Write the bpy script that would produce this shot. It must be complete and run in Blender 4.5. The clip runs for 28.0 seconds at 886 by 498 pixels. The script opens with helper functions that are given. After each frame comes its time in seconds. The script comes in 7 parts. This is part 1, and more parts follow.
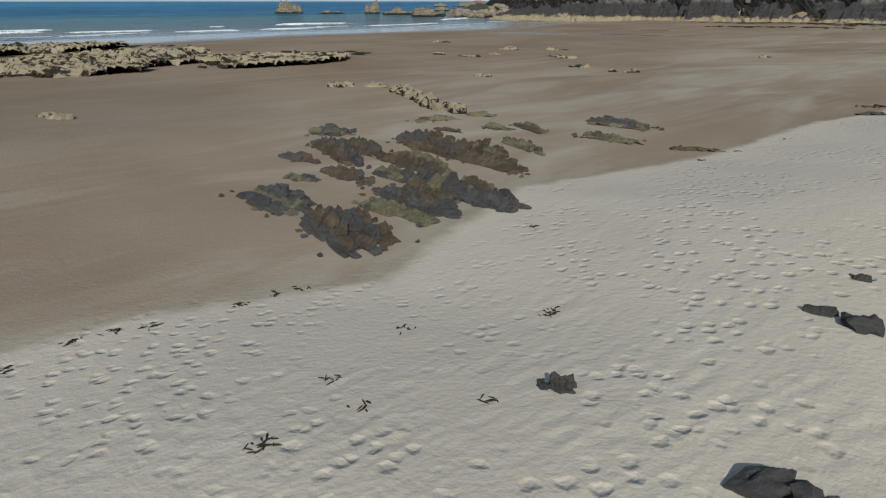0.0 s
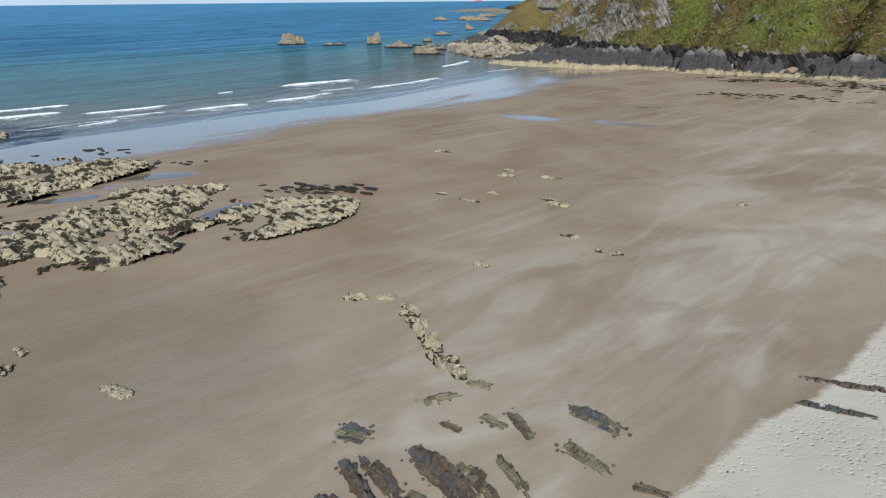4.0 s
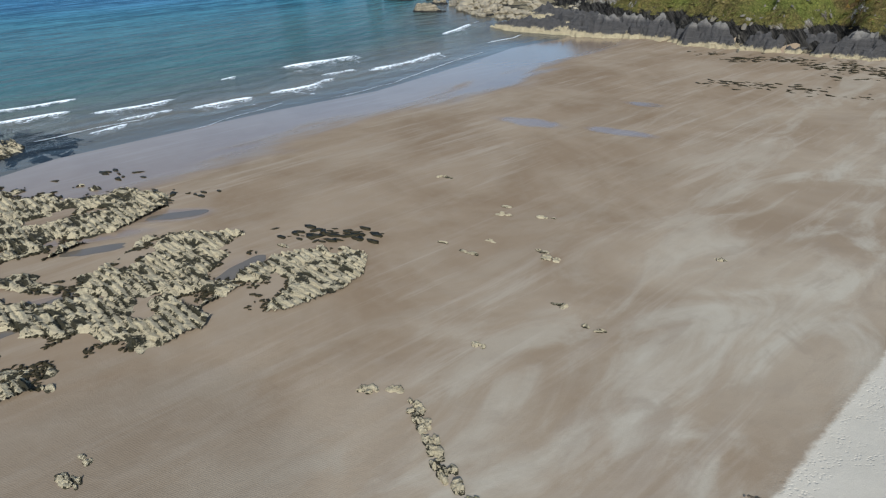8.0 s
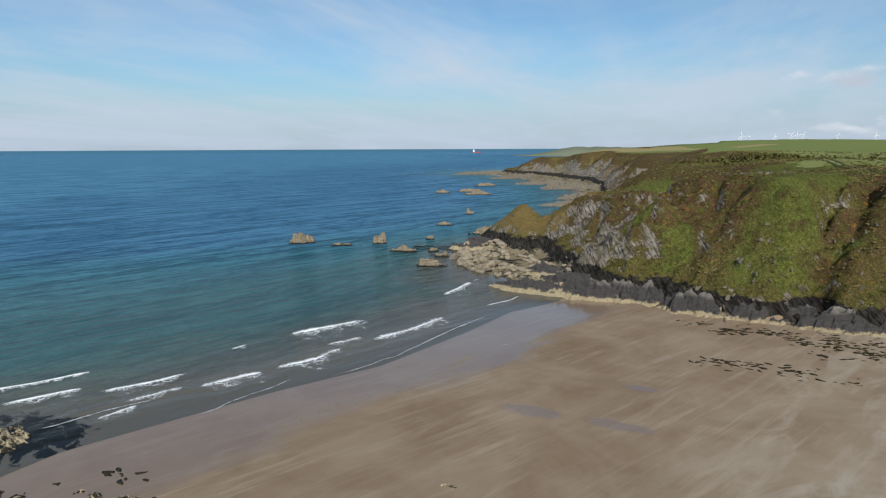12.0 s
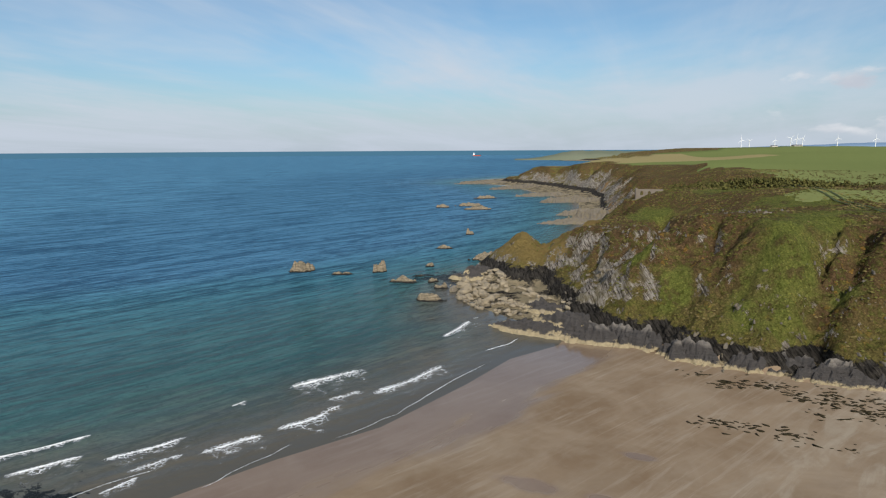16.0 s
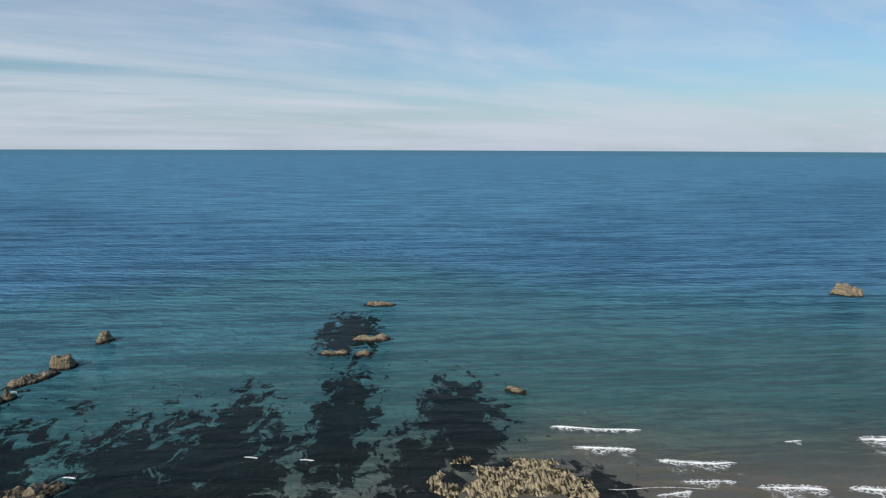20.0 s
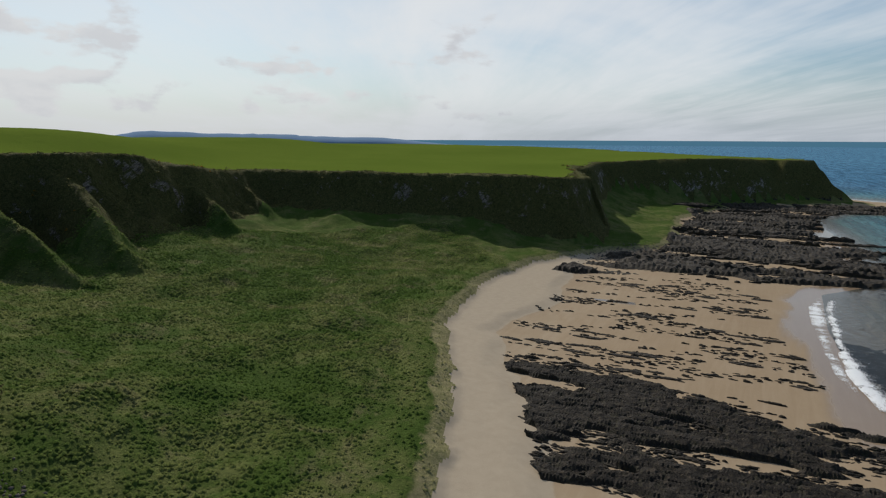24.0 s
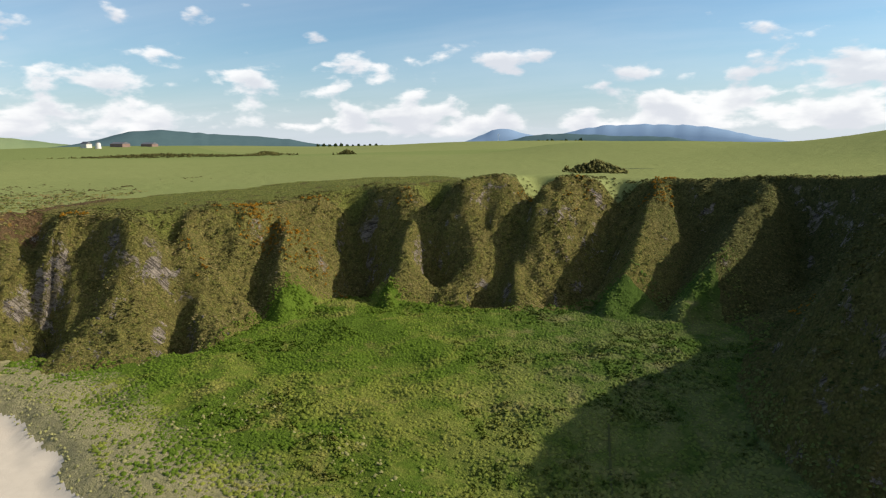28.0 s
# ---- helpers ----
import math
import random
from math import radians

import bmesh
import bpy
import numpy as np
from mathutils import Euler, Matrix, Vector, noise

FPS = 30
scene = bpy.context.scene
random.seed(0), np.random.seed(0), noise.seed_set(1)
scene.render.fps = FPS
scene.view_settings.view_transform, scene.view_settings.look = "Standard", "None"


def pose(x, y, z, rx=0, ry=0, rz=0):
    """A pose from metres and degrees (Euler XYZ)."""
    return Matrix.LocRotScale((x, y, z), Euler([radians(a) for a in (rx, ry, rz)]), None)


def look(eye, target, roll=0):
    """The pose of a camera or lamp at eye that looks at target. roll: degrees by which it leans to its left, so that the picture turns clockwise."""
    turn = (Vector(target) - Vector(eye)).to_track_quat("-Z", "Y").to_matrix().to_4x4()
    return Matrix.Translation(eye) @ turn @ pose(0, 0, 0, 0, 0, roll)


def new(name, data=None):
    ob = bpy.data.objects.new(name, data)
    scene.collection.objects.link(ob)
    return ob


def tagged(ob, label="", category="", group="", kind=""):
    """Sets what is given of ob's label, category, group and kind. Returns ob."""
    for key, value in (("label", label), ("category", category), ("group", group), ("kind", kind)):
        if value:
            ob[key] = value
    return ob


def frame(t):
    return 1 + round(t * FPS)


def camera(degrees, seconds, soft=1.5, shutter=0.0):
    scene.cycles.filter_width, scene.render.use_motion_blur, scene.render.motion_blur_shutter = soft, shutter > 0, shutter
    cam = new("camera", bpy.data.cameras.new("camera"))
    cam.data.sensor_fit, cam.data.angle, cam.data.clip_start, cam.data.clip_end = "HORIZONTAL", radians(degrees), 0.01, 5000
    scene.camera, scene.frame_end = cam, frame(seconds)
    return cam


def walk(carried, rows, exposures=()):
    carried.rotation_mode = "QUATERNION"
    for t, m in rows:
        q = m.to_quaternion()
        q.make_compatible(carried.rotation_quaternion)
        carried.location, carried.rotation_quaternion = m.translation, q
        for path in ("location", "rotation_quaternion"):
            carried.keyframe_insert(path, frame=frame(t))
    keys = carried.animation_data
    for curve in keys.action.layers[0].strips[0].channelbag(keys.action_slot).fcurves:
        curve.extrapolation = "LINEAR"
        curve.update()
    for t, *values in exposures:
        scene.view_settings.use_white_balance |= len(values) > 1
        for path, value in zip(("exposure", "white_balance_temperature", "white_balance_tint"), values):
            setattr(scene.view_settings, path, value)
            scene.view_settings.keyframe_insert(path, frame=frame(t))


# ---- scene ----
cam = camera(69.2, 28.0, soft=1.2)

# seconds, x, y, z, tilt (90 is level), roll, heading
PATH = [
    (0, 0.26, 0.77, 4.86, 68.86, 0.00, -0.15),
    (0.5, 0.26, 0.82, 6.44, 68.86, -0.00, -0.15),
    (1, 0.23, 0.84, 7.99, 68.84, -0.10, -0.12),
    (1.5, 0.15, 0.85, 9.50, 68.93, -0.10, -0.12),
    (2, 0.08, 0.96, 11.05, 68.86, -0.10, -0.12),
    (2.5, 0.09, 0.95, 12.60, 68.80, -0.20, -0.06),
    (3, 0.09, 0.93, 14.14, 68.81, -0.30, -0.09),
    (3.5, 0.15, 0.97, 15.68, 68.77, -0.40, -0.03),
    (5.5, 0.31, 1.12, 21.86, 68.62, -0.70, 0.09),
    (6, 0.29, 1.24, 23.28, 68.66, -0.70, 0.06),
    (6.5, 0.32, 1.29, 24.76, 68.59, -0.60, 0.06),
    (7, 0.33, 1.34, 26.32, 68.56, -0.80, 0.12),
    (7.5, 0.34, 1.20, 27.63, 63.13, -0.80, 0.22),
    (8, 0.44, 1.52, 29.51, 62.15, -0.90, 0.36),
    (8.5, 0.45, 1.55, 30.98, 68.60, -0.70, 0.25),
    (9, 0.56, 1.60, 32.53, 72.21, -0.70, 0.27),
    (9.5, 0.63, 1.67, 34.10, 76.41, -0.70, 0.24),
    (10, 0.63, 1.71, 35.67, 76.37, -0.60, 0.29),
    (10.5, 0.40, 2.01, 36.94, 76.37, -0.30, 0.18),
    (11, 0.04, 2.02, 38.65, 80.94, -0.30, 0.06),
    (11.5, -0.18, 2.21, 40.25, 80.82, -0.20, -0.00),
    (12, -0.25, 2.31, 41.42, 80.94, -0.20, -0.00),
    (12.5, -0.50, 2.43, 42.53, 81.00, -0.10, -0.06),
    (14.5, -0.51, 2.36, 48.83, 80.94, -0.10, -0.06),
    (15, -0.61, 2.39, 50.31, 81.00, -0.10, -0.06),
    (15.5, -0.21, 3.12, 51.74, 81.02, -0.20, -0.03),
    (16, 0.10, 3.42, 52.98, 81.08, -0.30, 0.03),
    (16.5, 0.25, 3.23, 53.70, 81.17, -0.40, 0.06),
    (17, -0.33, 3.30, 53.94, 81.14, -0.30, -0.00),
    (17.5, -1.83, 3.16, 54.05, 81.11, -0.30, -0.00),
    (18, -4.10, 3.09, 54.12, 81.11, -0.30, -0.00),
    (18.5, -6.88, 3.31, 54.14, 81.08, -0.30, 0.06),
    (19, -9.94, 3.83, 54.19, 81.11, -0.20, 9.79),
    (19.5, -13.37, 4.25, 54.15, 81.08, 0.10, 26.12),
    (20, -15.58, 3.83, 54.17, 81.05, 0.20, 42.23),
    (20.5, -16.28, 2.86, 54.29, 81.02, 0.40, 56.23),
    (22.5, -16.10, 2.40, 54.50, 80.39, 0.55, 113.60),
    (23, -16.10, 2.40, 54.50, 80.28, 0.42, 128.07),
    (23.5, -16.10, 2.40, 54.50, 80.20, 0.30, 142.58),
    (24, -16.10, 2.40, 54.50, 80.15, 0.19, 157.11),
    (24.5, -16.10, 2.40, 54.50, 80.15, 0.10, 171.53),
    (25, -16.10, 2.40, 54.50, 80.19, 0.03, 186.07),
    (25.5, -16.10, 2.40, 54.50, 80.27, -0.04, 200.61),
    (26, -16.10, 2.40, 54.50, 80.37, -0.10, 215.16),
    (26.5, -16.10, 2.40, 54.50, 80.49, -0.15, 229.70),
    (27, -16.10, 2.40, 54.50, 80.61, -0.19, 244.19),
    (27.5, -16.10, 2.40, 54.50, 80.72, -0.23, 258.64),
    (28, -16.10, 2.40, 54.50, 80.83, -0.26, 273.15),
]
walk(cam, [(t, pose(x, y, z, tilt, 0, yaw) @ pose(0, 0, 0, 0, 0, roll)) for t, x, y, z, tilt, roll, yaw in PATH],
     exposures=[(0, -0.40, 5850, 6), (1.5, -0.12, 5750, 6), (3, 0.10, 5650, 6), (6, 0.20, 5550, 6), (8, 0.20, 5550, 6), (9, 0.27, 5550, 6), (10, -0.03, 5650, 7), (12, -0.14, 6000, 8), (16, -0.12, 6300, 10), (20, -0.12, 6300, 10),
                (22.5, -0.15, 6400, 10), (24, -0.42, 6400, 10), (25, -0.37, 6400, 10), (26.5, 0.02, 6450, 10), (28, 0.33, 6650, 10)])

# ---------------------------------------------------------------- light
SUN_EL, SUN_AZ = 33.8, 176.0          # the sun stands behind the first view, to the south
to_light = Vector((math.sin(radians(SUN_AZ)) * math.cos(radians(SUN_EL)),
                   math.cos(radians(SUN_AZ)) * math.cos(radians(SUN_EL)), math.sin(radians(SUN_EL))))
sun_data = bpy.data.lights.new("sun", "SUN")
sun_data.energy, sun_data.angle, sun_data.color = 4.8, radians(0.55), (1.0, 0.93, 0.82)
sun = new("sun", sun_data)
sun.matrix_world = look(to_light * 100, (0, 0, 0))

world = bpy.data.worlds.new("world")
scene.world = world
world.use_nodes = True


class Nodes:
    """Short hand for building node trees."""

    def __init__(self, tree):
        self.t = tree
        tree.nodes.clear()

    def n(self, kind, ins=None, **props):
        node = self.t.nodes.new(kind)
        for key, value in props.items():
            setattr(node, key, value)
        for key, value in (ins or {}).items():
            if isinstance(value, bpy.types.NodeSocket):
                self.t.links.new(value, node.inputs[key])
            else:
                node.inputs[key].default_value = value
        return node

    def math(self, op, a, b=0.0, clamp=False):
        return self.n("ShaderNodeMath", {0: a, 1: b}, operation=op, use_clamp=clamp).outputs[0]

    def vmath(self, op, a, b=(0, 0, 0)):
        return self.n("ShaderNodeVectorMath", {0: a, 1: b}, operation=op).outputs[0]

    def mix(self, fac, a, b, blend="MIX"):
        node = self.n("ShaderNodeMix", {0: fac, 6: a, 7: b}, data_type="RGBA", blend_type=blend)
        return node.outputs[2]

    def noise(self, vec, scale, detail=4.0, rough=0.55, dist=0.0):
        return self.n("ShaderNodeTexNoise", {"Vector": vec, "Scale": scale, "Detail": detail, "Roughness": rough, "Distortion": dist}).outputs["Fac"]

    def step(self, value, lo, hi):
        return self.n("ShaderNodeMapRange", {0: value, 1: lo, 2: hi, 3: 0.0, 4: 1.0}, interpolation_type="SMOOTHSTEP", clamp=True).outputs[0]

    def scale(self, vec, s):
        return self.n("ShaderNodeMapping", {"Vector": vec, "Scale": s}).outputs[0]

    def turn(self, vec, deg, s=(1, 1, 1)):
        """Turns so that x runs along deg, then scales."""
        return self.n("ShaderNodeMapping", {"Vector": vec, "Rotation": (0, 0, radians(deg)), "Scale": tuple(1 / v if v else 1e6 for v in s)}, vector_type="TEXTURE").outputs[0]

    def attr(self, name):
        return self.n("ShaderNodeAttribute", attribute_name=name).outputs["Fac"]


def rgb(r, g, b):
    return (r, g, b, 1.0)


# sky: clear blue with a thin high veil, streaks, and heaped clouds low over the land
k = Nodes(world.node_tree)
gen = k.n("ShaderNodeTexCoord").outputs["Generated"]
sep = k.n("ShaderNodeSeparateXYZ", {0: gen})
up = sep.outputs[2]
sky = k.n("ShaderNodeTexSky", sky_type="NISHITA", sun_disc=False, sun_elevation=radians(SUN_EL), sun_rotation=radians(SUN_AZ),
          altitude=50.0, air_density=1.0, dust_density=0.6, ozone_density=1.6)
az = k.math("ARCTAN2", sep.outputs[0], sep.outputs[1])           # compass bearing, radians
el = k.math("ARCSINE", up)
flat = k.n("ShaderNodeCombineXYZ", {0: k.math("DIVIDE", sep.outputs[0], k.math("ADD", k.math("MAXIMUM", up, 0.0), 0.09)),
                                    1: k.math("DIVIDE", sep.outputs[1], k.math("ADD", k.math("MAXIMUM", up, 0.0), 0.09)), 2: 0.0}).outputs[0]
veil = k.noise(k.turn(flat, 70, (0.5, 0.9, 1)), 0.5, 5, 0.6, 0.5)
streak = k.noise(k.turn(flat, 70, (0.22, 1.6, 1)), 1.0, 6, 0.62, 0.4)
seaward = k.step(k.math("COSINE", k.math("SUBTRACT", az, radians(-40))), -0.35, 0.8)
high = k.math("MULTIPLY", k.step(k.math("ADD", veil, k.math("MULTIPLY", k.math("SUBTRACT", streak, 0.5), 0.30)), 0.30, 0.70), k.math("MULTIPLY", k.math("SUBTRACT", 0.92, k.math("MULTIPLY", k.step(el, 0.10, 0.42), 0.78)), k.math("ADD", 0.22, k.math("MULTIPLY", seaward, 0.78))))
west = k.step(k.math("COSINE", k.math("SUBTRACT", az, radians(-150))), 0.48, 0.97)
high = k.math("MAXIMUM", high, k.math("MULTIPLY", k.math("MULTIPLY", west, k.step(k.math("ADD", k.math("MULTIPLY", streak, 0.35), k.math("MULTIPLY", veil, 0.65)), 0.30, 0.66)), 0.8))
low_band = k.n("ShaderNodeCombineXYZ", {0: k.math("MULTIPLY", k.math("SINE", az), 13.0), 1: k.math("MULTIPLY", k.math("COSINE", az), 13.0), 2: k.math("MULTIPLY", el, 30.0)}).outputs[0]
heap = k.noise(low_band, 0.9, 7, 0.52, 0.1)
big = k.noise(low_band, 0.42, 2, 0.5)
inland = k.step(k.math("COSINE", k.math("SUBTRACT", az, radians(122))), -0.30, 0.40)
hmask = k.math("MULTIPLY", k.math("MULTIPLY", k.step(el, 0.004, 0.03), k.math("SUBTRACT", 1.0, k.step(el, 0.09, 0.25))), inland)
bank = k.math("MULTIPLY", k.step(k.math("COSINE", k.math("SUBTRACT", az, radians(80))), 0.3, 0.9), k.math("SUBTRACT", 1.0, k.step(el, 0.045, 0.10)))
heaps = k.math("MULTIPLY", k.step(k.math("ADD", k.math("ADD", heap, k.math("MULTIPLY", bank, 0.10)), k.math("ADD", k.math("MULTIPLY", k.math("SUBTRACT", big, 0.5), 0.7), k.math("MULTIPLY", k.math("SUBTRACT", hmask, 1.0), 0.22))), 0.485, 0.61), k.step(hmask, 0.0, 0.35))
shade = k.step(k.noise(k.vmath("ADD", low_band, (0.0, 0.05, 0.30)), 0.9, 5, 0.5, 0.1), 0.42, 0.68)
base_sky = k.vmath("MULTIPLY", sky.outputs[0], (0.90, 1.12, 1.22))
haze = k.math("MULTIPLY", k.math("SUBTRACT", 1.0, k.step(el, -0.01, 0.16)), 0.55)
c = k.mix(haze, base_sky, rgb(4.6, 5.3, 6.6))
c = k.mix(high, c, k.mix(west, rgb(7.6, 8.2, 9.0), rgb(12.2, 12.3, 12.4)))
c = k.mix(k.math("MULTIPLY", k.math("SUBTRACT", 1.0, k.step(el, 0.0, 0.075)), 0.6), c, rgb(6.9, 7.6, 8.6))
c = k.mix(k.math("MULTIPLY", heaps, 0.9), c, k.mix(shade, rgb(9.5, 9.6, 9.8), rgb(6.9, 7.2, 7.9)))
below = k.step(el, -0.0042, -0.0034)
c = k.mix(below, rgb(1.0, 2.45, 3.6), c)
glow = k.n("ShaderNodeVectorMath", {0: gen, 1: tuple(to_light)}, operation="DOT_PRODUCT").outputs["Value"]
c = k.mix(k.math("MULTIPLY", k.math("MULTIPLY", k.step(glow, 0.55, 0.99), below), 0.55), c, rgb(12.0, 11.9, 11.6))
bg = k.n("ShaderNodeBackground", {0: c, 1: 0.086})
k.n("ShaderNodeOutputWorld", {0: bg.outputs[0]})

# ---------------------------------------------------------------- noise and plan helpers
def vnoise(x, y, seed=0):
    """Value noise in 0..1 on arrays."""
    xi, yi = np.floor(x).astype(np.int64), np.floor(y).astype(np.int64)
    xf, yf = x - xi, y - yi
    u, v = xf * xf * (3 - 2 * xf), yf * yf * (3 - 2 * yf)

    def h(a, b):
        n = (a * 374761393 + b * 668265263 + seed * 974634377) & 0x7FFFFFFF
        n = ((n ^ (n >> 13)) * 1274126177) & 0x7FFFFFFF
        return ((n ^ (n >> 16)) & 0xFFFF) / 65535.0
    return (h(xi, yi) * (1 - u) + h(xi + 1, yi) * u) * (1 - v) + (h(xi, yi + 1) * (1 - u) + h(xi + 1, yi + 1) * u) * v


def fbm(x, y, octaves=4, seed=0, gain=0.5):
    total, amp, norm = 0.0, 1.0, 0.0
    for i in range(octaves):
        total = total + amp * vnoise(x * 2 ** i + 17.3 * i, y * 2 ** i - 9.1 * i, seed + i)
        norm += amp
        amp *= gain
    return total / norm


def ridged(x, y, octaves=4, seed=0):
    total, amp, norm = 0.0, 1.0, 0.0
    for i in range(octaves):
        total = total + amp * (1 - np.abs(2 * vnoise(x * 2 ** i + 5.7 * i, y * 2 ** i + 3.3 * i, seed + i) - 1))
        norm += amp
        amp *= 0.5
    return total / norm


def smooth(a, lo, hi):
    q = np.clip((a - lo) / (hi - lo), 0, 1)
    return q * q * (3 - 2 * q)


def signed_distance(poly, x, y):
    """Distance to the outline of a polygon, positive inside."""
    d2, inside = np.full(x.shape, 1e18), np.zeros(x.shape, bool)
    p = np.array(poly, float)
    for (ax, ay), (bx, by) in zip(p, np.roll(p, -1, 0)):
        ex, ey = bx - ax, by - ay
        q = np.clip(((x - ax) * ex + (y - ay) * ey) / (ex * ex + ey * ey), 0, 1)
        d2 = np.minimum(d2, (x - ax - q * ex) ** 2 + (y - ay - q * ey) ** 2)
        if ay != by:
            cross = ((ay > y) != (by > y)) & (x < (bx - ax) * (y - ay) / (by - ay) + ax)
            inside ^= cross
    return np.where(inside, 1, -1) * np.sqrt(d2)


# the waterline, from the far northern coast round the near bay and the back bay to the south
SHORE = [(420, 2900), (700, 2200), (400, 1500), (24, 1032), (92, 903), (113, 736), (135, 654), (98, 453), (65, 341), (40, 298), (12, 272), (4, 246), (12, 212),
         (22, 196), (36, 184), (30, 172), (16, 161), (4, 143), (-13, 121), (-30, 108), (-42, 97), (-54, 86), (-66, 64), (-74, 36), (-84, 14), (-100, -12),
         (-116, -36), (-137, -62), (-162, -92), (-190, -119), (-226, -148), (-262, -150), (-326, -206), (-420, -300), (-470, -320),
         (-560, -262), (-600, -280), (-590, -400), (-560, -640), (-330, -1500), (150, -2300), (4200, -4200), (4200, 4200), (1400, 3600)]
# the foot of the steep ground
FOOT = [(500, 2950), (800, 2250), (520, 1500), (90, 1025), (140, 905), (170, 760), (160, 660), (112, 460), (80, 350), (60, 306), (42, 300), (32, 280), (36, 250), (40, 224), (38, 200),
        (46, 178), (54, 169), (66, 154), (84, 141), (100, 134), (118, 124), (124, 108), (113, 98), (128, 66), (150, 60), (172, 42), (160, 24),
        (153, -6), (156, -34), (150, -58), (126, -58), (102, -46), (78, -40), (58, -43), (50, -66), (38, -82), (24, -85), (8, -90),
        (11, -114), (21, -140), (34, -170), (47, -203), (52, -217), (36, -232), (14, -228), (-4, -240), (-20, -266), (-42, -290), (-60, -326), (-100, -303), (-134, -292),
        (-176, -262), (-206, -250), (-232, -278), (-262, -330), (-326, -402), (-367, -406), (-402, -390), (-496, -376), (-542, -362),
        (-575, -420), (-540, -640), (-310, -1500), (180, -2250), (4200, -4100), (4200, 4200), (1400, 3500)]
# the back of the sand, where the dune grass begins
DUNE = [(112, 124), (106, 108), (97, 93), (84, 78), (71, 63), (56, 44), (34, 18), (6, -16), (-22, -42), (-48, -78), (-65, -111), (-85, -159),
        (-117, -201), (-153, -227), (-206, -243), (-232, -240), (-262, -262), (-330, -330), (-420, -372), (-520, -350), (-545, -340), (-560, -420), (-500, -640),
        (4000, -4000), (4000, 4000), (400, 420)]
# dry sand above the last tide
DRY = [(-5.3, 7.9), (-4.3, 8.8), (-2.3, 9.6), (-0.6, 10.1), (0.0, 11.5), (2.1, 15.5), (7.5, 18.1), (13.1, 22.9), (16.6, 24.7), (24.6, 32), (31.6, 38.3), (50, 60), (74, 92), (98, 118), (118, 124),
       (400, 400), (600, -300), (-200, -400), (-190, -235), (-161, -207), (-137, -177), (-97, -150), (-75, -90), (-67, -72), (-58, -58), (-40, -32), (-18, -4)]
# heights of the high ground: x, y, z
HIGH = [(110, 185, 33), (70, 262, 22), (150, 260, 36), (140, 320, 33), (126, 396, 20), (200, 420, 38), (300, 300, 42), (90, 1020, 8), (150, 950, 26), (260, 900, 38), (500, 800, 46),
        (190, 560, 27), (240, 560, 40), (165, 140, 37), (160, 95, 36), (182, 62, 36), (205, 22, 41), (195, -8, 45), (200, -60, 43), (170, -100, 45), (142, -100, 47), (100, -84, 48), (66, -60, 51), (60, -74, 45.0), (64, -90, 42), (54, -97, 42), (44, -100, 43), (52, -131, 46), (66, -160, 48), (110, -140, 50.5), (80, -222, 50),
        (28, -252, 48.5), (-50, -372, 37.5), (-98, -330, 37), (-150, -310, 36), (-230, -310, 33), (-330, -440, 36), (-430, -420, 38), (-530, -400, 36), (320, -300, 69), (240, -330, 66),
        (100, -500, 60), (-50, -700, 54), (-300, -700, 44), (500, -120, 57), (520, 60, 47), (420, 300, 46), (1200, -100, 62), (1200, 600, 56), (1200, -900, 64), (700, 1400, 54), (2500, 0, 58), (1500, 2500, 50), (600, -1500, 56), (-200, -1400, 40)]


# buttresses that run from the rim down to the valley floor: rim x, y, z, foot x, y, z, flank slope
RIBS = [(66, -235, 46, 40, -212, 15, 1.3), (56, -252, 46, 5, -196, 13, 1.15), (22, -258, 45, -8, -209, 13, 1.15), (-20, -298, 42, -43, -266, 13, 1.1), (-46, -340, 38, -61, -302, 15, 1.2),
        (-96, -326, 37, -112, -298, 14, 1.2), (-140, -308, 35, -158, -274, 11, 1.2), (-186, -290, 34, -204, -250, 9, 1.2),
        (50, -128, 44, 19, -116, 18, 1.6),
        (200, -10, 44, 160, -8, 14, 1.25), (197, -36, 42, 166, -22, 15, 1.3), (188, -54, 42, 148, -31, 13, 1.25), (172, -78, 43, 136, -44, 10, 1.15), (186, 23, 32, 156, 27, 11, 1.0),
        (176, 62, 33, 150, 55, 13, 1.3), (166, 92, 34, 136, 76, 10, 1.5), (160, 112, 33, 130, 100, 8, 1.5)]
# rock steps in the headland, higher on the side to the right of the line: ends, height, how far back they reach
STEPS = [(124, 190, 90, 157, 7.5, 20), (66, 203, 61, 189, 3.5, 7), (83, 200, 79, 188, 2.6, 8), (98, 193, 92, 182, 2.0, 8), (60, 236, 52, 214, 3, 9)]
# the fresh grass slope of the headland, and smaller green patches: x, y, radius
LUSH = [(84, 171), (104, 200), (135, 211), (130, 197), (109, 177), (97, 166), (91, 158), (82, 152), (71, 157), (77, 165)]
GREEN = [(66, 180, 5), (60, 196, 4), (104, 214, 9), (125, 230, 14), (100, 158, 5), (112, 146, 8), (150, 190, 12), (78, 232, 5), (90, 280, 10), (130, 300, 16)]


def lush(x, y):
    out = 0.9 * smooth(signed_distance(LUSH, x, y) + 20.0 * (fbm(x / 9, y / 9, 4, 401, 0.6) - 0.5), -4.0, 5.0)
    for cx, cy, r in GREEN:
        out = np.maximum(out, 0.85 * smooth(1.5 - np.hypot(x - cx, y - cy) / r + 1.4 * (fbm(x / 6, y / 6, 3, 402) - 0.5), 0.35, 0.75))
    return out


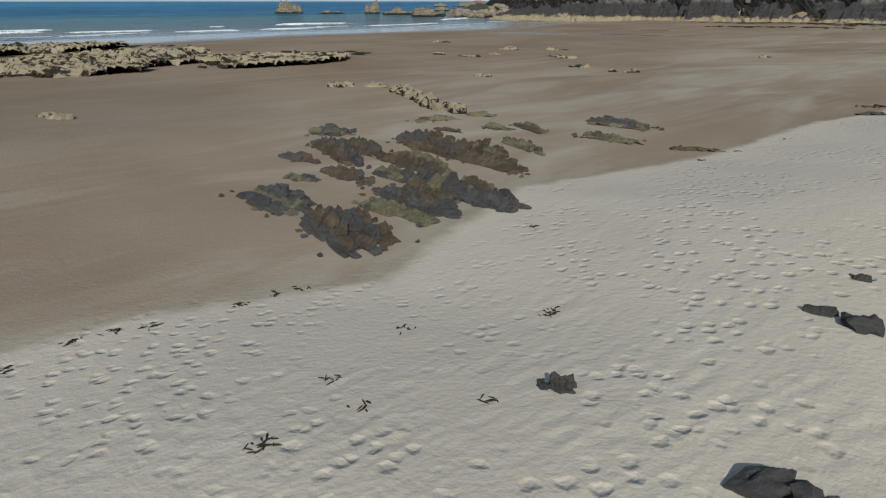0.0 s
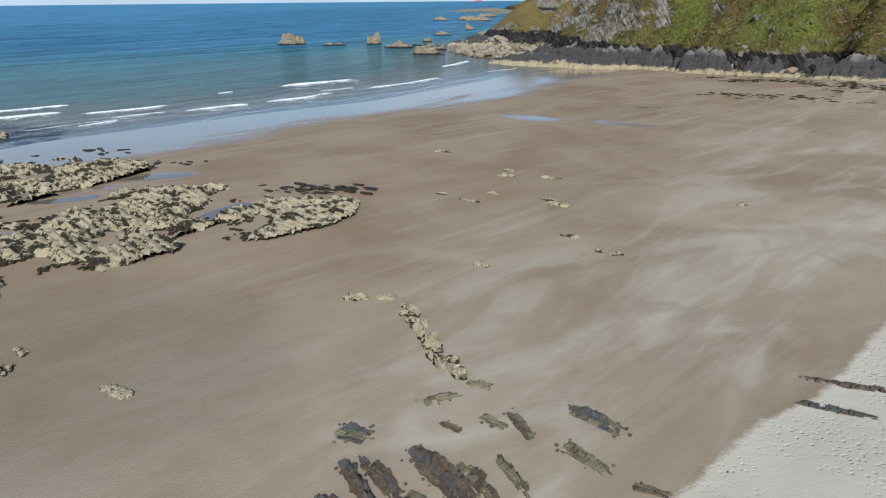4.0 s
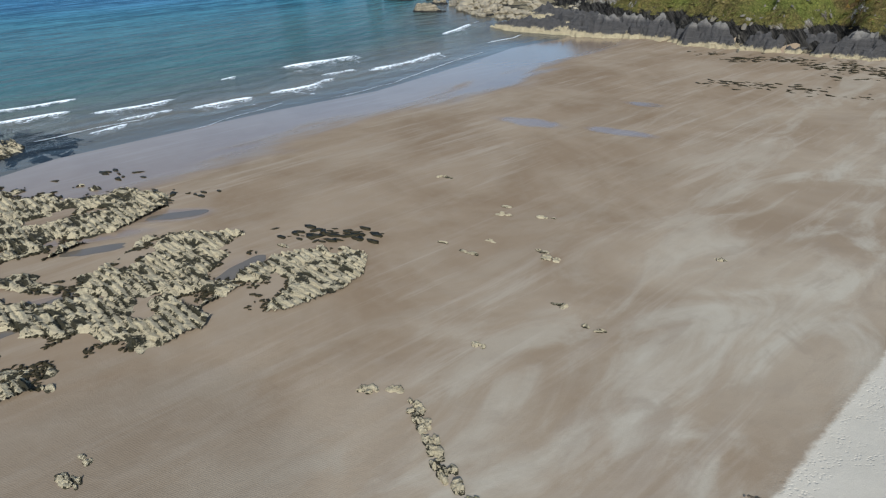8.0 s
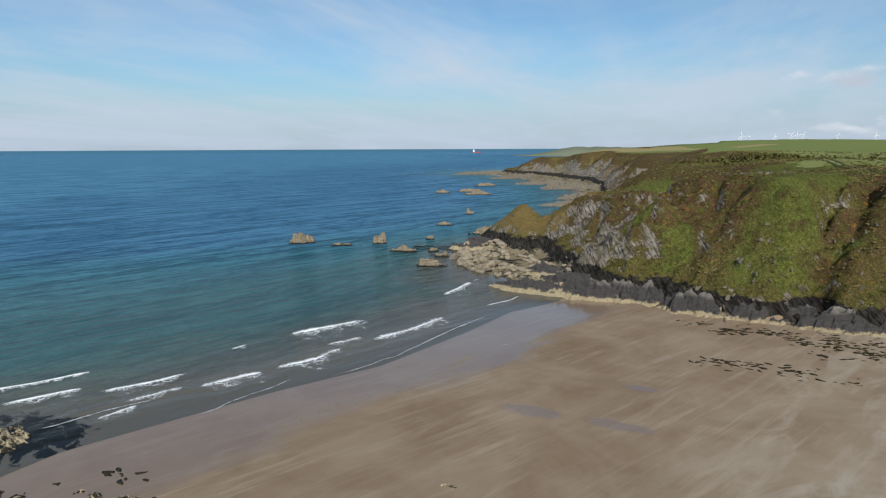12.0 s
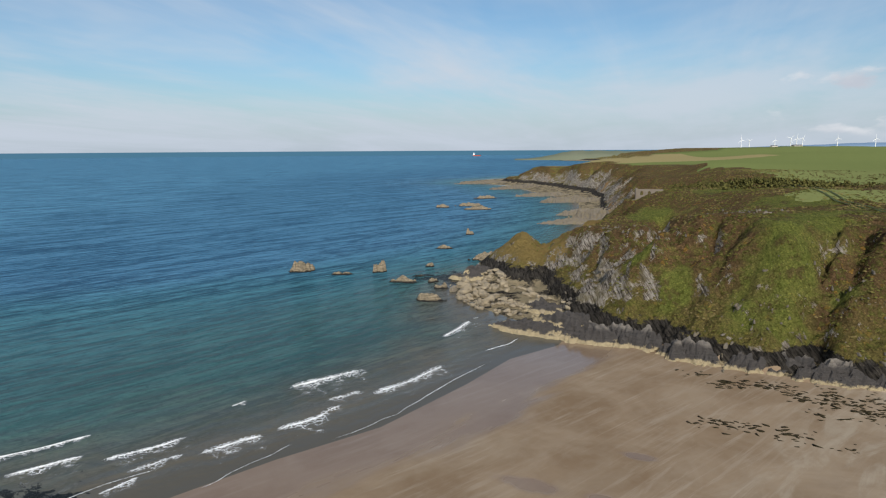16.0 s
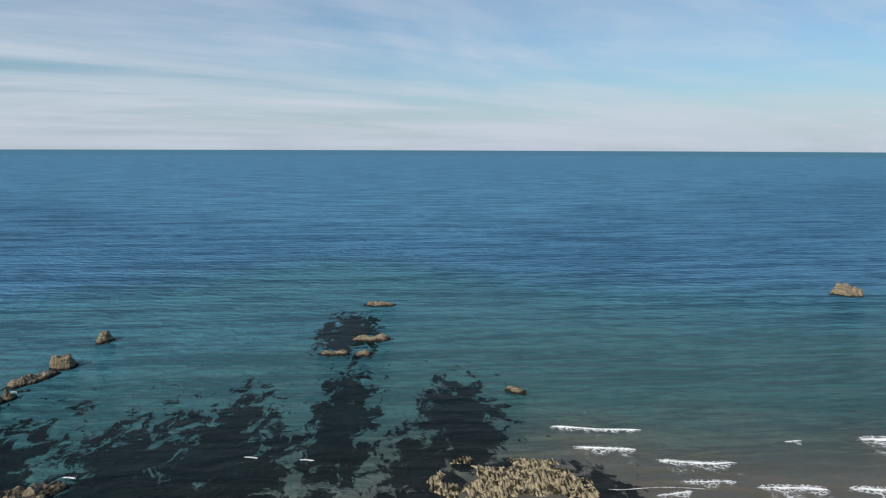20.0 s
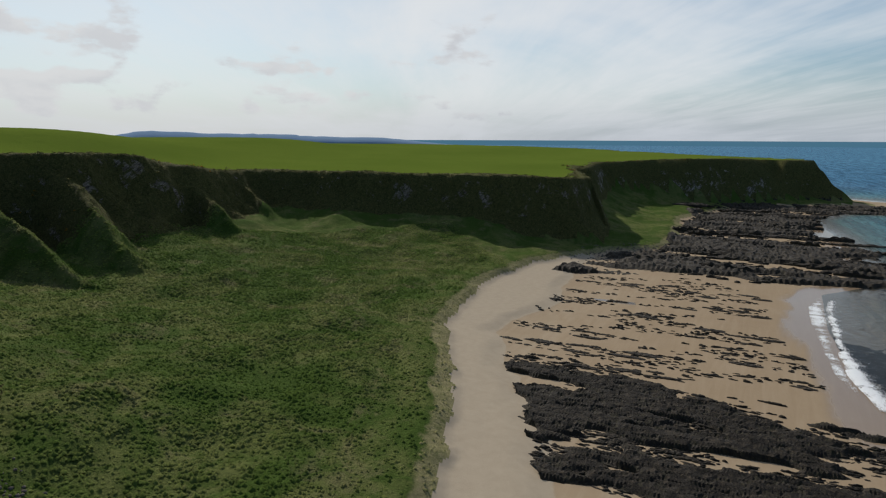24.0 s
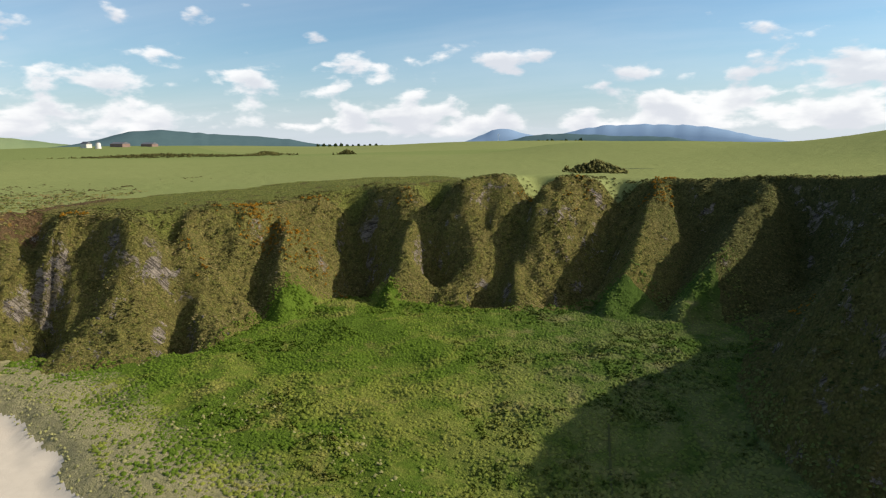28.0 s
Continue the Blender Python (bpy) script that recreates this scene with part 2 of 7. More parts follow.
def high_ground(x, y):
    num, den = 0.0, 0.0
    for px, py, pz in HIGH:
        w = 1.0 / ((x - px) ** 2 + (y - py) ** 2 + 120.0) ** 1.6
        num, den = num + w * pz, den + w
    return num / den


def terrain(x, y):
    """Height of the ground and the fields that tell its cover."""
    shore = signed_distance(SHORE, x, y)
    foot0 = signed_distance(FOOT, x, y)
    dune = signed_distance(DUNE, x, y) + 5.0 * (fbm(x / 9, y / 9, 3, 3) - 0.5)
    # beach and sea floor
    low = np.where(shore > 0, np.interp(shore, [0, 30, 76, 94, 112, 220], [0, 0.50, 0.64, 1.12, 1.7, 2.2]), 0.03 * shore)
    low = np.maximum(low, -5.0)
    low = low + 0.10 * (fbm(x / 14, y / 14, 3, 11) - 0.5) * smooth(shore, 5, 40)
    dry = signed_distance(DRY, x, y) + 7.0 * (fbm(x / 16, y / 16, 3, 13) - 0.5) * smooth(-y, 10, 60)
    low = low + 0.72 * smooth(dry, -1.0, 6.5)
    # the dune bank and the hummocky valley behind it
    valley = 2.2 * smooth(dune, -3, 5) + 0.055 * np.clip(dune, 0, 95) + 2.6 * (fbm(x / 30, y / 30, 3, 21) - 0.5) * smooth(dune, 3, 30) + 2.6 * (fbm(x / 10, y / 10, 2, 23) - 0.5) * smooth(dune, 4, 16)
    apron = 8.5 * np.exp(-np.clip(-foot0, 0, 200) / 24.0) * smooth(dune, 20, 60) * smooth(-y, 60, 130)
    low = low + np.where(dune > -3, valley + apron, 0)
    # steep ground with spurs and gullies
    calm = 1 - 0.75 * np.exp(-((x - 65) ** 2 + (y + 62) ** 2) / 45 ** 2)
    wob = ((30.0 + 12.0 * smooth(-y, 150, 230)) * (ridged(x / 62, y / 62, 3, 31) - 0.62) + 19.0 * (ridged(x / 27, y / 27, 2, 33) - 0.62)) * calm * np.where((y < 110) & (x > -230), 0.45, 1.0) + 7.0 * (fbm(x / 11, y / 11, 3, 41) - 0.5)
    s = foot0 + wob * smooth(foot0, -4, 26)
    top = high_ground(x, y)
    rise = np.clip(top - low, 4, 80)
    run = rise / (np.where(y > 1300, 0.12, np.where(y > 120, 0.80, 0.95)) + 0.62 * (1 - calm)
                  + 0.5 * smooth(-x, 80, 140) * smooth(-y, 150, 200) - 0.42 * np.exp(-((x - 145) / 42) ** 2 - ((y + 60) / 50) ** 2))
    q = np.clip(s / run, 0, 1)
    prof = 0.78 * q + 0.22 * q * q * (3 - 2 * q)
    prof = np.where(q > 0.88, 1 - (1 - prof) * 1.0, prof)
    hollow = (y < 112) * (x > -230) * smooth(np.hypot(x - 65, y + 62), 30, 70)
    prof = prof * (1 - hollow) + q ** 1.75 * hollow
    brow = np.exp(-((x - 58) ** 2 + (y + 74) ** 2) / 62.0 ** 2)        # the rounded brow over the valley's main cliff
    prof = prof * (1 - 0.8 * brow) + 0.8 * brow * (1 - (1 - q) ** 2.1)
    rocky = smooth(s, 0, 2) * (1 - smooth(q, 0.8, 1.0))
    crag = (ridged(x / 16, y / 16, 4, 51) - 0.55) * 5.5 + (ridged(x / 5.0, y / 5.0, 3, 61) - 0.6) * 2.6
    ca, sa = math.cos(radians(118)), math.sin(radians(118))
    beds = ridged((x * ca + y * sa) / 17.0, (y * ca - x * sa) / 4.2, 3, 55) - 0.6
    crag = crag + 3.6 * beds * smooth(y, 110, 140) * (1 - 0.6 * smooth(q, 0.4, 0.9))
    crag = crag + (ridged(x / 2.4, y / 2.4, 2, 65) - 0.6) * 0.9
    z = low + rise * prof * (s > 0) + crag * rocky
    for ax, ay, az, bx, by, bz, k in RIBS:
        ex, ey = bx - ax, by - ay
        ln = math.hypot(ex, ey)
        t = ((x - ax) * ex + (y - ay) * ey) / (ln * ln)
        side = ((x - ax) * ey - (y - ay) * ex) / ln + 5.0 * (fbm(x / 13, y / 13, 2, 45) - 0.5)
        tt = np.clip(t, -0.15, 1.0)
        crest = az + (bz - az) * tt * (0.72 + 0.28 * tt) - 1.4 * ln * np.clip(t - 1.0, 0, 3)
        rib = crest - k * np.sqrt(side * side + 1.5) + 0.5 * crag + 2.0 * (fbm(x / 5, y / 5, 3, 47) - 0.5)
        z = np.where((rib > z) & (t > -0.15) & (rib < az + 1.0), rib, z)
    tus = (fbm(x / 2.2, y / 2.2, 3, 71) - 0.5)
    z = z + tus * 0.9 * smooth(s, 0, 6) * (1 - smooth(q, 0.97, 1.06) * (s > run + 10))
    # clefts in the near headland and the valley side: ends, depth, width
    for ax, ay, bx, by, deep, wide in ((114, 174, 86, 150, 13, 5.0), (92, 270, 70, 212, 5, 2.5), (84, 197, 77, 186, 6, 2.2), (152, 124, 122, 106, 10, 4.5), (160, 90, 130, 76, 9, 4.5), (206, 46, 164, 36, 12, 6), (212, 18, 176, 16, 9, 5),
                                       (205, -20, 160, 2, 9, 5), (200, -45, 155, -18, 8, 5), (52, -108, 26, -92, 6, 5), (30, -250, 8, -215, 7, 6), (-20, -290, -30, -262, 8, 7)):
        ex, ey = bx - ax, by - ay
        t = np.clip(((x - ax) * ex + (y - ay) * ey) / (ex * ex + ey * ey), 0, 1)
        d = np.sqrt((x - ax - t * ex) ** 2 + (y - ay - t * ey) ** 2) + 2.0 * (fbm(x / 5, y / 5, 2, 35) - 0.5)
        z = z - deep * np.exp(-(d / wide) ** 2) * smooth(s, 0, 8)
    plain = z
    for ax, ay, bx, by, high, back in STEPS:
        ex, ey = bx - ax, by - ay
        ln = math.hypot(ex, ey)
        t = ((x - ax) * ex + (y - ay) * ey) / (ln * ln)
        d = -((x - ax) * ey - (y - ay) * ex) / ln + 2.4 * (fbm(x / 4, y / 4, 3, 36) - 0.5)
        z = z + high * smooth(d, -1.2, 1.2) * (1 - smooth(d, 2.0, back)) * smooth(t, -0.15, 0.2) * (1 - smooth(t, 0.75, 1.1))
    z = np.maximum(plain, np.minimum(z, top - 1.5))
    # the pyramid knoll at the end of the near headland
    kx, ky = x - 35.5, (y - 286.0) * np.where(y < 286, 0.62, 1.0)
    rough = 2.4 * (ridged(x / 7, y / 7, 4, 81) - 0.6)
    knoll = 17.0 - 0.82 * np.sqrt(kx ** 2 + (0.8 * ky) ** 2 + 1.0) + rough
    knoll = np.maximum(knoll, 11.5 - 0.7 * np.sqrt((x - 52) ** 2 + (0.8 * (y - 285)) ** 2 + 1.0) + rough)
    z = np.maximum(z, np.where(knoll > 0, knoll, -9))
    # the free-standing spur below the cliff of the valley
    ux, uy = (x - 38) * 0.68 - (y + 57) * 0.73, (x - 38) * 0.73 + (y + 57) * 0.68
    spur = 28.5 - 1.15 * np.sqrt(np.where(ux > 0, 0.35 * ux ** 2, ux ** 2) + 1.2 * uy ** 2 + 2.0) + 3.4 * (ridged(x / 7, y / 7, 4, 91) - 0.6)
    z = np.maximum(z, np.where(spur > low, spur, -9))
    # the crag under the ruin
    cd = np.sqrt((x - 127) ** 2 + ((y - 398) * 1.2) ** 2)
    z = np.where(cd < 45, np.maximum(z, 21.0 - np.clip(cd - 14, 0, 60) * 0.9), z)
    z = np.where(cd < 16, 21.0, z)
    return dict(z=z, shore=shore, foot=s, q=q, dune=dune, over=s - run, dry=dry, knoll=knoll, spur=spur - low, low=low)


def ground_z(x, y):
    return float(terrain(np.array([float(x)]), np.array([float(y)]))["z"][0])

# ---------------------------------------------------------------- materials
def material(name):
    m = bpy.data.materials.new(name)
    m.use_nodes = True
    return m, Nodes(m.node_tree)


def finish(q, colour, rough=0.8, bump=None, strength=0.5, dist=0.1, spec=0.3, metal=0.0, normal=None, **more):
    ins = {"Base Color": colour, "Roughness": rough, "Specular IOR Level": spec, "Metallic": metal}
    if bump is not None:
        ins["Normal"] = q.n("ShaderNodeBump", {"Height": bump, "Strength": strength, "Distance": dist}).outputs[0]
    ins.update(more)
    b = q.n("ShaderNodeBsdfPrincipled", ins)
    q.n("ShaderNodeOutputMaterial", {0: b.outputs[0]})
    return b


def place(q):
    return q.n("ShaderNodeNewGeometry").outputs["Position"]


def slope(q):
    return q.n("ShaderNodeSeparateXYZ", {0: q.n("ShaderNodeNewGeometry").outputs["Normal"]}).outputs[2]


def make_sand():
    m, q = material("sand")
    p = place(q)
    dry = q.attr("dry")
    damp = q.attr("damp")
    big = q.noise(p, 0.06, 4, 0.6, 0.6)
    mid = q.noise(p, 0.5, 5, 0.6, 0.3)
    fine = q.noise(p, 14.0, 3, 0.6)
    streak = q.noise(q.turn(p, 41, (0.05, 0.62, 1)), 1.0, 7, 0.66, 0.5)
    swirl = q.noise(q.turn(p, 42, (0.07, 0.19, 1)), 1.0, 6, 0.60, 0.8)
    upper = q.attr("upper")                   # the damp strip under the dry sand
    wet = q.mix(q.step(big, 0.3, 0.7), q.mix(upper, rgb(0.198, 0.136, 0.082), rgb(0.235, 0.172, 0.113)), q.mix(upper, rgb(0.272, 0.203, 0.136), rgb(0.325, 0.258, 0.183)))
    wet = q.mix(q.math("MULTIPLY", q.step(streak, 0.47, 0.68), q.math("ADD", 0.14, q.math("MULTIPLY", q.step(q.noise(p, 0.035, 3, 0.6), 0.42, 0.62), 0.26))), wet, rgb(0.41, 0.35, 0.275))
    wet = q.mix(q.math("MULTIPLY", q.step(swirl, 0.44, 0.66), q.math("ADD", 0.10, q.math("MULTIPLY", upper, 0.5))), wet, rgb(0.43, 0.385, 0.305))
    wet = q.mix(q.math("MULTIPLY", q.step(q.noise(q.turn(p, 42, (0.10, 0.22, 1)), 1.0, 5, 0.55, 1.4), 0.52, 0.68), q.math("MULTIPLY", upper, 0.5)), wet, rgb(0.235, 0.18, 0.128))
    wet = q.mix(q.math("MULTIPLY", q.step(q.math("ADD", q.attr("soak"), q.math("MULTIPLY", q.math("SUBTRACT", swirl, 0.5), 0.8)), 0.25, 0.75), 0.6), wet, rgb(0.195, 0.150, 0.105))
    wet = q.mix(q.math("MULTIPLY", q.step(mid, 0.45, 0.7), 0.25), wet, rgb(0.27, 0.215, 0.158))
    drysand = q.mix(mid, rgb(0.47, 0.405, 0.315), rgb(0.56, 0.49, 0.39))
    drysand = q.mix(q.math("MULTIPLY", q.step(big, 0.5, 0.7), 0.35), drysand, rgb(0.55, 0.455, 0.345))
    bay = q.attr("back_bay")                  # tan, darker back-bay sand: its backlit tone put into the colour
    drysand = q.mix(q.math("MULTIPLY", bay, 0.8), drysand, q.mix(mid, rgb(0.29, 0.235, 0.165), rgb(0.40, 0.33, 0.24)))
    wet = q.mix(q.math("MULTIPLY", bay, 0.7), wet, q.mix(streak, rgb(0.30, 0.22, 0.135), rgb(0.41, 0.315, 0.205)))
    edge = q.math("ADD", dry, q.math("MULTIPLY", q.math("SUBTRACT", q.noise(p, 1.3, 5, 0.65), 0.5), 0.5))
    col = q.mix(q.step(edge, 0.35, 0.65), wet, drysand)
    film = q.step(q.math("ADD", damp, q.math("MULTIPLY", q.math("SUBTRACT", q.noise(q.turn(p, 45, (0.02, 0.07, 1)), 1.0, 4, 0.6, 0.6), 0.5), 1.1)), 0.5, 0.8)
    col = q.mix(q.math("MULTIPLY", film, 0.5), col, rgb(0.19, 0.128, 0.086))
    col = q.mix(q.math("MULTIPLY", fine, 0.22), col, q.mix(0.5, col, rgb(0.14, 0.11, 0.08)))
    rough = q.math("SUBTRACT", 0.85, q.math("MULTIPLY", film, 0.72))
    ripple = q.n("ShaderNodeTexWave", {"Vector": q.turn(p, 120), "Scale": 2.2, "Distortion": 5.0, "Detail": 3.0, "Detail Scale": 0.7}).outputs["Fac"]
    relief = q.math("ADD", q.math("MULTIPLY", fine, 0.25), q.math("MULTIPLY", mid, 0.9))
    relief = q.math("ADD", relief, q.math("MULTIPLY", ripple, q.math("MULTIPLY", q.math("SUBTRACT", 1.0, dry), q.math("MULTIPLY", q.attr("soak"), 0.16))))
    pits = q.n("ShaderNodeTexVoronoi", {"Vector": q.vmath("ADD", p, q.vmath("MULTIPLY", q.n("ShaderNodeTexNoise", {"Vector": p, "Scale": 6.0}).outputs["Color"], (0.12, 0.12, 0.0))), "Scale": 4.2, "Randomness": 1.0}).outputs["Distance"]
    trodden = q.math("MULTIPLY", q.math("MULTIPLY", q.math("SUBTRACT", 1.0, q.step(pits, 0.12, 0.42)), q.step(q.noise(p, 0.35, 4, 0.6), 0.42, 0.58)), dry)
    relief = q.math("SUBTRACT", relief, q.math("MULTIPLY", trodden, 0.5))
    relief = q.math("MULTIPLY", relief, q.math("SUBTRACT", 1.0, q.math("MULTIPLY", film, 0.93)))
    finish(q, col, rough, relief, 0.55, 0.10, q.math("ADD", 0.07, q.math("MULTIPLY", film, 0.36)))
    return m


def grass_colour(q, p, a, b, c, s=1.0):
    col = q.mix(q.noise(p, 0.05 * s, 4, 0.6, 0.4), a, b)
    col = q.mix(q.math("MULTIPLY", q.step(q.noise(p, 0.4 * s, 5, 0.65), 0.45, 0.7), 0.7), col, c)
    return q.mix(q.math("MULTIPLY", q.step(q.noise(p, 3.0 * s, 4, 0.7), 0.35, 0.7), 0.55), col, q.mix(0.6, col, rgb(0.02, 0.03, 0.01)))


def valley_colour(q, p):
    patch = q.noise(p, 0.035, 6, 0.68, 0.9)
    col = q.mix(q.step(patch, 0.42, 0.60), rgb(0.072, 0.118, 0.018), rgb(0.150, 0.172, 0.042))
    col = q.mix(q.math("MULTIPLY", q.step(q.noise(p, 0.09, 6, 0.7, 0.6), 0.52, 0.66), 0.55), col, rgb(0.215, 0.190, 0.075))
    col = q.mix(q.math("MULTIPLY", q.step(q.noise(p, 0.22, 6, 0.7), 0.50, 0.62), 0.65), col, rgb(0.058, 0.100, 0.014))
    north = q.step(q.n("ShaderNodeSeparateXYZ", {0: p}).outputs[1], -32.0, 18.0)     # yellower growth up the valley; the shaded floor kept darker in the colour
    col = q.mix(north, q.vmath("MULTIPLY", col, (1.25, 1.24, 1.6)), q.vmath("MULTIPLY", col, (1.65, 1.55, 1.25)))
    return q.mix(q.math("MULTIPLY", q.step(q.noise(p, 1.6, 4, 0.7), 0.40, 0.72), 0.55), col, q.mix(0.6, col, rgb(0.02, 0.03, 0.008)))


def leafy(q, col, b, share):
    """Thin leaves pass on some of the light that falls on their far side."""
    thin = q.n("ShaderNodeBsdfTranslucent", {0: q.vmath("MULTIPLY", col, (1.5, 1.6, 1.0))})
    both = q.n("ShaderNodeMixShader", {0: share, 1: b.outputs[0], 2: thin.outputs[0]})
    q.n("ShaderNodeOutputMaterial", {0: both.outputs[0]}, is_active_output=True)


def make_fern():
    m, q = material("bracken")
    p = place(q)
    lone = q.n("ShaderNodeNewGeometry").outputs["Random Per Island"]
    col = valley_colour(q, p)
    col = q.mix(q.math("MULTIPLY", lone, 0.35), col, q.vmath("MULTIPLY", col, (1.35, 1.28, 1.2)))
    leafy(q, col, finish(q, col, 0.95, q.noise(p, 6.0, 4, 0.7), 0.8, 0.15, 0.02), 0.35)
    return m


def make_valley():
    m, q = material("valley_grass")
    p = place(q)
    col = valley_colour(q, p)
    col = q.vmath("MULTIPLY", col, (0.68, 0.68, 0.68))     # shade under the fronds, put in as a darker ground colour
    straw = q.mix(q.noise(p, 0.9, 4), rgb(0.33, 0.28, 0.16), rgb(0.18, 0.18, 0.07))
    edge = q.attr("marram")
    col = q.mix(q.step(q.math("ADD", edge, q.math("MULTIPLY", q.math("SUBTRACT", q.noise(p, 0.35, 5, 0.7), 0.5), 0.9)), 0.4, 0.75), col, straw)
    relief = q.math("ADD", q.noise(p, 1.3, 6, 0.7), q.math("MULTIPLY", q.noise(p, 5.0, 4, 0.7), 0.5))
    finish(q, col, 0.95, relief, 1.0, 0.4, 0.02)
    return m


def tilted_beds(q, p, n, across, along):
    """Noise in thin layers that lie across the direction n."""
    n = Vector(n).normalized()
    a = n.cross(Vector((0, 0, 1))).normalized()
    b = n.cross(a)
    dots = [q.n("ShaderNodeVectorMath", {0: p, 1: tuple(v)}, operation="DOT_PRODUCT").outputs["Value"] for v in (n, a, b)]
    vec = q.n("ShaderNodeCombineXYZ", {0: q.math("MULTIPLY", dots[0], across), 1: q.math("MULTIPLY", dots[1], along), 2: q.math("MULTIPLY", dots[2], along)}).outputs[0]
    return q.noise(vec, 1.0, 7, 0.72, 0.5)


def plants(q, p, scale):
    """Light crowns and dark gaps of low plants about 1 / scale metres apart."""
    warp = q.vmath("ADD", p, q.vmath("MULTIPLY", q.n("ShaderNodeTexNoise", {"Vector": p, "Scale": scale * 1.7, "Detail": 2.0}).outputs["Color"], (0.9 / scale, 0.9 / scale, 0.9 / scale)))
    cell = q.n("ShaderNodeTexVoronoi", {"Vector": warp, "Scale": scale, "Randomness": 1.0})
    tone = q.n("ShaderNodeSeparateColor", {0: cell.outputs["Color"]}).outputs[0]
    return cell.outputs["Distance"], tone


def make_cliff():
    m, q = material("cliff_ground")
    p = place(q)
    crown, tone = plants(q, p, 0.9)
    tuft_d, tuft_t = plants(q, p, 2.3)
    g = grass_colour(q, p, rgb(0.125, 0.135, 0.028), rgb(0.19, 0.165, 0.055), rgb(0.125, 0.155, 0.025), 1.6)
    brown = q.mix(q.noise(p, 0.30, 6, 0.7), rgb(0.040, 0.028, 0.014), rgb(0.175, 0.122, 0.052))
    brown = q.mix(q.math("MULTIPLY", q.step(tone, 0.55, 0.75), 0.7), brown, rgb(0.085, 0.095, 0.022))
    brown = q.mix(q.math("MULTIPLY", q.step(tone, 0.95, 0.97), 0.6), brown, rgb(0.24, 0.14, 0.03))
    g = q.mix(q.math("MULTIPLY", q.step(q.noise(p, 0.06, 6, 0.7, 0.5), 0.36, 0.48), q.attr("heath")), g, brown)
    fresh = q.mix(q.noise(p, 0.22, 5, 0.65), rgb(0.100, 0.135, 0.020), rgb(0.215, 0.210, 0.055))
    fresh = q.mix(q.math("MULTIPLY", q.step(q.noise(p, 0.13, 5, 0.7), 0.54, 0.64), 0.8), fresh, brown)
    g = q.vmath("MULTIPLY", g, (1.42, 1.30, 1.45))
    g = q.mix(q.attr("lush"), g, q.vmath("MULTIPLY", fresh, (1.12, 1.16, 1.2)))
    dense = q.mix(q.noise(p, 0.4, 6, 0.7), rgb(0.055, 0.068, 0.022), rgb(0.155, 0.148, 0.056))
    g = q.mix(q.math("MULTIPLY", q.attr("dense"), 0.8), g, dense)      # gorse and fern green, darkened for the shade of the north-facing cliffs
    # shade in the gaps between crowns and tufts, put into the colour
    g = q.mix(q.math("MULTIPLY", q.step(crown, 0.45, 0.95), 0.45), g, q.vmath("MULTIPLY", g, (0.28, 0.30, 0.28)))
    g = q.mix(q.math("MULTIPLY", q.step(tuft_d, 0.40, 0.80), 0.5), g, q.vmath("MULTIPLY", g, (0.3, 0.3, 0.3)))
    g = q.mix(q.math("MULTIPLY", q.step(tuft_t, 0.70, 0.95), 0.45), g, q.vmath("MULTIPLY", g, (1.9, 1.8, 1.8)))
    beds = tilted_beds(q, p, (0.72, -0.28, 0.64), 1.5, 0.22)
    cracks = tilted_beds(q, p, (-0.5, 0.75, 0.45), 0.8, 0.35)
    rock = q.mix(q.step(beds, 0.34, 0.64), rgb(0.045, 0.037, 0.030), rgb(0.40, 0.34, 0.275))
    rock = q.mix(q.math("MULTIPLY", q.attr("tide"), q.step(beds, 0.44, 0.66)), rock, rgb(0.47, 0.435, 0.385))
    rock = q.mix(q.math("MULTIPLY", q.step(cracks, 0.56, 0.66), 0.85), rock, rgb(0.030, 0.026, 0.022))
    rock = q.mix(q.math("MULTIPLY", q.step(q.noise(p, 0.22, 5, 0.6), 0.48, 0.66), 0.55), rock, rgb(0.20, 0.165, 0.08))
    lichen = q.mix(q.noise(p, 0.5, 6, 0.75), rgb(0.10, 0.085, 0.03), rgb(0.31, 0.215, 0.085))
    g = q.mix(q.attr("ochre"), g, q.vmath("MULTIPLY", lichen, (1.3, 1.25, 1.2)))
    rock = q.mix(q.math("MULTIPLY", q.attr("rust"), q.step(q.noise(p, 0.08, 5, 0.65), 0.45, 0.6)), rock, rgb(0.36, 0.19, 0.05))
    steep = q.math("SUBTRACT", 1.0, slope(q))
    bare = q.math("ADD", q.math("MULTIPLY", steep, 1.35), q.math("MULTIPLY", q.math("SUBTRACT", q.noise(p, 0.16, 8, 0.78, 0.4), 0.5), 2.4))
    bare = q.math("ADD", bare, q.math("ADD", q.math("MULTIPLY", q.attr("bare"), 0.60), q.math("MULTIPLY", q.attr("bare_far"), 0.55)))
    bare = q.math("SUBTRACT", bare, q.math("MULTIPLY", q.attr("lush"), 0.28))
    col = q.mix(q.step(bare, 0.88, 0.98), g, rock)
    # the band that the sea washes: black above, pale with barnacles below
    zz = q.math("ADD", q.n("ShaderNodeSeparateXYZ", {0: p}).outputs[2], q.math("MULTIPLY", q.math("SUBTRACT", q.noise(p, 0.30, 6, 0.68), 0.5), 5.5))
    tide = q.attr("tide")
    black = q.mix(q.step(beds, 0.35, 0.75), rgb(0.012, 0.0115, 0.011), rgb(0.12, 0.105, 0.088))
    col = q.mix(q.math("MULTIPLY", tide, q.math("SUBTRACT", 1.0, q.step(zz, 5.2, 5.7))), col, black)
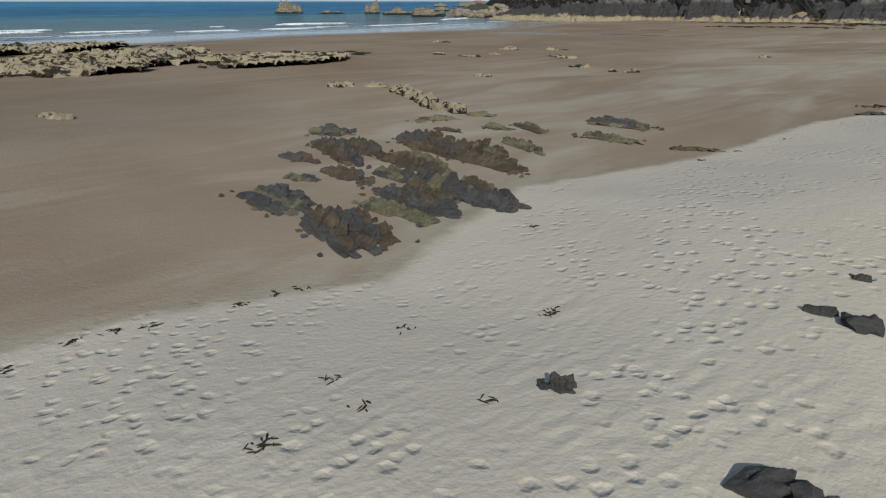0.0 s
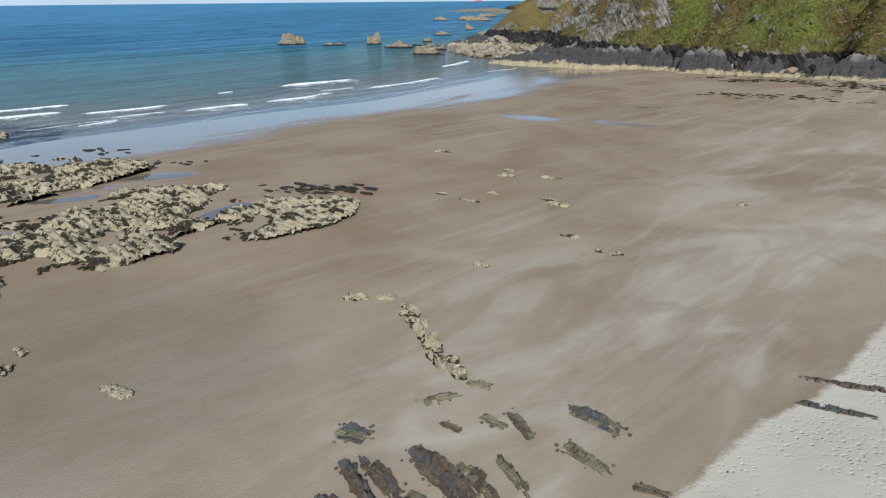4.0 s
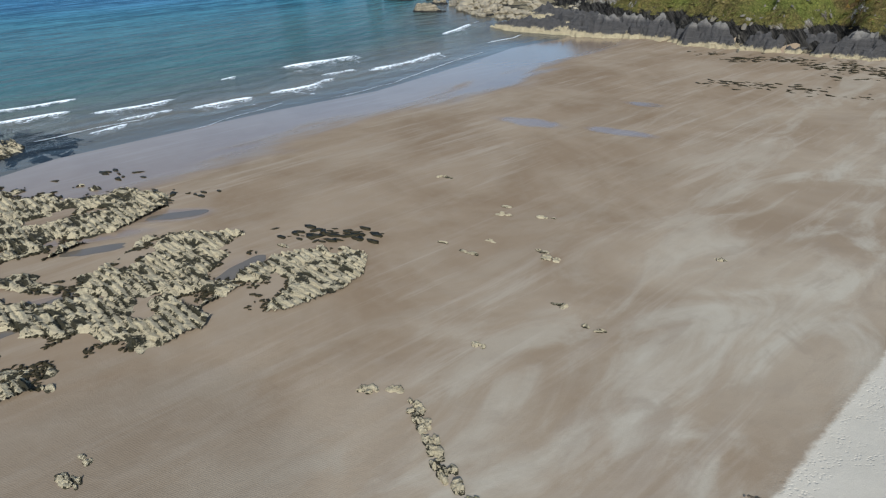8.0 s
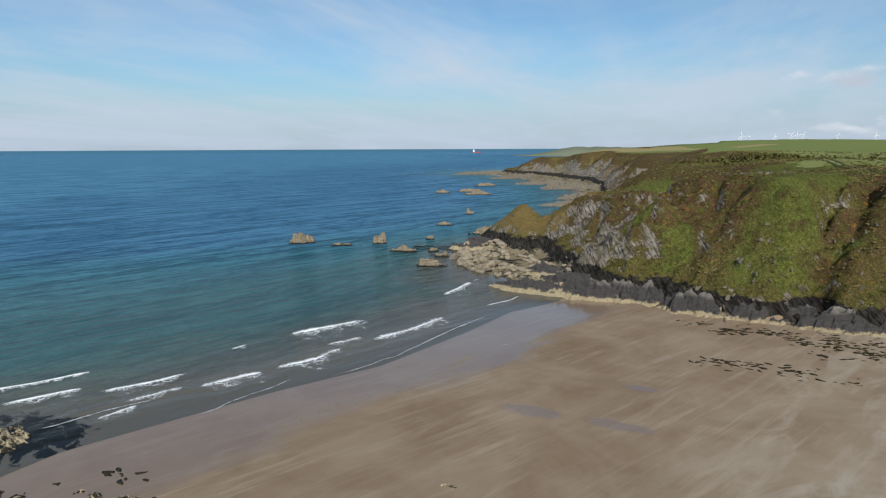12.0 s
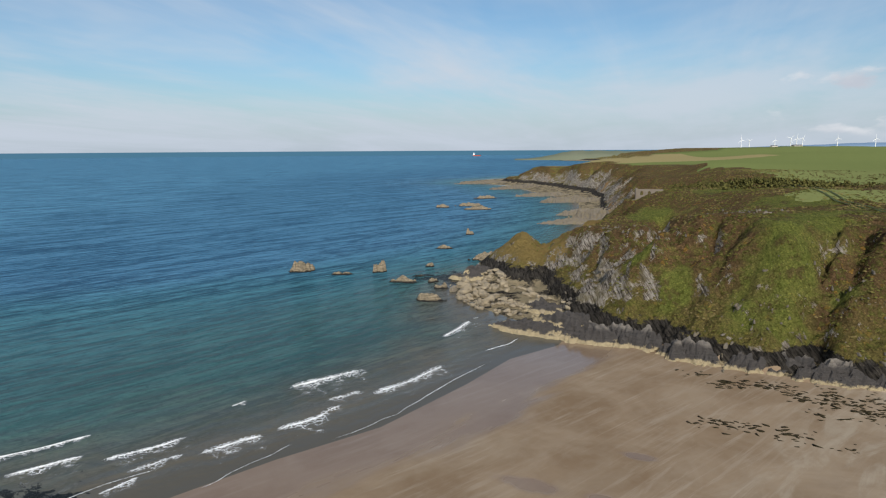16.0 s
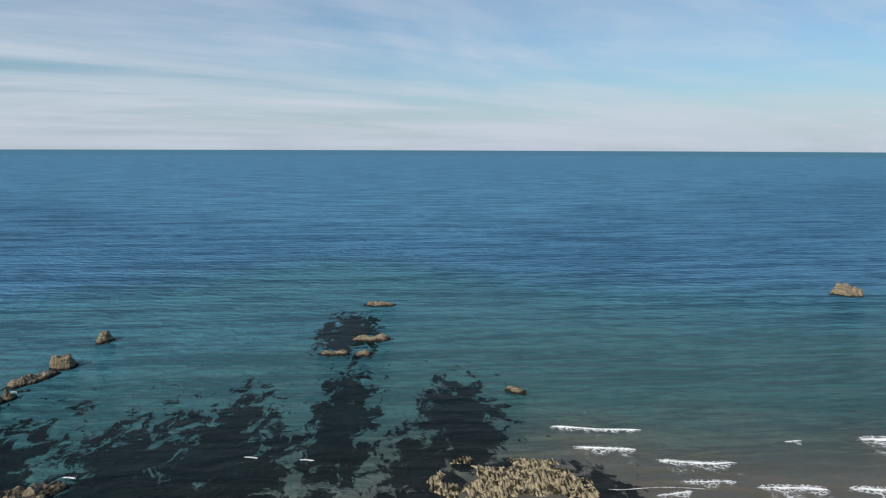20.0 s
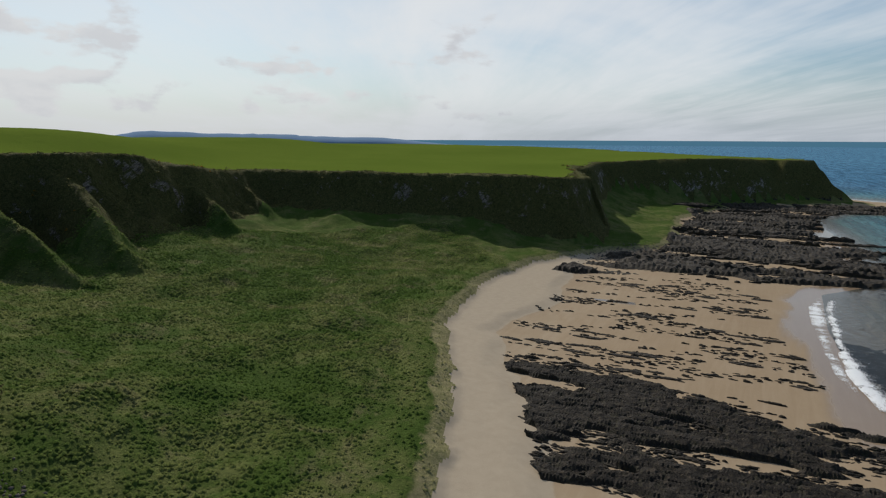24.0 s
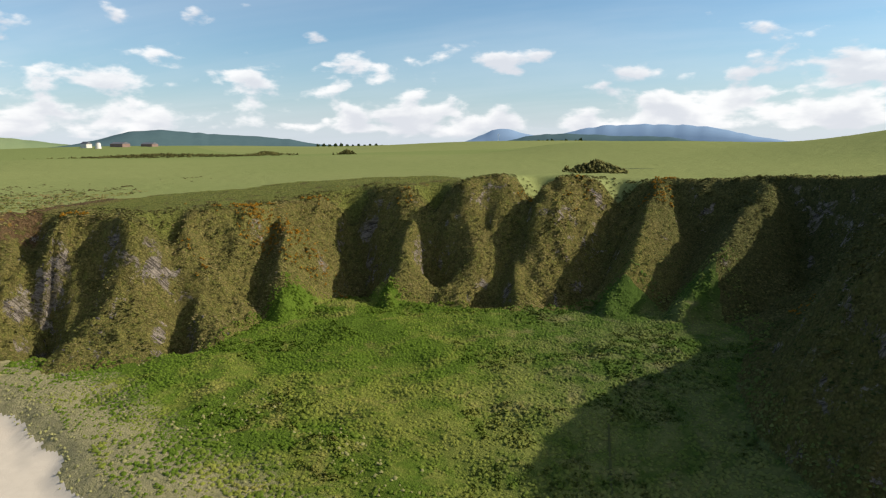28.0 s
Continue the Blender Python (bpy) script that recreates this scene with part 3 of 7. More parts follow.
    pale = q.mix(q.noise(p, 1.2, 5, 0.7), rgb(0.25, 0.20, 0.12), rgb(0.47, 0.39, 0.25))
    col = q.mix(q.math("MULTIPLY", tide, q.math("MULTIPLY", q.step(q.noise(p, 0.11, 6, 0.7), 0.42, 0.52), q.math("SUBTRACT", 1.0, q.step(zz, 1.5, 1.9)))), col, pale)
    relief = q.math("ADD", q.noise(p, 0.7, 8, 0.75), q.math("MULTIPLY", beds, 0.9))
    relief = q.math("ADD", relief, q.math("MULTIPLY", q.noise(p, 3.5, 4, 0.7), 0.5))
    relief = q.math("SUBTRACT", relief, q.math("MULTIPLY", crown, 0.3))
    finish(q, col, 0.92, relief, 1.0, 1.5, 0.04)
    return m


def make_field(name, a, b, lines, parcels=False):
    m, q = material(name)
    p = place(q)
    col = q.mix(q.noise(p, 0.012, 4, 0.6, 0.5), a, b)
    if parcels:                               # far fields under other crops
        cell = q.n("ShaderNodeTexVoronoi", {"Vector": q.turn(p, 30, (1.0, 0.6, 0)), "Scale": 0.0022, "Randomness": 0.6}).outputs["Color"]
        pick = q.n("ShaderNodeSeparateColor", {0: cell})
        away = q.step(q.n("ShaderNodeVectorMath", {0: p}, operation="LENGTH").outputs["Value"], 430.0, 600.0)
        col = q.mix(q.math("MULTIPLY", away, q.step(pick.outputs[0], 0.62, 0.64)), col, rgb(0.30, 0.25, 0.12))
        col = q.mix(q.math("MULTIPLY", away, q.step(pick.outputs[1], 0.55, 0.57)), col, rgb(0.165, 0.195, 0.068))
    rows = q.n("ShaderNodeTexWave", {"Vector": q.turn(p, lines, (1, 1, 0)), "Scale": 0.16, "Distortion": 0.6, "Detail": 2.0}).outputs["Fac"]
    col = q.mix(q.math("MULTIPLY", rows, 0.16), col, q.mix(0.5, col, rgb(0.03, 0.05, 0.01)))
    col = q.mix(q.math("MULTIPLY", q.step(q.noise(p, 0.25, 5, 0.65), 0.45, 0.75), 0.3), col, q.mix(0.5, col, rgb(0.10, 0.10, 0.03)))
    finish(q, col, 0.95, q.noise(p, 2.5, 5, 0.7), 0.7, 0.25, 0.0)
    return m


def make_sea():
    m, q = material("sea_water")
    p = place(q)
    off = q.attr("off")                       # metres from the waterline
    kelp = q.attr("kelp")
    patch = q.noise(p, 0.05, 5, 0.6, 0.6)
    shallow = q.mix(q.step(q.math("ADD", off, q.math("MULTIPLY", q.math("SUBTRACT", patch, 0.5), 30.0)), 6.0, 50.0), rgb(0.092, 0.084, 0.066), rgb(0.034, 0.090, 0.090))
    mid = q.mix(q.step(off, 30.0, 140.0), shallow, rgb(0.032, 0.118, 0.146))
    deep = q.mix(q.step(q.math("ADD", off, q.math("MULTIPLY", patch, 120.0)), 60.0, 560.0), mid, rgb(0.052, 0.145, 0.245))
    # haze towards the horizon, mixed into the far water's colour
    deep = q.mix(q.step(off, 600.0, 3600.0), deep, rgb(0.066, 0.180, 0.290))
    weed = q.step(q.math("ADD", kelp, q.math("MULTIPLY", q.math("SUBTRACT", q.noise(q.turn(p, 135, (0.7, 1.0, 1)), 0.24, 7, 0.72, 0.6), 0.5), 3.6)), 0.60, 0.76)
    col = q.mix(q.math("MULTIPLY", weed, 0.93), deep, rgb(0.005, 0.008, 0.010))
    far = q.step(off, 60.0, 900.0)
    swell = q.n("ShaderNodeTexWave", {"Vector": q.turn(p, 134), "Scale": 0.05, "Distortion": 7.0, "Detail": 4.0, "Detail Scale": 1.6, "Detail Roughness": 0.6}).outputs["Fac"]
    chop = q.noise(q.turn(p, 42, (0.3, 1.0, 1.0)), 0.5, 6, 0.62, 0.4)
    roll = q.noise(q.turn(p, 47, (0.014, 0.11, 1.0)), 1.0, 5, 0.6, 0.5)
    ripple = q.noise(q.turn(p, 47, (0.10, 0.62, 1.0)), 1.0, 6, 0.70, 0.5)
    small = q.noise(q.turn(p, 50, (0.5, 1.0, 1.0)), 2.4, 4, 0.6)
    h = q.math("ADD", q.math("MULTIPLY", swell, 0.45), q.math("ADD", q.math("MULTIPLY", chop, 0.9), q.math("MULTIPLY", small, 0.22)))
    near = q.step(off, -2.0, 14.0)
    b = finish(q, col, q.math("ADD", 0.12, q.math("MULTIPLY", far, 0.22)), q.math("MULTIPLY", h, q.math("ADD", 0.12, q.math("MULTIPLY", near, 0.88))), 0.8, 0.6, q.math("MULTIPLY", q.math("SUBTRACT", 0.24, q.math("MULTIPLY", q.step(off, 20.0, 300.0), 0.18)), q.math("SUBTRACT", 1.0, q.math("MULTIPLY", weed, 0.7))), IOR=1.333)
    # beyond a few hundred metres the wave faces scatter more than they mirror
    relief = q.n("ShaderNodeBump", {"Height": h, "Strength": 1.0, "Distance": 1.5}).outputs[0]
    # wave shading put into the colour: dark troughs, bright crests
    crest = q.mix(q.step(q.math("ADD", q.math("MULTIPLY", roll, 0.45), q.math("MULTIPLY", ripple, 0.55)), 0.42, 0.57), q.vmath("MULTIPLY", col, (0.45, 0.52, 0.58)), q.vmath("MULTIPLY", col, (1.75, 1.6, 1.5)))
    # swell lines that run in beside the shore, their dark faces painted in
    lines = q.math("SINE", q.math("ADD", q.math("MULTIPLY", off, 0.50), q.math("MULTIPLY", q.noise(p, 0.035, 4, 0.6), 9.0)))
    zone = q.math("MULTIPLY", q.step(off, 2.0, 14.0), q.math("SUBTRACT", 1.0, q.step(off, 70.0, 190.0)))
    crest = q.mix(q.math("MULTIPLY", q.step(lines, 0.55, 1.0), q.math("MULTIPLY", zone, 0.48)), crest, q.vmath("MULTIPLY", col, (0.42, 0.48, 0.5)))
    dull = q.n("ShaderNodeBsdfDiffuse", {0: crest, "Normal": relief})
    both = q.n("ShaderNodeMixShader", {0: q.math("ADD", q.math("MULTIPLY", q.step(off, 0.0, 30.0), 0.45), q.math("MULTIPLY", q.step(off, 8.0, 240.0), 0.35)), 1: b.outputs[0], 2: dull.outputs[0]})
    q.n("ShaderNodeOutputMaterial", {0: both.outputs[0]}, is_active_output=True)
    return m


def make_rock(name, a, b, stain, stain_amount, weed=0.0, scale=1.0, green=None):
    m, q = material(name)
    p = place(q)
    o = q.n("ShaderNodeObjectInfo").outputs["Random"]
    beds = q.noise(q.n("ShaderNodeMapping", {"Vector": p, "Rotation": (radians(50), 0, radians(40)), "Scale": (0.3, 0.3, 3.0)}).outputs[0], 1.6 * scale, 6, 0.7, 0.4)
    col = q.mix(beds, a, b)
    col = q.mix(q.math("MULTIPLY", o, 0.35), col, q.mix(0.5, col, a))
    col = q.mix(q.math("MULTIPLY", q.step(q.noise(p, 0.8 * scale, 6, 0.7, 0.3), 0.48, 0.62), stain_amount), col, stain)
    if green:
        col = q.mix(q.math("MULTIPLY", q.step(q.noise(p, 1.7 * scale, 4, 0.6), 0.52, 0.66), 0.55), col, green)
    if weed:
        dark = q.mix(q.noise(p, 7.0 * scale, 4, 0.7), rgb(0.010, 0.009, 0.006), rgb(0.05, 0.042, 0.02))
        lift = q.math("SUBTRACT", q.noise(p, 0.9 * scale, 7, 0.72, 0.5), q.math("MULTIPLY", slope(q), 0.14))
        col = q.mix(q.step(q.math("ADD", lift, q.math("MULTIPLY", q.attr("furrow"), 0.075)), 0.50 - 0.2 * weed, 0.54 - 0.2 * weed), col, dark)
    relief = q.math("ADD", q.noise(p, 3.0 * scale, 8, 0.72), q.math("MULTIPLY", beds, 0.7))
    finish(q, col, 0.82, relief, 1.0, 0.26 / scale, 0.25)
    return m


def make_plain(name, a, b, scale=1.0, rough=0.8, bump=0.4, dist=0.05):
    m, q = material(name)
    p = place(q)
    col = q.mix(q.noise(p, scale, 5, 0.65), a, b)
    finish(q, col, rough, q.noise(p, scale * 4, 5, 0.7), bump, dist, 0.06)
    return m


def make_foam():
    m, q = material("sea_foam")
    p = place(q)
    lace = q.noise(p, 1.6, 8, 0.80, 1.6)
    edge = q.attr("thick")
    gone = q.math("ADD", edge, q.math("MULTIPLY", q.math("SUBTRACT", lace, 0.5), 2.3))
    b = q.n("ShaderNodeBsdfPrincipled", {"Base Color": rgb(0.82, 0.84, 0.85), "Roughness": 0.7,
                                         "Normal": q.n("ShaderNodeBump", {"Height": lace, "Strength": 0.8, "Distance": 0.25}).outputs[0]})
    clear = q.n("ShaderNodeBsdfTransparent")
    mixed = q.n("ShaderNodeMixShader", {0: q.step(gone, 0.42, 0.60), 1: clear.outputs[0], 2: b.outputs[0]})
    q.n("ShaderNodeOutputMaterial", {0: mixed.outputs[0]})
    return m


def make_lace():
    """Threads of foam round clear cells, thinning out from the crest."""
    m, q = material("foam_lace")
    p = place(q)
    warp = q.vmath("ADD", p, q.vmath("MULTIPLY", q.n("ShaderNodeTexNoise", {"Vector": p, "Scale": 0.9, "Detail": 4.0}).outputs["Color"], (1.6, 1.6, 0.0)))
    thread = q.n("ShaderNodeTexVoronoi", {"Vector": warp, "Scale": 1.1, "Randomness": 1.0}, feature="DISTANCE_TO_EDGE").outputs["Distance"]
    patch = q.noise(p, 0.35, 6, 0.7, 0.6)
    cover = q.math("ADD", q.attr("thick"), q.math("MULTIPLY", q.math("SUBTRACT", patch, 0.5), 1.6))
    show = q.math("MULTIPLY", q.math("SUBTRACT", 1.0, q.step(thread, 0.03, 0.16)), q.step(cover, 0.18, 0.55))
    b = q.n("ShaderNodeBsdfPrincipled", {"Base Color": rgb(0.78, 0.80, 0.81), "Roughness": 0.8})
    mixed = q.n("ShaderNodeMixShader", {0: q.math("MULTIPLY", show, 0.8), 1: q.n("ShaderNodeBsdfTransparent").outputs[0], 2: b.outputs[0]})
    q.n("ShaderNodeOutputMaterial", {0: mixed.outputs[0]})
    return m


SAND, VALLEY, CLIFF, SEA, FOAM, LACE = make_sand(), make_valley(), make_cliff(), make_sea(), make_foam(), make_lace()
FIELD_A = make_field("bright_crop", rgb(0.085, 0.130, 0.018), rgb(0.135, 0.178, 0.030), 60)
FIELD_B = make_field("pale_crop", rgb(0.165, 0.192, 0.068), rgb(0.210, 0.225, 0.086), 35, True)
ROCK_DARK = make_rock("dark_slate", rgb(0.008, 0.0085, 0.010), rgb(0.175, 0.165, 0.150), rgb(0.085, 0.065, 0.045), 0.4, 0.0, 2.0)
ROCK_PALE = make_rock("barnacled_rock", rgb(0.20, 0.155, 0.09), rgb(0.58, 0.49, 0.325), rgb(0.46, 0.375, 0.23), 0.35, 0.40, 0.9)
ROCK_WEED = make_rock("weedy_rock", rgb(0.004, 0.0035, 0.003), rgb(0.034, 0.026, 0.018), rgb(0.15, 0.11, 0.065), 0.22, 0.30, 1.2)
ROCK_GREY = make_rock("grey_rock", rgb(0.06, 0.052, 0.044), rgb(0.27, 0.235, 0.185), rgb(0.20, 0.16, 0.08), 0.5, 0.0, 0.5)
ROCK_TAN = make_rock("tan_rock", rgb(0.22, 0.18, 0.12), rgb(0.44, 0.37, 0.26), rgb(0.12, 0.11, 0.10), 0.5, 0.0, 0.4)
WEED = make_plain("seaweed", rgb(0.012, 0.010, 0.006), rgb(0.05, 0.04, 0.02), 4.0, 0.5)
STONES = make_plain("loose_stones", rgb(0.06, 0.052, 0.044), rgb(0.20, 0.175, 0.145), 1.5, 0.85)
GORSE = make_plain("gorse_leaves", rgb(0.040, 0.050, 0.015), rgb(0.175, 0.155, 0.050), 0.5, 0.9)
def make_scrub(name, a, b, c):
    """Low cliff plants, each tuft its own tone."""
    m, q = material(name)
    p = place(q)
    lone = q.n("ShaderNodeNewGeometry").outputs["Random Per Island"]
    patch = q.noise(p, 0.06, 6, 0.7, 0.5)
    tone = q.math("ADD", q.math("MULTIPLY", lone, 0.45), q.math("MULTIPLY", q.step(patch, 0.38, 0.6), 0.55))
    col = q.mix(q.step(tone, 0.15, 0.5), a, b)
    col = q.mix(q.step(tone, 0.5, 0.85), col, c)
    leafy(q, col, finish(q, col, 0.95, q.noise(p, 5.0, 4, 0.7), 0.7, 0.15, 0.02), 0.3)
    return m


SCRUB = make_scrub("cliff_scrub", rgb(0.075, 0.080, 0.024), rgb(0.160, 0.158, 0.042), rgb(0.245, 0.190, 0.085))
# darker copy of the scrub, with the cliff's shade put into its colours
SCRUB_SHADED = make_scrub("cliff_fern", rgb(0.045, 0.058, 0.018), rgb(0.090, 0.100, 0.032), rgb(0.170, 0.150, 0.060))
HEATH = make_plain("low_heath", rgb(0.06, 0.055, 0.02), rgb(0.20, 0.15, 0.065), 0.4, 0.9)
FLOWER = make_plain("gorse_flowers", rgb(0.22, 0.11, 0.012), rgb(0.42, 0.20, 0.015), 0.9, 0.85)
FERN = make_fern()
MARRAM = make_plain("dune_grass", rgb(0.13, 0.145, 0.045), rgb(0.30, 0.265, 0.115), 0.9, 0.9)

# ---------------------------------------------------------------- the ground sheet
MID = (-4.0, 1.0)


def ring_steps(start, stop, ratio):
    out = [start]
    while out[-1] < stop:
        out.append(out[-1] * ratio)
    return out[:-1]


RADII = np.array([0.01, 0.4, 0.9, 1.5] + ring_steps(2.0, 60, 1.019) + ring_steps(60, 460, 1.0056) + ring_steps(460, 1150, 1.012) + ring_steps(1150, 4850, 1.035) + [4900.0])
BEARINGS = np.radians(np.concatenate([np.arange(0, 232, 0.25), np.arange(232, 300, 0.7), np.arange(300, 360, 0.4)]))
def dents(x, y):
    """Trodden hollows in the soft dry sand."""
    out = np.zeros(x.shape)
    for cell, depth, seed in ((0.36, 0.034, 5), (0.21, 0.02, 9)):
        cx, cy = np.floor(x / cell), np.floor(y / cell)
        for i in (-1, 0, 1):
            for j in (-1, 0, 1):
                a, b = cx + i, cy + j
                px = (a + vnoise(a * 7.31, b * 3.17, seed)) * cell
                py = (b + vnoise(a * 5.11, b * 9.13, seed + 1)) * cell
                on = (vnoise(a / 4.0, b / 4.0, seed + 2) > 0.40) & (vnoise(a * 1.7, b * 1.9, seed + 4) > 0.45)
                r = cell * (0.26 + 0.3 * vnoise(a * 3.3, b * 2.9, seed + 3))
                d = np.sqrt((x - px) ** 2 + ((y - py) * 1.25) ** 2) / r
                out += on * depth * (np.exp(-(d - 1.25) ** 2 * 4) * 0.45 - np.clip(1 - d * d, 0, 1))
    return out


def puddles(x, y):
    out = np.zeros(x.shape)
    for cx, cy, a, b, deg in ((13, 98, 11, 3.5, -28), (26, 92, 9, 2.6, -30), (33, 107, 7, 2.4, -28), (-18.5, 52.5, 4, 6, 0), (-30, 65, 9, 3, 10), (-34, 47, 12, 2.5, 30), (-36, 60, 12, 2.5, 15)):
        c, s = math.cos(radians(deg)), math.sin(radians(deg))
        u, v = (x - cx) * c + (y - cy) * s, -(x - cx) * s + (y - cy) * c
        out = np.maximum(out, 0.82 * np.exp(-((u / a) ** 2 + (v / b) ** 2)))
    return out


def bare_spots(x, y):
    out = 0.0
    for cx, cy, r in ((47, 206, 11), (62, 204, 9), (76, 226, 13), (62, 244, 13), (96, 204, 10), (92, 246, 12), (180, 590, 26), (120, 92, 10), (128, 74, 8), (38, -92, 12), (212, 30, 7), (158, -14, 7), (75, 160, 6)):
        out = out + 0.75 * np.exp(-((x - cx) ** 2 + (y - cy) ** 2) / r ** 2)
    return out


def build_ground():
    b, r = np.meshgrid(BEARINGS, RADII)
    x, y = MID[0] + r * np.sin(b), MID[1] + r * np.cos(b)
    f = terrain(x, y)
    dry = f["dry"]
    z = f["z"]
    near = np.exp(-((x - 2) ** 2 + (y - 4) ** 2) / 9.0 ** 2)
    z = z + np.where(near > 0.15, dents(x, y), 0) * 0.42 * near * smooth(dry, 0.0, 1.2)
    nr, nb = x.shape
    co = np.stack([x, y, z], -1).reshape(-1, 3)
    idx = np.arange(nr * nb).reshape(nr, nb)
    quads = np.stack([idx[:-1], np.roll(idx, -1, 1)[:-1], np.roll(idx, -1, 1)[1:], idx[1:]], -1)
    fx, fy = x[:-1], y[:-1]
    foot, dune, over, shore = f["foot"][:-1], f["dune"][:-1], f["over"][:-1], f["shore"][:-1]
    scrub = 3 + 13 * fbm(fx / 30, fy / 30, 3, 101) * (fy < 120) + 190 * fbm(fx / 60, fy / 60, 3, 102) * smooth(fy, 130, 260) * (1 - smooth(fx, 150, 330)) * (fy < 700)
    scrub = scrub + 48 * smooth(fy, -6, 24) * (fy < 130) * (fx > 135)
    scrub = scrub * (1 - 0.9 * np.exp(-((fx - 74) ** 2 + (fy + 140) ** 2) / 48.0 ** 2))
    field = (over > scrub) & (foot > 0)
    cliff = ((foot > 0) | (f["knoll"][:-1] > 0.3) | (f["spur"][:-1] > 0.3)) & ~field
    cliff = cliff | ((fy > 196) & (shore > 0) & ~field)
    sand = ~field & ~cliff & (dune < 0.0)
    line = (fx - 83) * (-163) - (fy + 97) * 267      # the field boundary runs inland from the stone heap
    bright = field & (line > 0) & (fy < 60)
    sets = [("beach_sand", sand & (shore > -24), SAND, "pale dry and brown wet tidal sand", "sand"),
            ("valley_floor", ~field & ~cliff & ~sand, VALLEY, "hummocky green valley floor of grass and bracken", "grass"),
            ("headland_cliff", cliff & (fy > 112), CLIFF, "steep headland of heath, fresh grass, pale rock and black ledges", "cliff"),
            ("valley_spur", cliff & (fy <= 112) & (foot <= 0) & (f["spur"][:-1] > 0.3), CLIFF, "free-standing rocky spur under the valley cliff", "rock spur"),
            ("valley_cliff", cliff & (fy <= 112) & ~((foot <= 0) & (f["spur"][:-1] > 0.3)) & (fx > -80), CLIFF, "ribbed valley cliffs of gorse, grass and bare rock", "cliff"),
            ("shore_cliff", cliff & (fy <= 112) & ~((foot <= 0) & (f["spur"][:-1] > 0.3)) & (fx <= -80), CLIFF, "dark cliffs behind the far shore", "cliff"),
            ("crop_field_bright", bright, FIELD_A, "bright green young crop on the hill", "field"),
            ("crop_field_pale", field & ~bright, FIELD_B, "pale green farmland on the plateau", "field")]
    attrs = {"soak": np.exp(-((x + 20) / 15) ** 2 - ((y - 28) / 12) ** 2), "ochre": 0.8 * (f["knoll"] > 0) * smooth(f["z"], 4, 9), "back_bay": smooth(-y - 0.35 * x, 0, 50), "upper": smooth(dry, -34, -4), "dry": smooth(dry, -1.2, 1.2), "damp": np.maximum(1 - smooth(f["shore"], 3, np.where(x < -60, 24.0, 40.0)), puddles(x, y)), "marram": (1 - smooth(f["dune"], 2, np.where(y < -20, 6.0, 40.0))) * np.where(y < -20, 0.7, 0.9),
             "heath": (0.35 + 0.65 * smooth(f["q"], 0.15, 0.6)) * np.where(y > 125, 1.0, 0.16 - 0.12 * smooth(f["over"], 2, 8)), "bare": np.where(y > 120, 0.10 + 0.28 * (1 - smooth(f["q"], 0.15, 0.6)) + 0.30 * (1 - smooth(x, 55, 85)) * smooth(y, 170, 190), 0.0) + bare_spots(x, y) + 0.5 * (f["knoll"] > 0) * smooth(f["z"], 11, 3),
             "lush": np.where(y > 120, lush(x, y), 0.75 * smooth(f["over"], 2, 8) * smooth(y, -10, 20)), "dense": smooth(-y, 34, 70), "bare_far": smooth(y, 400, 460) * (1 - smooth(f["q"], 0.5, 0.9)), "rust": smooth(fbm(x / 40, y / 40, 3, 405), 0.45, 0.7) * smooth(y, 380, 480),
             "tide": smooth(y, 110, 130) + smooth(-x, 225, 260)}
    flat = quads.reshape(-1, 4)
    for name, mask, mat, label, cat in sets:
        q = flat[mask.reshape(-1)]
        if not len(q):
            continue
        used, inv = np.unique(q, return_inverse=True)
        me = bpy.data.meshes.new(name)
        me.vertices.add(len(used))
        me.vertices.foreach_set("co", co[used].ravel())
        n = len(q)
        me.loops.add(n * 4)
        me.loops.foreach_set("vertex_index", inv.reshape(-1).astype(np.int32))
        me.polygons.add(n)
        me.polygons.foreach_set("loop_start", np.arange(0, n * 4, 4, dtype=np.int32))
        me.polygons.foreach_set("use_smooth", np.ones(n, bool))
        me.update()
        me.validate()
        for key, val in attrs.items():
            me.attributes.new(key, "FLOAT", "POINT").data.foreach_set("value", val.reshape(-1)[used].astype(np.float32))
        me.materials.append(mat)
        tagged(new(name, me), label, cat, kind="structure")


build_ground()


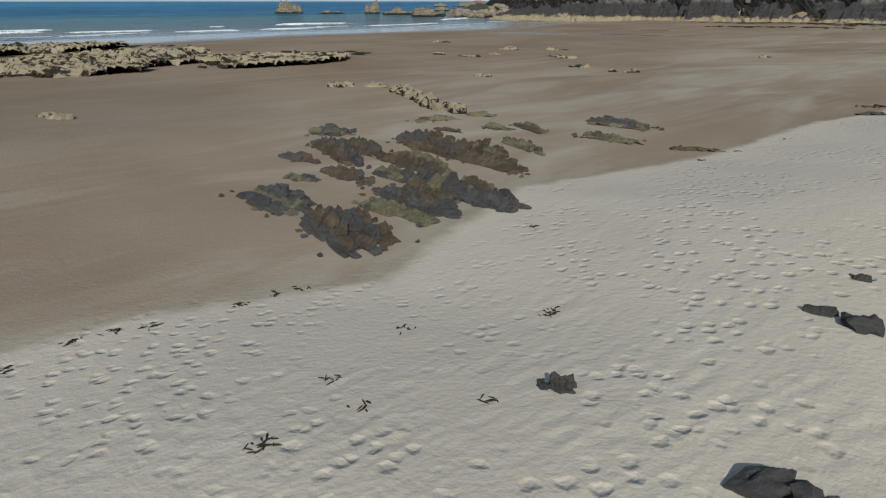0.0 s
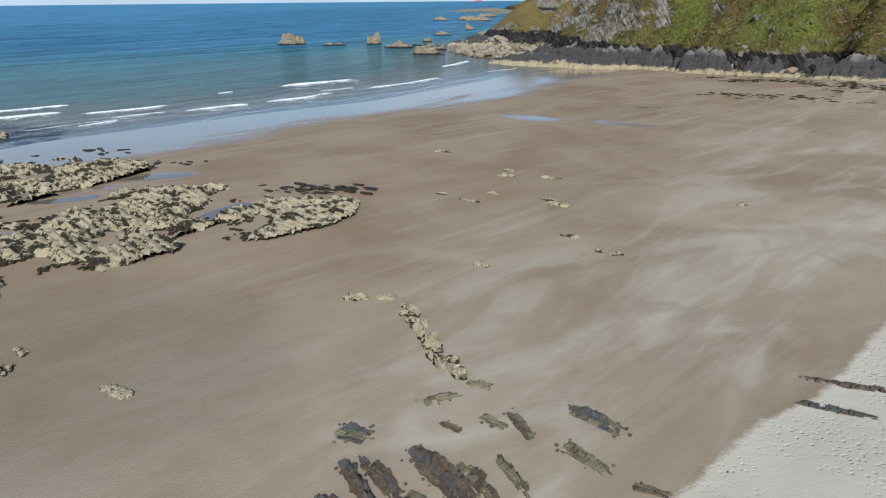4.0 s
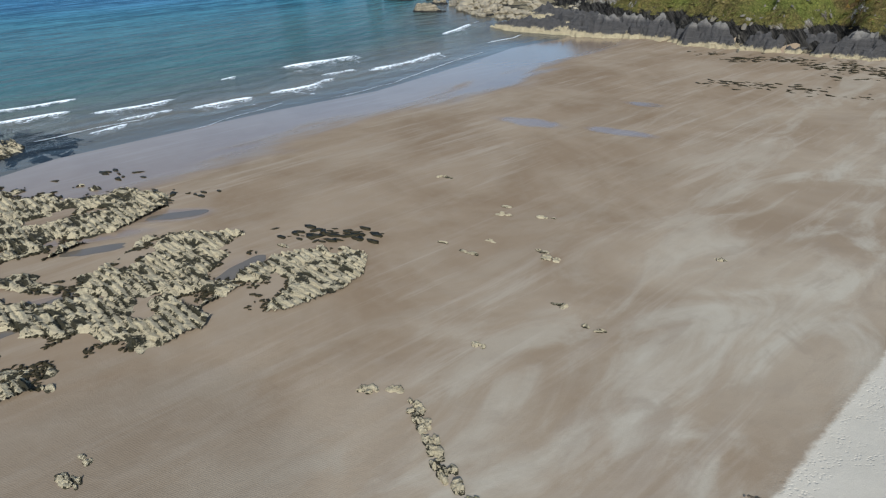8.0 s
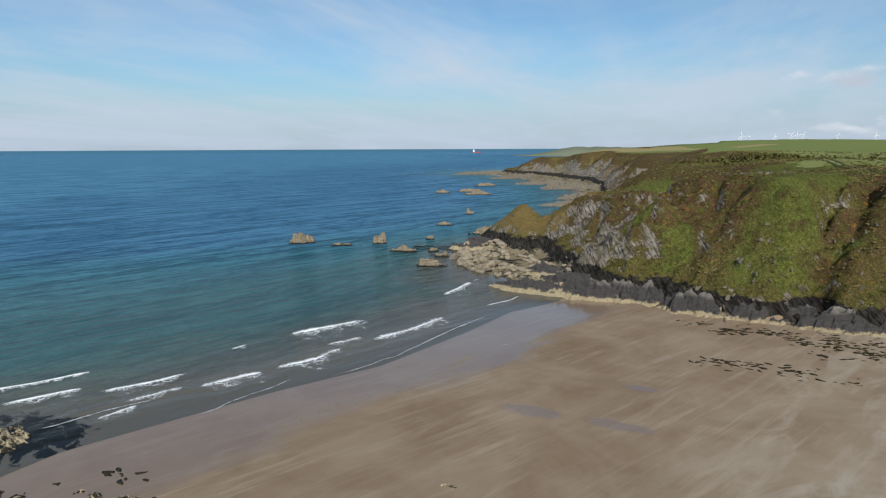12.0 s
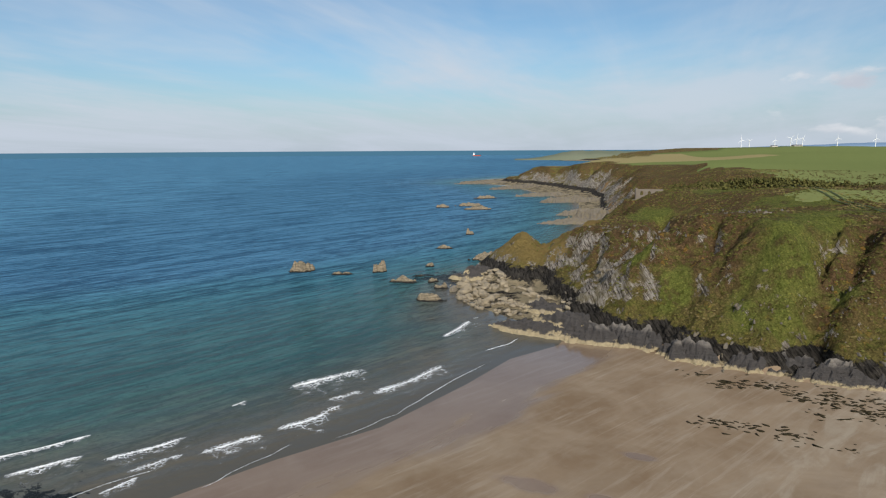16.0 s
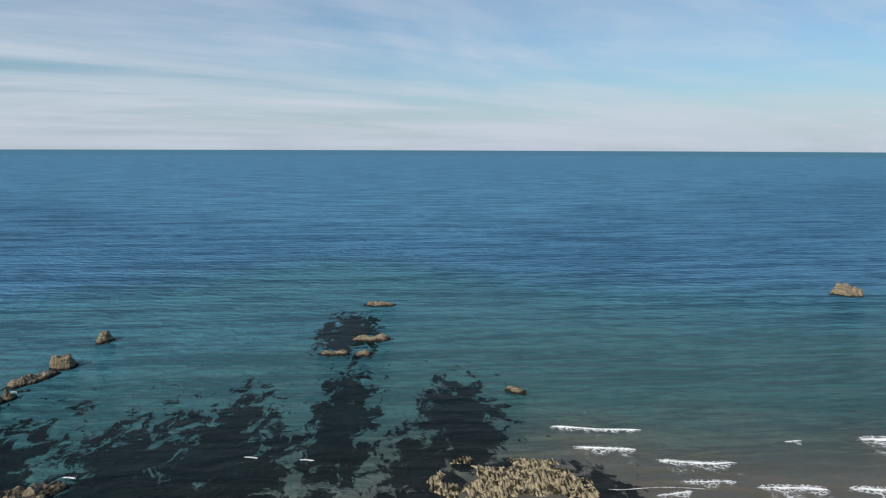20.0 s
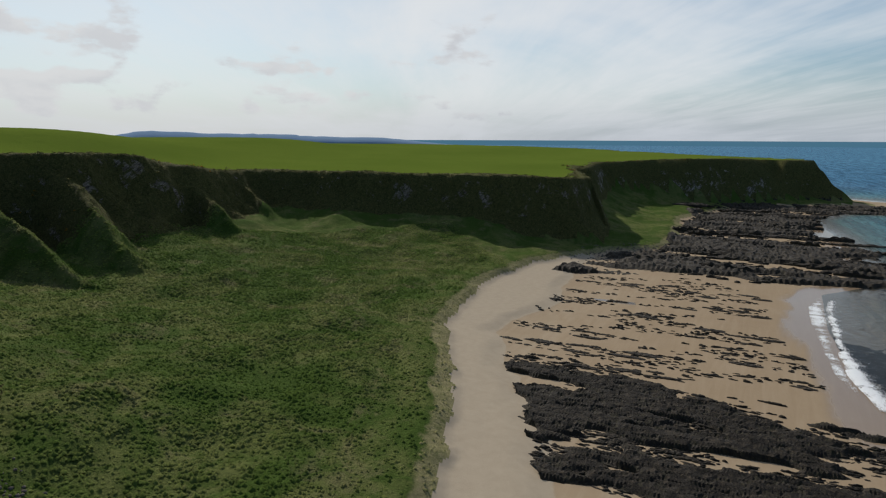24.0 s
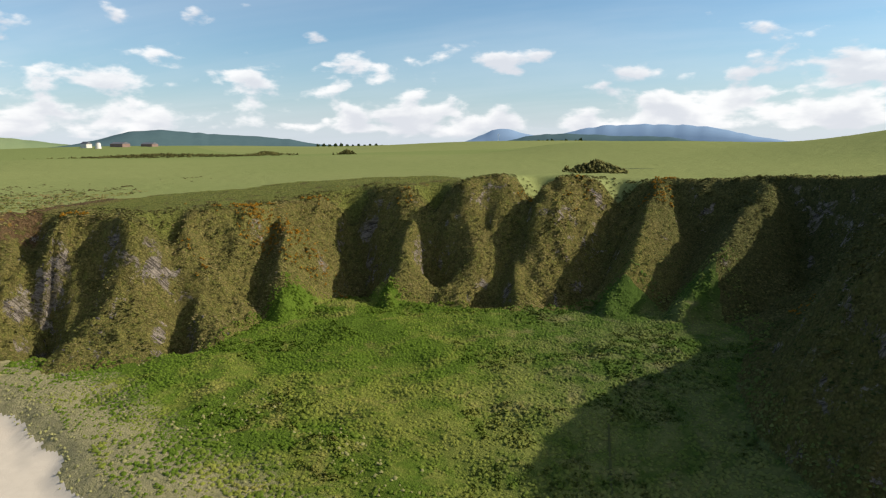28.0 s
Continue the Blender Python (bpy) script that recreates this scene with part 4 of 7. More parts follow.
def build_sea():
    rad = np.array([30.0] + ring_steps(36, 700, 1.035) + ring_steps(700, 4850, 1.12) + [4930.0])
    ang = np.radians(np.arange(-165, 60, 0.75))
    b, r = np.meshgrid(ang, rad)
    x, y = MID[0] + r * np.sin(b), MID[1] + r * np.cos(b)
    shore = -signed_distance(SHORE, x, y)
    kelp = np.zeros(x.shape)
    for cx, cy, rx, ry, a in ((-112, 80, 34, 7, 45), (-94, 96, 26, 9, 45), (-120, 58, 28, 8, 45), (-116, 36, 34, 12, 40), (-130, 14, 36, 14, 45), (-102, 50, 28, 9, 45), (-86, 76, 20, 7, 45), (-112, -22, 34, 16, 45), (-160, 122, 24, 9, 45), (-170, -95, 16, 26, 0), (-60, 90, 10, 6, 45), (-147, -34, 15, 15, 0), (-143, -58, 12, 12, 0), (-150, -10, 14, 14, 0),
                              (6, 264, 16, 12, 0), (-300, -150, 80, 30, 30)):
        c, s = math.cos(radians(a)), math.sin(radians(a))
        u, v = (x - cx) * c - (y - cy) * s, (x - cx) * s + (y - cy) * c
        kelp = np.maximum(kelp, 1.32 * np.exp(-((u / rx) ** 2 + (v / ry) ** 2) * 0.8))
    shore = np.where(shore > 0, shore * (1 + 4 * smooth(y, 180, 330) + 2 * smooth(-x, 240, 340)), shore)      # the bottom falls away faster off the headlands
    bay = smooth(-y, 20, 90) * smooth(x, -420, -300)                 # the back bay stays shallow far out
    shore = np.where(shore > 60, 60 + (shore - 60) * (1 - 0.62 * bay), shore)
    nr, nb = x.shape
    z = 0.02 + 0.0 * x
    co = np.stack([x, y, z], -1).reshape(-1, 3)
    idx = np.arange(nr * nb).reshape(nr, nb)
    q = np.stack([idx[:-1, :-1], idx[:-1, 1:], idx[1:, 1:], idx[1:, :-1]], -1)
    keep = ((shore[:-1, :-1] > -30) | (shore[1:, 1:] > -30))
    me = bpy.data.meshes.new("sea")
    me.from_pydata(co.tolist(), [], q[keep].tolist())
    me.polygons.foreach_set("use_smooth", np.ones(len(me.polygons), bool))
    for key, val in (("off", shore), ("kelp", kelp)):
        me.attributes.new(key, "FLOAT", "POINT").data.foreach_set("value", val.reshape(-1).astype(np.float32))
    me.materials.append(SEA)
    tagged(new("sea", me), "blue-green sea, teal and brown in the shallows", "sea", kind="structure")


build_sea()

# ---------------------------------------------------------------- builders
def heights(pts):
    a = np.array(pts, float).reshape(-1, 2)
    return terrain(a[:, 0], a[:, 1])["z"]


def mesh_of(name, verts, faces, mat, sharp=True):
    me = bpy.data.meshes.new(name)
    me.from_pydata([tuple(v) for v in verts], [], faces)
    me.materials.append(mat)
    if not sharp:
        me.polygons.foreach_set("use_smooth", np.ones(len(me.polygons), bool))
    me.update()
    return me


def part(name, me, parent, matrix, label=""):
    ob = new(name, me)
    ob.parent = parent
    ob.matrix_basis = matrix
    if label:
        ob["label"] = label
    return ob


def thing(name, loc, label, category, group="", kind=""):
    ob = new(name)
    ob.location = loc
    return tagged(ob, label, category, group, kind)


def loft(rng, stations, sides, rough, taper=0.55, flat_base=True, lean=0.0):
    """A jagged bar of broken rock one unit long, wide and high, its base at z = 0."""
    verts, faces = [], []
    for i in range(stations):
        u = i / (stations - 1)
        fat = 1 - taper * abs(2 * u - 1) ** 2.2
        hi = fat * rng.uniform(1 - rough, 1)
        for j in range(sides):
            a = math.pi * j / (sides - 1)
            r = rng.uniform(1 - rough * 0.6, 1)
            y = math.cos(a) * 0.5 * fat * r + lean * math.sin(a) * hi
            z = (math.sin(a) ** 0.7 if 0 < j < sides - 1 else -0.12) * hi * (r if 0 < j < sides - 1 else 1)
            x = u - 0.5 + (rng.uniform(-0.35, 0.35) * rough / stations if 0 < i < stations - 1 else 0)
            verts.append((x, y, z))
    for i in range(stations - 1):
        for j in range(sides - 1):
            a, b = i * sides + j, (i + 1) * sides + j
            faces.append((a, b, b + 1, a + 1))
    faces.append(tuple(range(sides)))
    faces.append(tuple(range(len(verts) - 1, len(verts) - 1 - sides, -1)))
    return verts, faces


def boulder(rng, sub, rough, flatten=0.75, cut=5):
    """A rounded but faceted stone about one unit across, its base near z = -0.3."""
    bm = bmesh.new()
    bmesh.ops.create_icosphere(bm, subdivisions=sub, radius=0.5)
    off = Vector((rng.uniform(-50, 50), rng.uniform(-50, 50), rng.uniform(-50, 50)))
    planes = [(Vector((rng.gauss(0, 1), rng.gauss(0, 1), rng.gauss(0, 0.7))).normalized(), rng.uniform(0.27, 0.42)) for _ in range(cut)]
    for v in bm.verts:
        n = v.co.normalized()
        v.co *= 1 + rough * (noise.fractal(n * 1.7 + off, 0.9, 2.0, 4) * 0.8)
        for d, lim in planes:
            over = v.co.dot(d) - lim
            if over > 0:
                v.co -= d * over * 0.85
        v.co.z *= flatten
    verts, faces = [v.co.copy() for v in bm.verts], [[v.index for v in f.verts] for f in bm.faces]
    bm.free()
    return verts, faces


def joined(name, base, at, size, turn, mat, label, category, stretch=None, tilt=None, kind="stuff"):
    """Many copies of a few small meshes, joined into one."""
    rng = np.random.default_rng(len(at))
    at, size, turn = np.asarray(at, float), np.asarray(size, float), np.asarray(turn, float)
    pick = rng.integers(0, len(base), len(at))
    allv, alll, alls, start = [], [], [], 0
    for b, (bv, bf) in enumerate(base):
        sel = np.nonzero(pick == b)[0]
        if not len(sel):
            continue
        bv = np.array([tuple(v) for v in bv])
        c, s = np.cos(turn[sel])[:, None], np.sin(turn[sel])[:, None]
        sz = size[sel] if size.ndim == 2 else np.repeat(size[sel][:, None], 3, 1)
        x, y, z = bv[None, :, 0] * sz[:, :1], bv[None, :, 1] * sz[:, 1:2], bv[None, :, 2] * sz[:, 2:3]
        v = np.stack([x * c - y * s, x * s + y * c, z], -1) + at[sel][:, None, :]
        n = len(bv)
        lens = [len(f) for f in bf]
        loops = np.concatenate([np.array(f) for f in bf])
        allv.append(v.reshape(-1, 3))
        alll.append((loops[None, :] + (start + n * np.arange(len(sel)))[:, None]).ravel())
        alls.append(np.tile(lens, len(sel)))
        start += n * len(sel)
    co, loops, lens = np.concatenate(allv), np.concatenate(alll), np.concatenate(alls)
    me = bpy.data.meshes.new(name)
    me.vertices.add(len(co))
    me.vertices.foreach_set("co", co.ravel())
    me.loops.add(len(loops))
    me.loops.foreach_set("vertex_index", loops.astype(np.int32))
    me.polygons.add(len(lens))
    me.polygons.foreach_set("loop_start", np.concatenate([[0], np.cumsum(lens)[:-1]]).astype(np.int32))
    me.update()
    me.validate()
    me.materials.append(mat)
    return tagged(new(name, me), label, category, kind=kind)


STRIKE = radians(135)          # the beds of rock run this way along the whole shore
R = random.Random(7)
SLAB_DARK = [mesh_of("slab", *loft(R, 7, 5, 0.55, 0.4, lean=R.uniform(-0.5, 0.2)), ROCK_DARK) for _ in range(12)]
SLAB_PALE = [mesh_of("slab", *loft(R, 7, 6, 0.45, 0.5, lean=R.uniform(-0.3, 0.3)), ROCK_PALE) for _ in range(12)]
LEDGE = [loft(R, 14, 7, 0.5, 0.5, lean=R.uniform(-0.3, 0.3)) for _ in range(10)]
LEDGE_MESH = [mesh_of("ledge", v, f, ROCK_WEED) for v, f in LEDGE]
BOULDERS = [boulder(R, 2, 0.5) for _ in range(8)]
PEBBLES = [boulder(R, 1, 0.4) for _ in range(5)]


def outcrop(x0, y0, x1, y1, width, n, high, long, meshes=SLAB_DARK, label="dark tilted slate outcrop in the beach sand", thick=0.3, group="beach rock outcrops", name="rock_outcrop", z=None):
    rng = random.Random(int(1000 + 37 * x0 + 91 * y0))
    cx, cy = (x0 + x1) / 2, (y0 + y1) / 2
    dx, dy = x1 - x0, y1 - y0
    ln = math.hypot(dx, dy) or 1
    ang = math.atan2(dy, dx)
    spots = []
    for i in range(n):
        u, w = rng.uniform(-0.5, 0.5), rng.uniform(-0.5, 0.5) * width
        w *= 1 - 0.5 * abs(2 * u) ** 2
        spots.append((cx + u * dx - w * dy / ln, cy + u * dy + w * dx / ln))
    zs = heights(spots) if z is None else [z] * n
    base = float(heights([(cx, cy)])[0]) if z is None else z
    top = thing(name, (cx, cy, base), label, "rock", group)
    for (px, py), pz in zip(spots, zs):
        l = long * rng.uniform(0.5, 1.25)
        m = Matrix.LocRotScale((px - cx, py - cy, pz - base - 0.05 * high), Euler((rng.uniform(-0.25, 0.25), rng.uniform(-0.14, 0.14), ang + rng.gauss(0, 0.14))),
                               (l, thick * rng.uniform(0.6, 1.5), high * rng.uniform(0.45, 1.15)))
        part("slab", rng.choice(meshes), top, m)
    return top


def block_mesh(rng):
    """A broken block of an upturned bed, one unit long, wide and high, higher along one side."""
    verts = []
    for z, grow in ((-0.25, 1.0), (0.4, 0.98), (0.82, 0.72), (1.0, 0.34)):
        for sx, sy in ((-1, -1), (0.05, -1.05), (1, -1), (1, 0), (1, 1), (-0.05, 1.05), (-1, 1), (-1, 0)):
            jx, jy, jz = (rng.uniform(-0.09, 0.09) for _ in range(3))
            verts.append((sx * 0.5 * (0.5 + 0.5 * grow) + jx, sy * 0.5 * grow + jy + 0.12 * z, z * (1 + 0.22 * sy) + (jz * 1.4 if z > 0 else 0)))
    faces = [(8 * k + i, 8 * k + (i + 1) % 8, 8 * k + 8 + (i + 1) % 8, 8 * k + 8 + i) for k in range(3) for i in range(8)]
    faces.append(tuple(range(24, 32)))
    return verts, faces


ROCK_BROWN = make_rock("brown_slate", rgb(0.012, 0.009, 0.006), rgb(0.235, 0.175, 0.115), rgb(0.05, 0.04, 0.03), 0.6, 0.0, 2.0)
ROCK_OLIVE = make_rock("lichened_slate", rgb(0.03, 0.026, 0.016), rgb(0.33, 0.285, 0.175), rgb(0.08, 0.07, 0.05), 0.6, 0.0, 2.0, rgb(0.21, 0.19, 0.08))
BLOCKS = {mat.name: [mesh_of("block", *block_mesh(R), mat) for _ in range(14)] for mat in (ROCK_DARK, ROCK_BROWN, ROCK_OLIVE)}


def ribbed_outcrop(x0, y0, x1, y1, width, high, kinds, label):
    """Parallel ribs of rock standing out of the sand, each broken crosswise into narrow blocks."""
    rng = random.Random(int(1000 + 37 * x0 + 91 * y0))
    cx, cy, ln, ang = (x0 + x1) / 2, (y0 + y1) / 2, math.hypot(x1 - x0, y1 - y0), math.atan2(y1 - y0, x1 - x0)
    c, s = math.cos(ang), math.sin(ang)
    base = ground_z(cx, cy)
    top = thing("rock_outcrop", (cx, cy, base), label, "rock", "beach rock outcrops")
    ribs = max(2, round(width / 0.17))
    spots = []
    for r in range(ribs):
        w = ((r + 0.5) / ribs - 0.5) * width
        room = 1 - 0.25 * abs(2 * w / width) ** 2
        lo, hi = -0.5 * ln * room * rng.uniform(0.7, 1.05), 0.5 * ln * room * rng.uniform(0.7, 1.05)
        u, lift, skew, kind = lo, rng.uniform(0.45, 1.2), rng.uniform(-0.03, 0.03), rng.choice(kinds)
        while u < hi:
            l = rng.uniform(0.12, 0.46)
            if rng.random() > 0.08:
                end = 1 - 0.6 * abs(2 * (u + l / 2 - (lo + hi) / 2) / (hi - lo)) ** 3
                spots.append((u + l / 2, w + rng.gauss(0, 0.025) + skew * u, l * 1.15, width / ribs * rng.uniform(0.75, 1.35), high * lift * end * rng.uniform(0.7, 1.2), kind if rng.random() < 0.8 else rng.choice(kinds)))
            u += l
    for i in range(ribs * 3):
        spots.append((rng.uniform(-0.6, 0.6) * ln, rng.uniform(-0.8, 0.8) * width, rng.uniform(0.06, 0.16), rng.uniform(0.05, 0.12), rng.uniform(0.03, 0.09), rng.choice(kinds)))
    zs = heights([(cx + u * c - w * s, cy + u * s + w * c) for u, w, *_ in spots])
    for (u, w, l, wd, hg, kind), z in zip(spots, zs):
        m = Matrix.LocRotScale((u * c - w * s, u * s + w * c, z - base), Euler((rng.gauss(-0.30, 0.14), rng.gauss(0.05, 0.10), ang + rng.gauss(0, 0.06))), (l, wd, hg))
        part("block", rng.choice(BLOCKS[kind]), top, m)


# ---------------------------------------------------------------- rocks in the near beach
D, B, O = ROCK_DARK.name, ROCK_BROWN.name, ROCK_OLIVE.name
SLATE_TEXT, BROWN_TEXT, PALE_TEXT = "dark grey tilted slate outcrop in the beach sand", "brown ribbed slate outcrop in the beach sand", "pale lichened slate outcrop in the beach sand"
# ends of the middle line, width, height, kinds of bed
ROWS = ((-4.35, 15.7, -2.75, 14.0, 1.05, 0.34, (D, D, O), SLATE_TEXT), (-2.45, 14.0, -0.9, 11.4, 1.15, 0.36, (D, D, O, B), SLATE_TEXT), (-3.9, 21.4, -1.8, 17.6, 0.5, 0.36, (D, D, B), SLATE_TEXT),
        (-3.1, 21.3, -1.4, 19.1, 0.5, 0.34, (B, B, D), BROWN_TEXT), (-1.5, 19.4, 0.4, 17.1, 0.75, 0.34, (B, B, O), BROWN_TEXT), (-1.2, 21.9, 1.0, 18.9, 0.85, 0.40, (B, B, D), BROWN_TEXT), (0.7, 19.2, 2.4, 17.0, 0.55, 0.30, (B, B, O), BROWN_TEXT),
        (0.8, 21.0, 2.0, 18.7, 0.4, 0.36, (O, O, B), PALE_TEXT), (-1.5, 14.6, 0.1, 12.9, 0.5, 0.26, (O, O, D), PALE_TEXT), (-1.15, 15.8, 0.45, 13.5, 0.85, 0.40, (D, D, B), SLATE_TEXT), (-0.75, 17.0, 1.1, 14.3, 0.5, 0.50, (D, D, O), SLATE_TEXT),
        (0.85, 14.8, 1.9, 13.5, 0.5, 0.42, (D, D), SLATE_TEXT), (0.6, 16.3, 1.5, 15.0, 0.32, 0.24, (B, O), BROWN_TEXT), (-1.5, 17.4, -0.5, 16.3, 0.35, 0.24, (D, O), SLATE_TEXT), (-2.85, 17.6, -1.5, 16.1, 0.36, 0.24, (D, D, B), SLATE_TEXT), (-4.4, 19.3, -3.3, 18.4, 0.34, 0.2, (D, B), SLATE_TEXT), (-3.8, 17.0, -3.0, 16.5, 0.35, 0.16, (D, O), SLATE_TEXT),
        (-4.2, 23.0, -2.9, 22.6, 0.9, 0.22, (D, O), SLATE_TEXT), (2.2, 21.3, 3.2, 19.1, 0.32, 0.26, (O, B), PALE_TEXT), (-0.8, 24.9, 0.8, 25.6, 0.45, 0.18, (O, B), PALE_TEXT), (1.3, 26.5, 2.3, 26.2, 0.4, 0.18, (O, B), PALE_TEXT), (1.7, 23.9, 2.7, 23.1, 0.4, 0.16, (B, O), BROWN_TEXT),
        (2.9, 24.3, 3.8, 22.1, 0.4, 0.16, (B, O), BROWN_TEXT), (5.7, 24.3, 7.5, 22.5, 0.75, 0.26, (O, B, D), PALE_TEXT), (4.9, 21.9, 6.3, 20.2, 0.6, 0.22, (O, B), PALE_TEXT), (0.0, 23.6, 0.9, 22.9, 0.3, 0.14, (O, B), PALE_TEXT), (15.2, 24.4, 17.6, 22.6, 0.34, 0.15, (D, B), SLATE_TEXT),
        (16.5, 26.2, 20.5, 23.8, 0.36, 0.16, (D, B), SLATE_TEXT), (7.0, 19.5, 8.2, 18.9, 0.35, 0.10, (B, O), BROWN_TEXT))
for row in ROWS:
    ribbed_outcrop(*row[:5], row[5] * 0.82, *row[6:])

for x, y, s, tilt in ((1.42, 6.1, 0.34, 20), (1.25, 6.15, 0.2, -30), (4.6, 7.35, 0.36, 10), (4.85, 6.9, 0.42, 15), (2.55, 4.5, 0.42, 40), (2.8, 4.4, 0.4, -20), (3.0, 4.25, 0.3, 10), (2.72, 4.62, 0.3, 70), (5.6, 8.2, 0.24, 0)):
    v, f = boulder(R, 3, 0.9, 0.9, 6)
    ob = new("stone", mesh_of("stone", v, f, ROCK_DARK))
    ob.matrix_basis = Matrix.LocRotScale((x, y, ground_z(x, y) - 0.02), Euler((0.2, 0.15, radians(tilt + 130))), (s * 1.15, s * 0.75, s * 0.95))
    tagged(ob, "dark angular slate stone lying in dry sand", "stone", "stones in the dry sand")

# the barnacled chain of rocks and the pale small ones
CHAIN = "pale barnacled rock with dark weed in wet sand"
outcrop(-2.1, 35.0, -0.9, 31.4, 0.9, 22, 0.4, 0.8, SLAB_PALE, CHAIN, 0.5, "barnacled beach rocks")
outcrop(-0.9, 31.2, 0.9, 26.9, 1.1, 30, 0.45, 0.8, SLAB_PALE, CHAIN, 0.5, "barnacled beach rocks")
outcrop(-5.6, 35.6, -4.4, 35.7, 0.7, 9, 0.32, 0.6, SLAB_PALE, CHAIN, 0.5, "barnacled beach rocks")
outcrop(-3.8, 35.9, -2.7, 35.7, 0.6, 9, 0.3, 0.6, SLAB_PALE, CHAIN, 0.5, "barnacled beach rocks")
for x, y, w, n in ((0.3, 75, 1.6, 6), (7.2, 66, 0.9, 4), (6.4, 64, 1.5, 6), (11.0, 63, 1.6, 6), (2.6, 55.4, 1.5, 6), (10.3, 53.8, 1.7, 8), (9.7, 45.9, 1.2, 5), (11.9, 42.6, 1.4, 4), (25.2, 53.4, 1.3, 5), (2.7, 40.7, 0.8, 5),
                   (-21.4, 29.7, 0.7, 4), (-21.6, 28.1, 1.5, 12), (-14.9, 26.1, 1.2, 10), (4.8, 57.8, 0.7, 3), (9.6, 55.4, 0.9, 4), (0.0, 57.6, 0.7, 3), (-15.4, 57.3, 1.0, 6), (-27.5, 36.5, 1.2, 8), (-33.5, 32.0, 2.2, 14), (-35.5, 29.5, 2.0, 10)):
    outcrop(x - w * 0.5, y + w * 0.3, x + w * 0.5, y - w * 0.3, w * 0.45, n, 0.3, 0.7, SLAB_PALE, "small pale barnacled rock in wet sand", 0.45, "small beach rocks")


# ---------------------------------------------------------------- the pale bedded reefs
def bed_mesh(poly, step, high, gap, seed, mat, origin, patch, wave, along=1.0, sandy=0.0, rib=0.16, jag=0.75, beds_wide=4.0):
    """The continuous rock of a reef: upturned beds that run along the strike."""
    p = np.array(poly, float)
    (ax, ay), (bx, by) = p.min(0) - 1, p.max(0) + 1
    x, y = np.meshgrid(np.arange(ax, bx, step), np.arange(ay, by, step))
    c, s = math.cos(STRIKE), math.sin(STRIKE)
    u, w = x * c + y * s, -x * s + y * c
    d = signed_distance(poly, x, y)
    body = fbm(u / (patch * along), w / patch, 3, seed) + 0.05 * np.clip(d, -4, 2) - gap - sandy * smooth(x, -112, -72)
    w2 = w / wave + 1.2 * fbm(u / 6.0, w / 3.0, 2, seed + 3)
    saw = w2 - np.floor(w2)
    tone = vnoise(np.floor(w2) * 3.7, u / 1.6, seed + 5)
    furrow = np.maximum(1 - smooth(saw, 0.04, 0.20), smooth(fbm(u / 2.0, w / 1.1, 3, seed + 9), 0.60, 0.68))
    h = high * smooth(body, 0.0, 0.07) * (0.45 + 0.40 * tone + rib * saw - 0.30 * furrow) + high * jag * (fbm(x / 0.9, y / 0.9, 4, seed + 7, 0.6) - 0.5)
    ground = heights(np.stack([x.ravel(), y.ravel()], -1)).reshape(x.shape)
    z = np.maximum(ground, -0.3) + np.where(body > 0, h, -0.12)
    furrow = np.maximum(furrow, 1 - smooth(body, 0.0, 0.022))
    nr, nc = x.shape
    idx = np.arange(nr * nc).reshape(nr, nc)
    q = np.stack([idx[:-1, :-1], idx[:-1, 1:], idx[1:, 1:], idx[1:, :-1]], -1)
    keep = (body[:-1, :-1] > -0.04) & (d[:-1, :-1] > -1.0)
    band = np.floor(w[:-1, :-1] / beds_wide + 0.4 * fbm(u[:-1, :-1] / 15, w[:-1, :-1] / 15, 2, seed + 11))
    co = np.stack([x - origin[0], y - origin[1], z - origin[2]], -1).reshape(-1, 3)
    out = []
    for number in np.unique(band[keep]):
        used, inv = np.unique(q[keep & (band == number)], return_inverse=True)
        me = mesh_of("rock_bed", co[used].tolist(), inv.reshape(-1, 4).tolist(), mat)
        me.attributes.new("furrow", "FLOAT", "POINT").data.foreach_set("value", furrow.reshape(-1)[used].astype(np.float32))
        out.append(me)
    return out


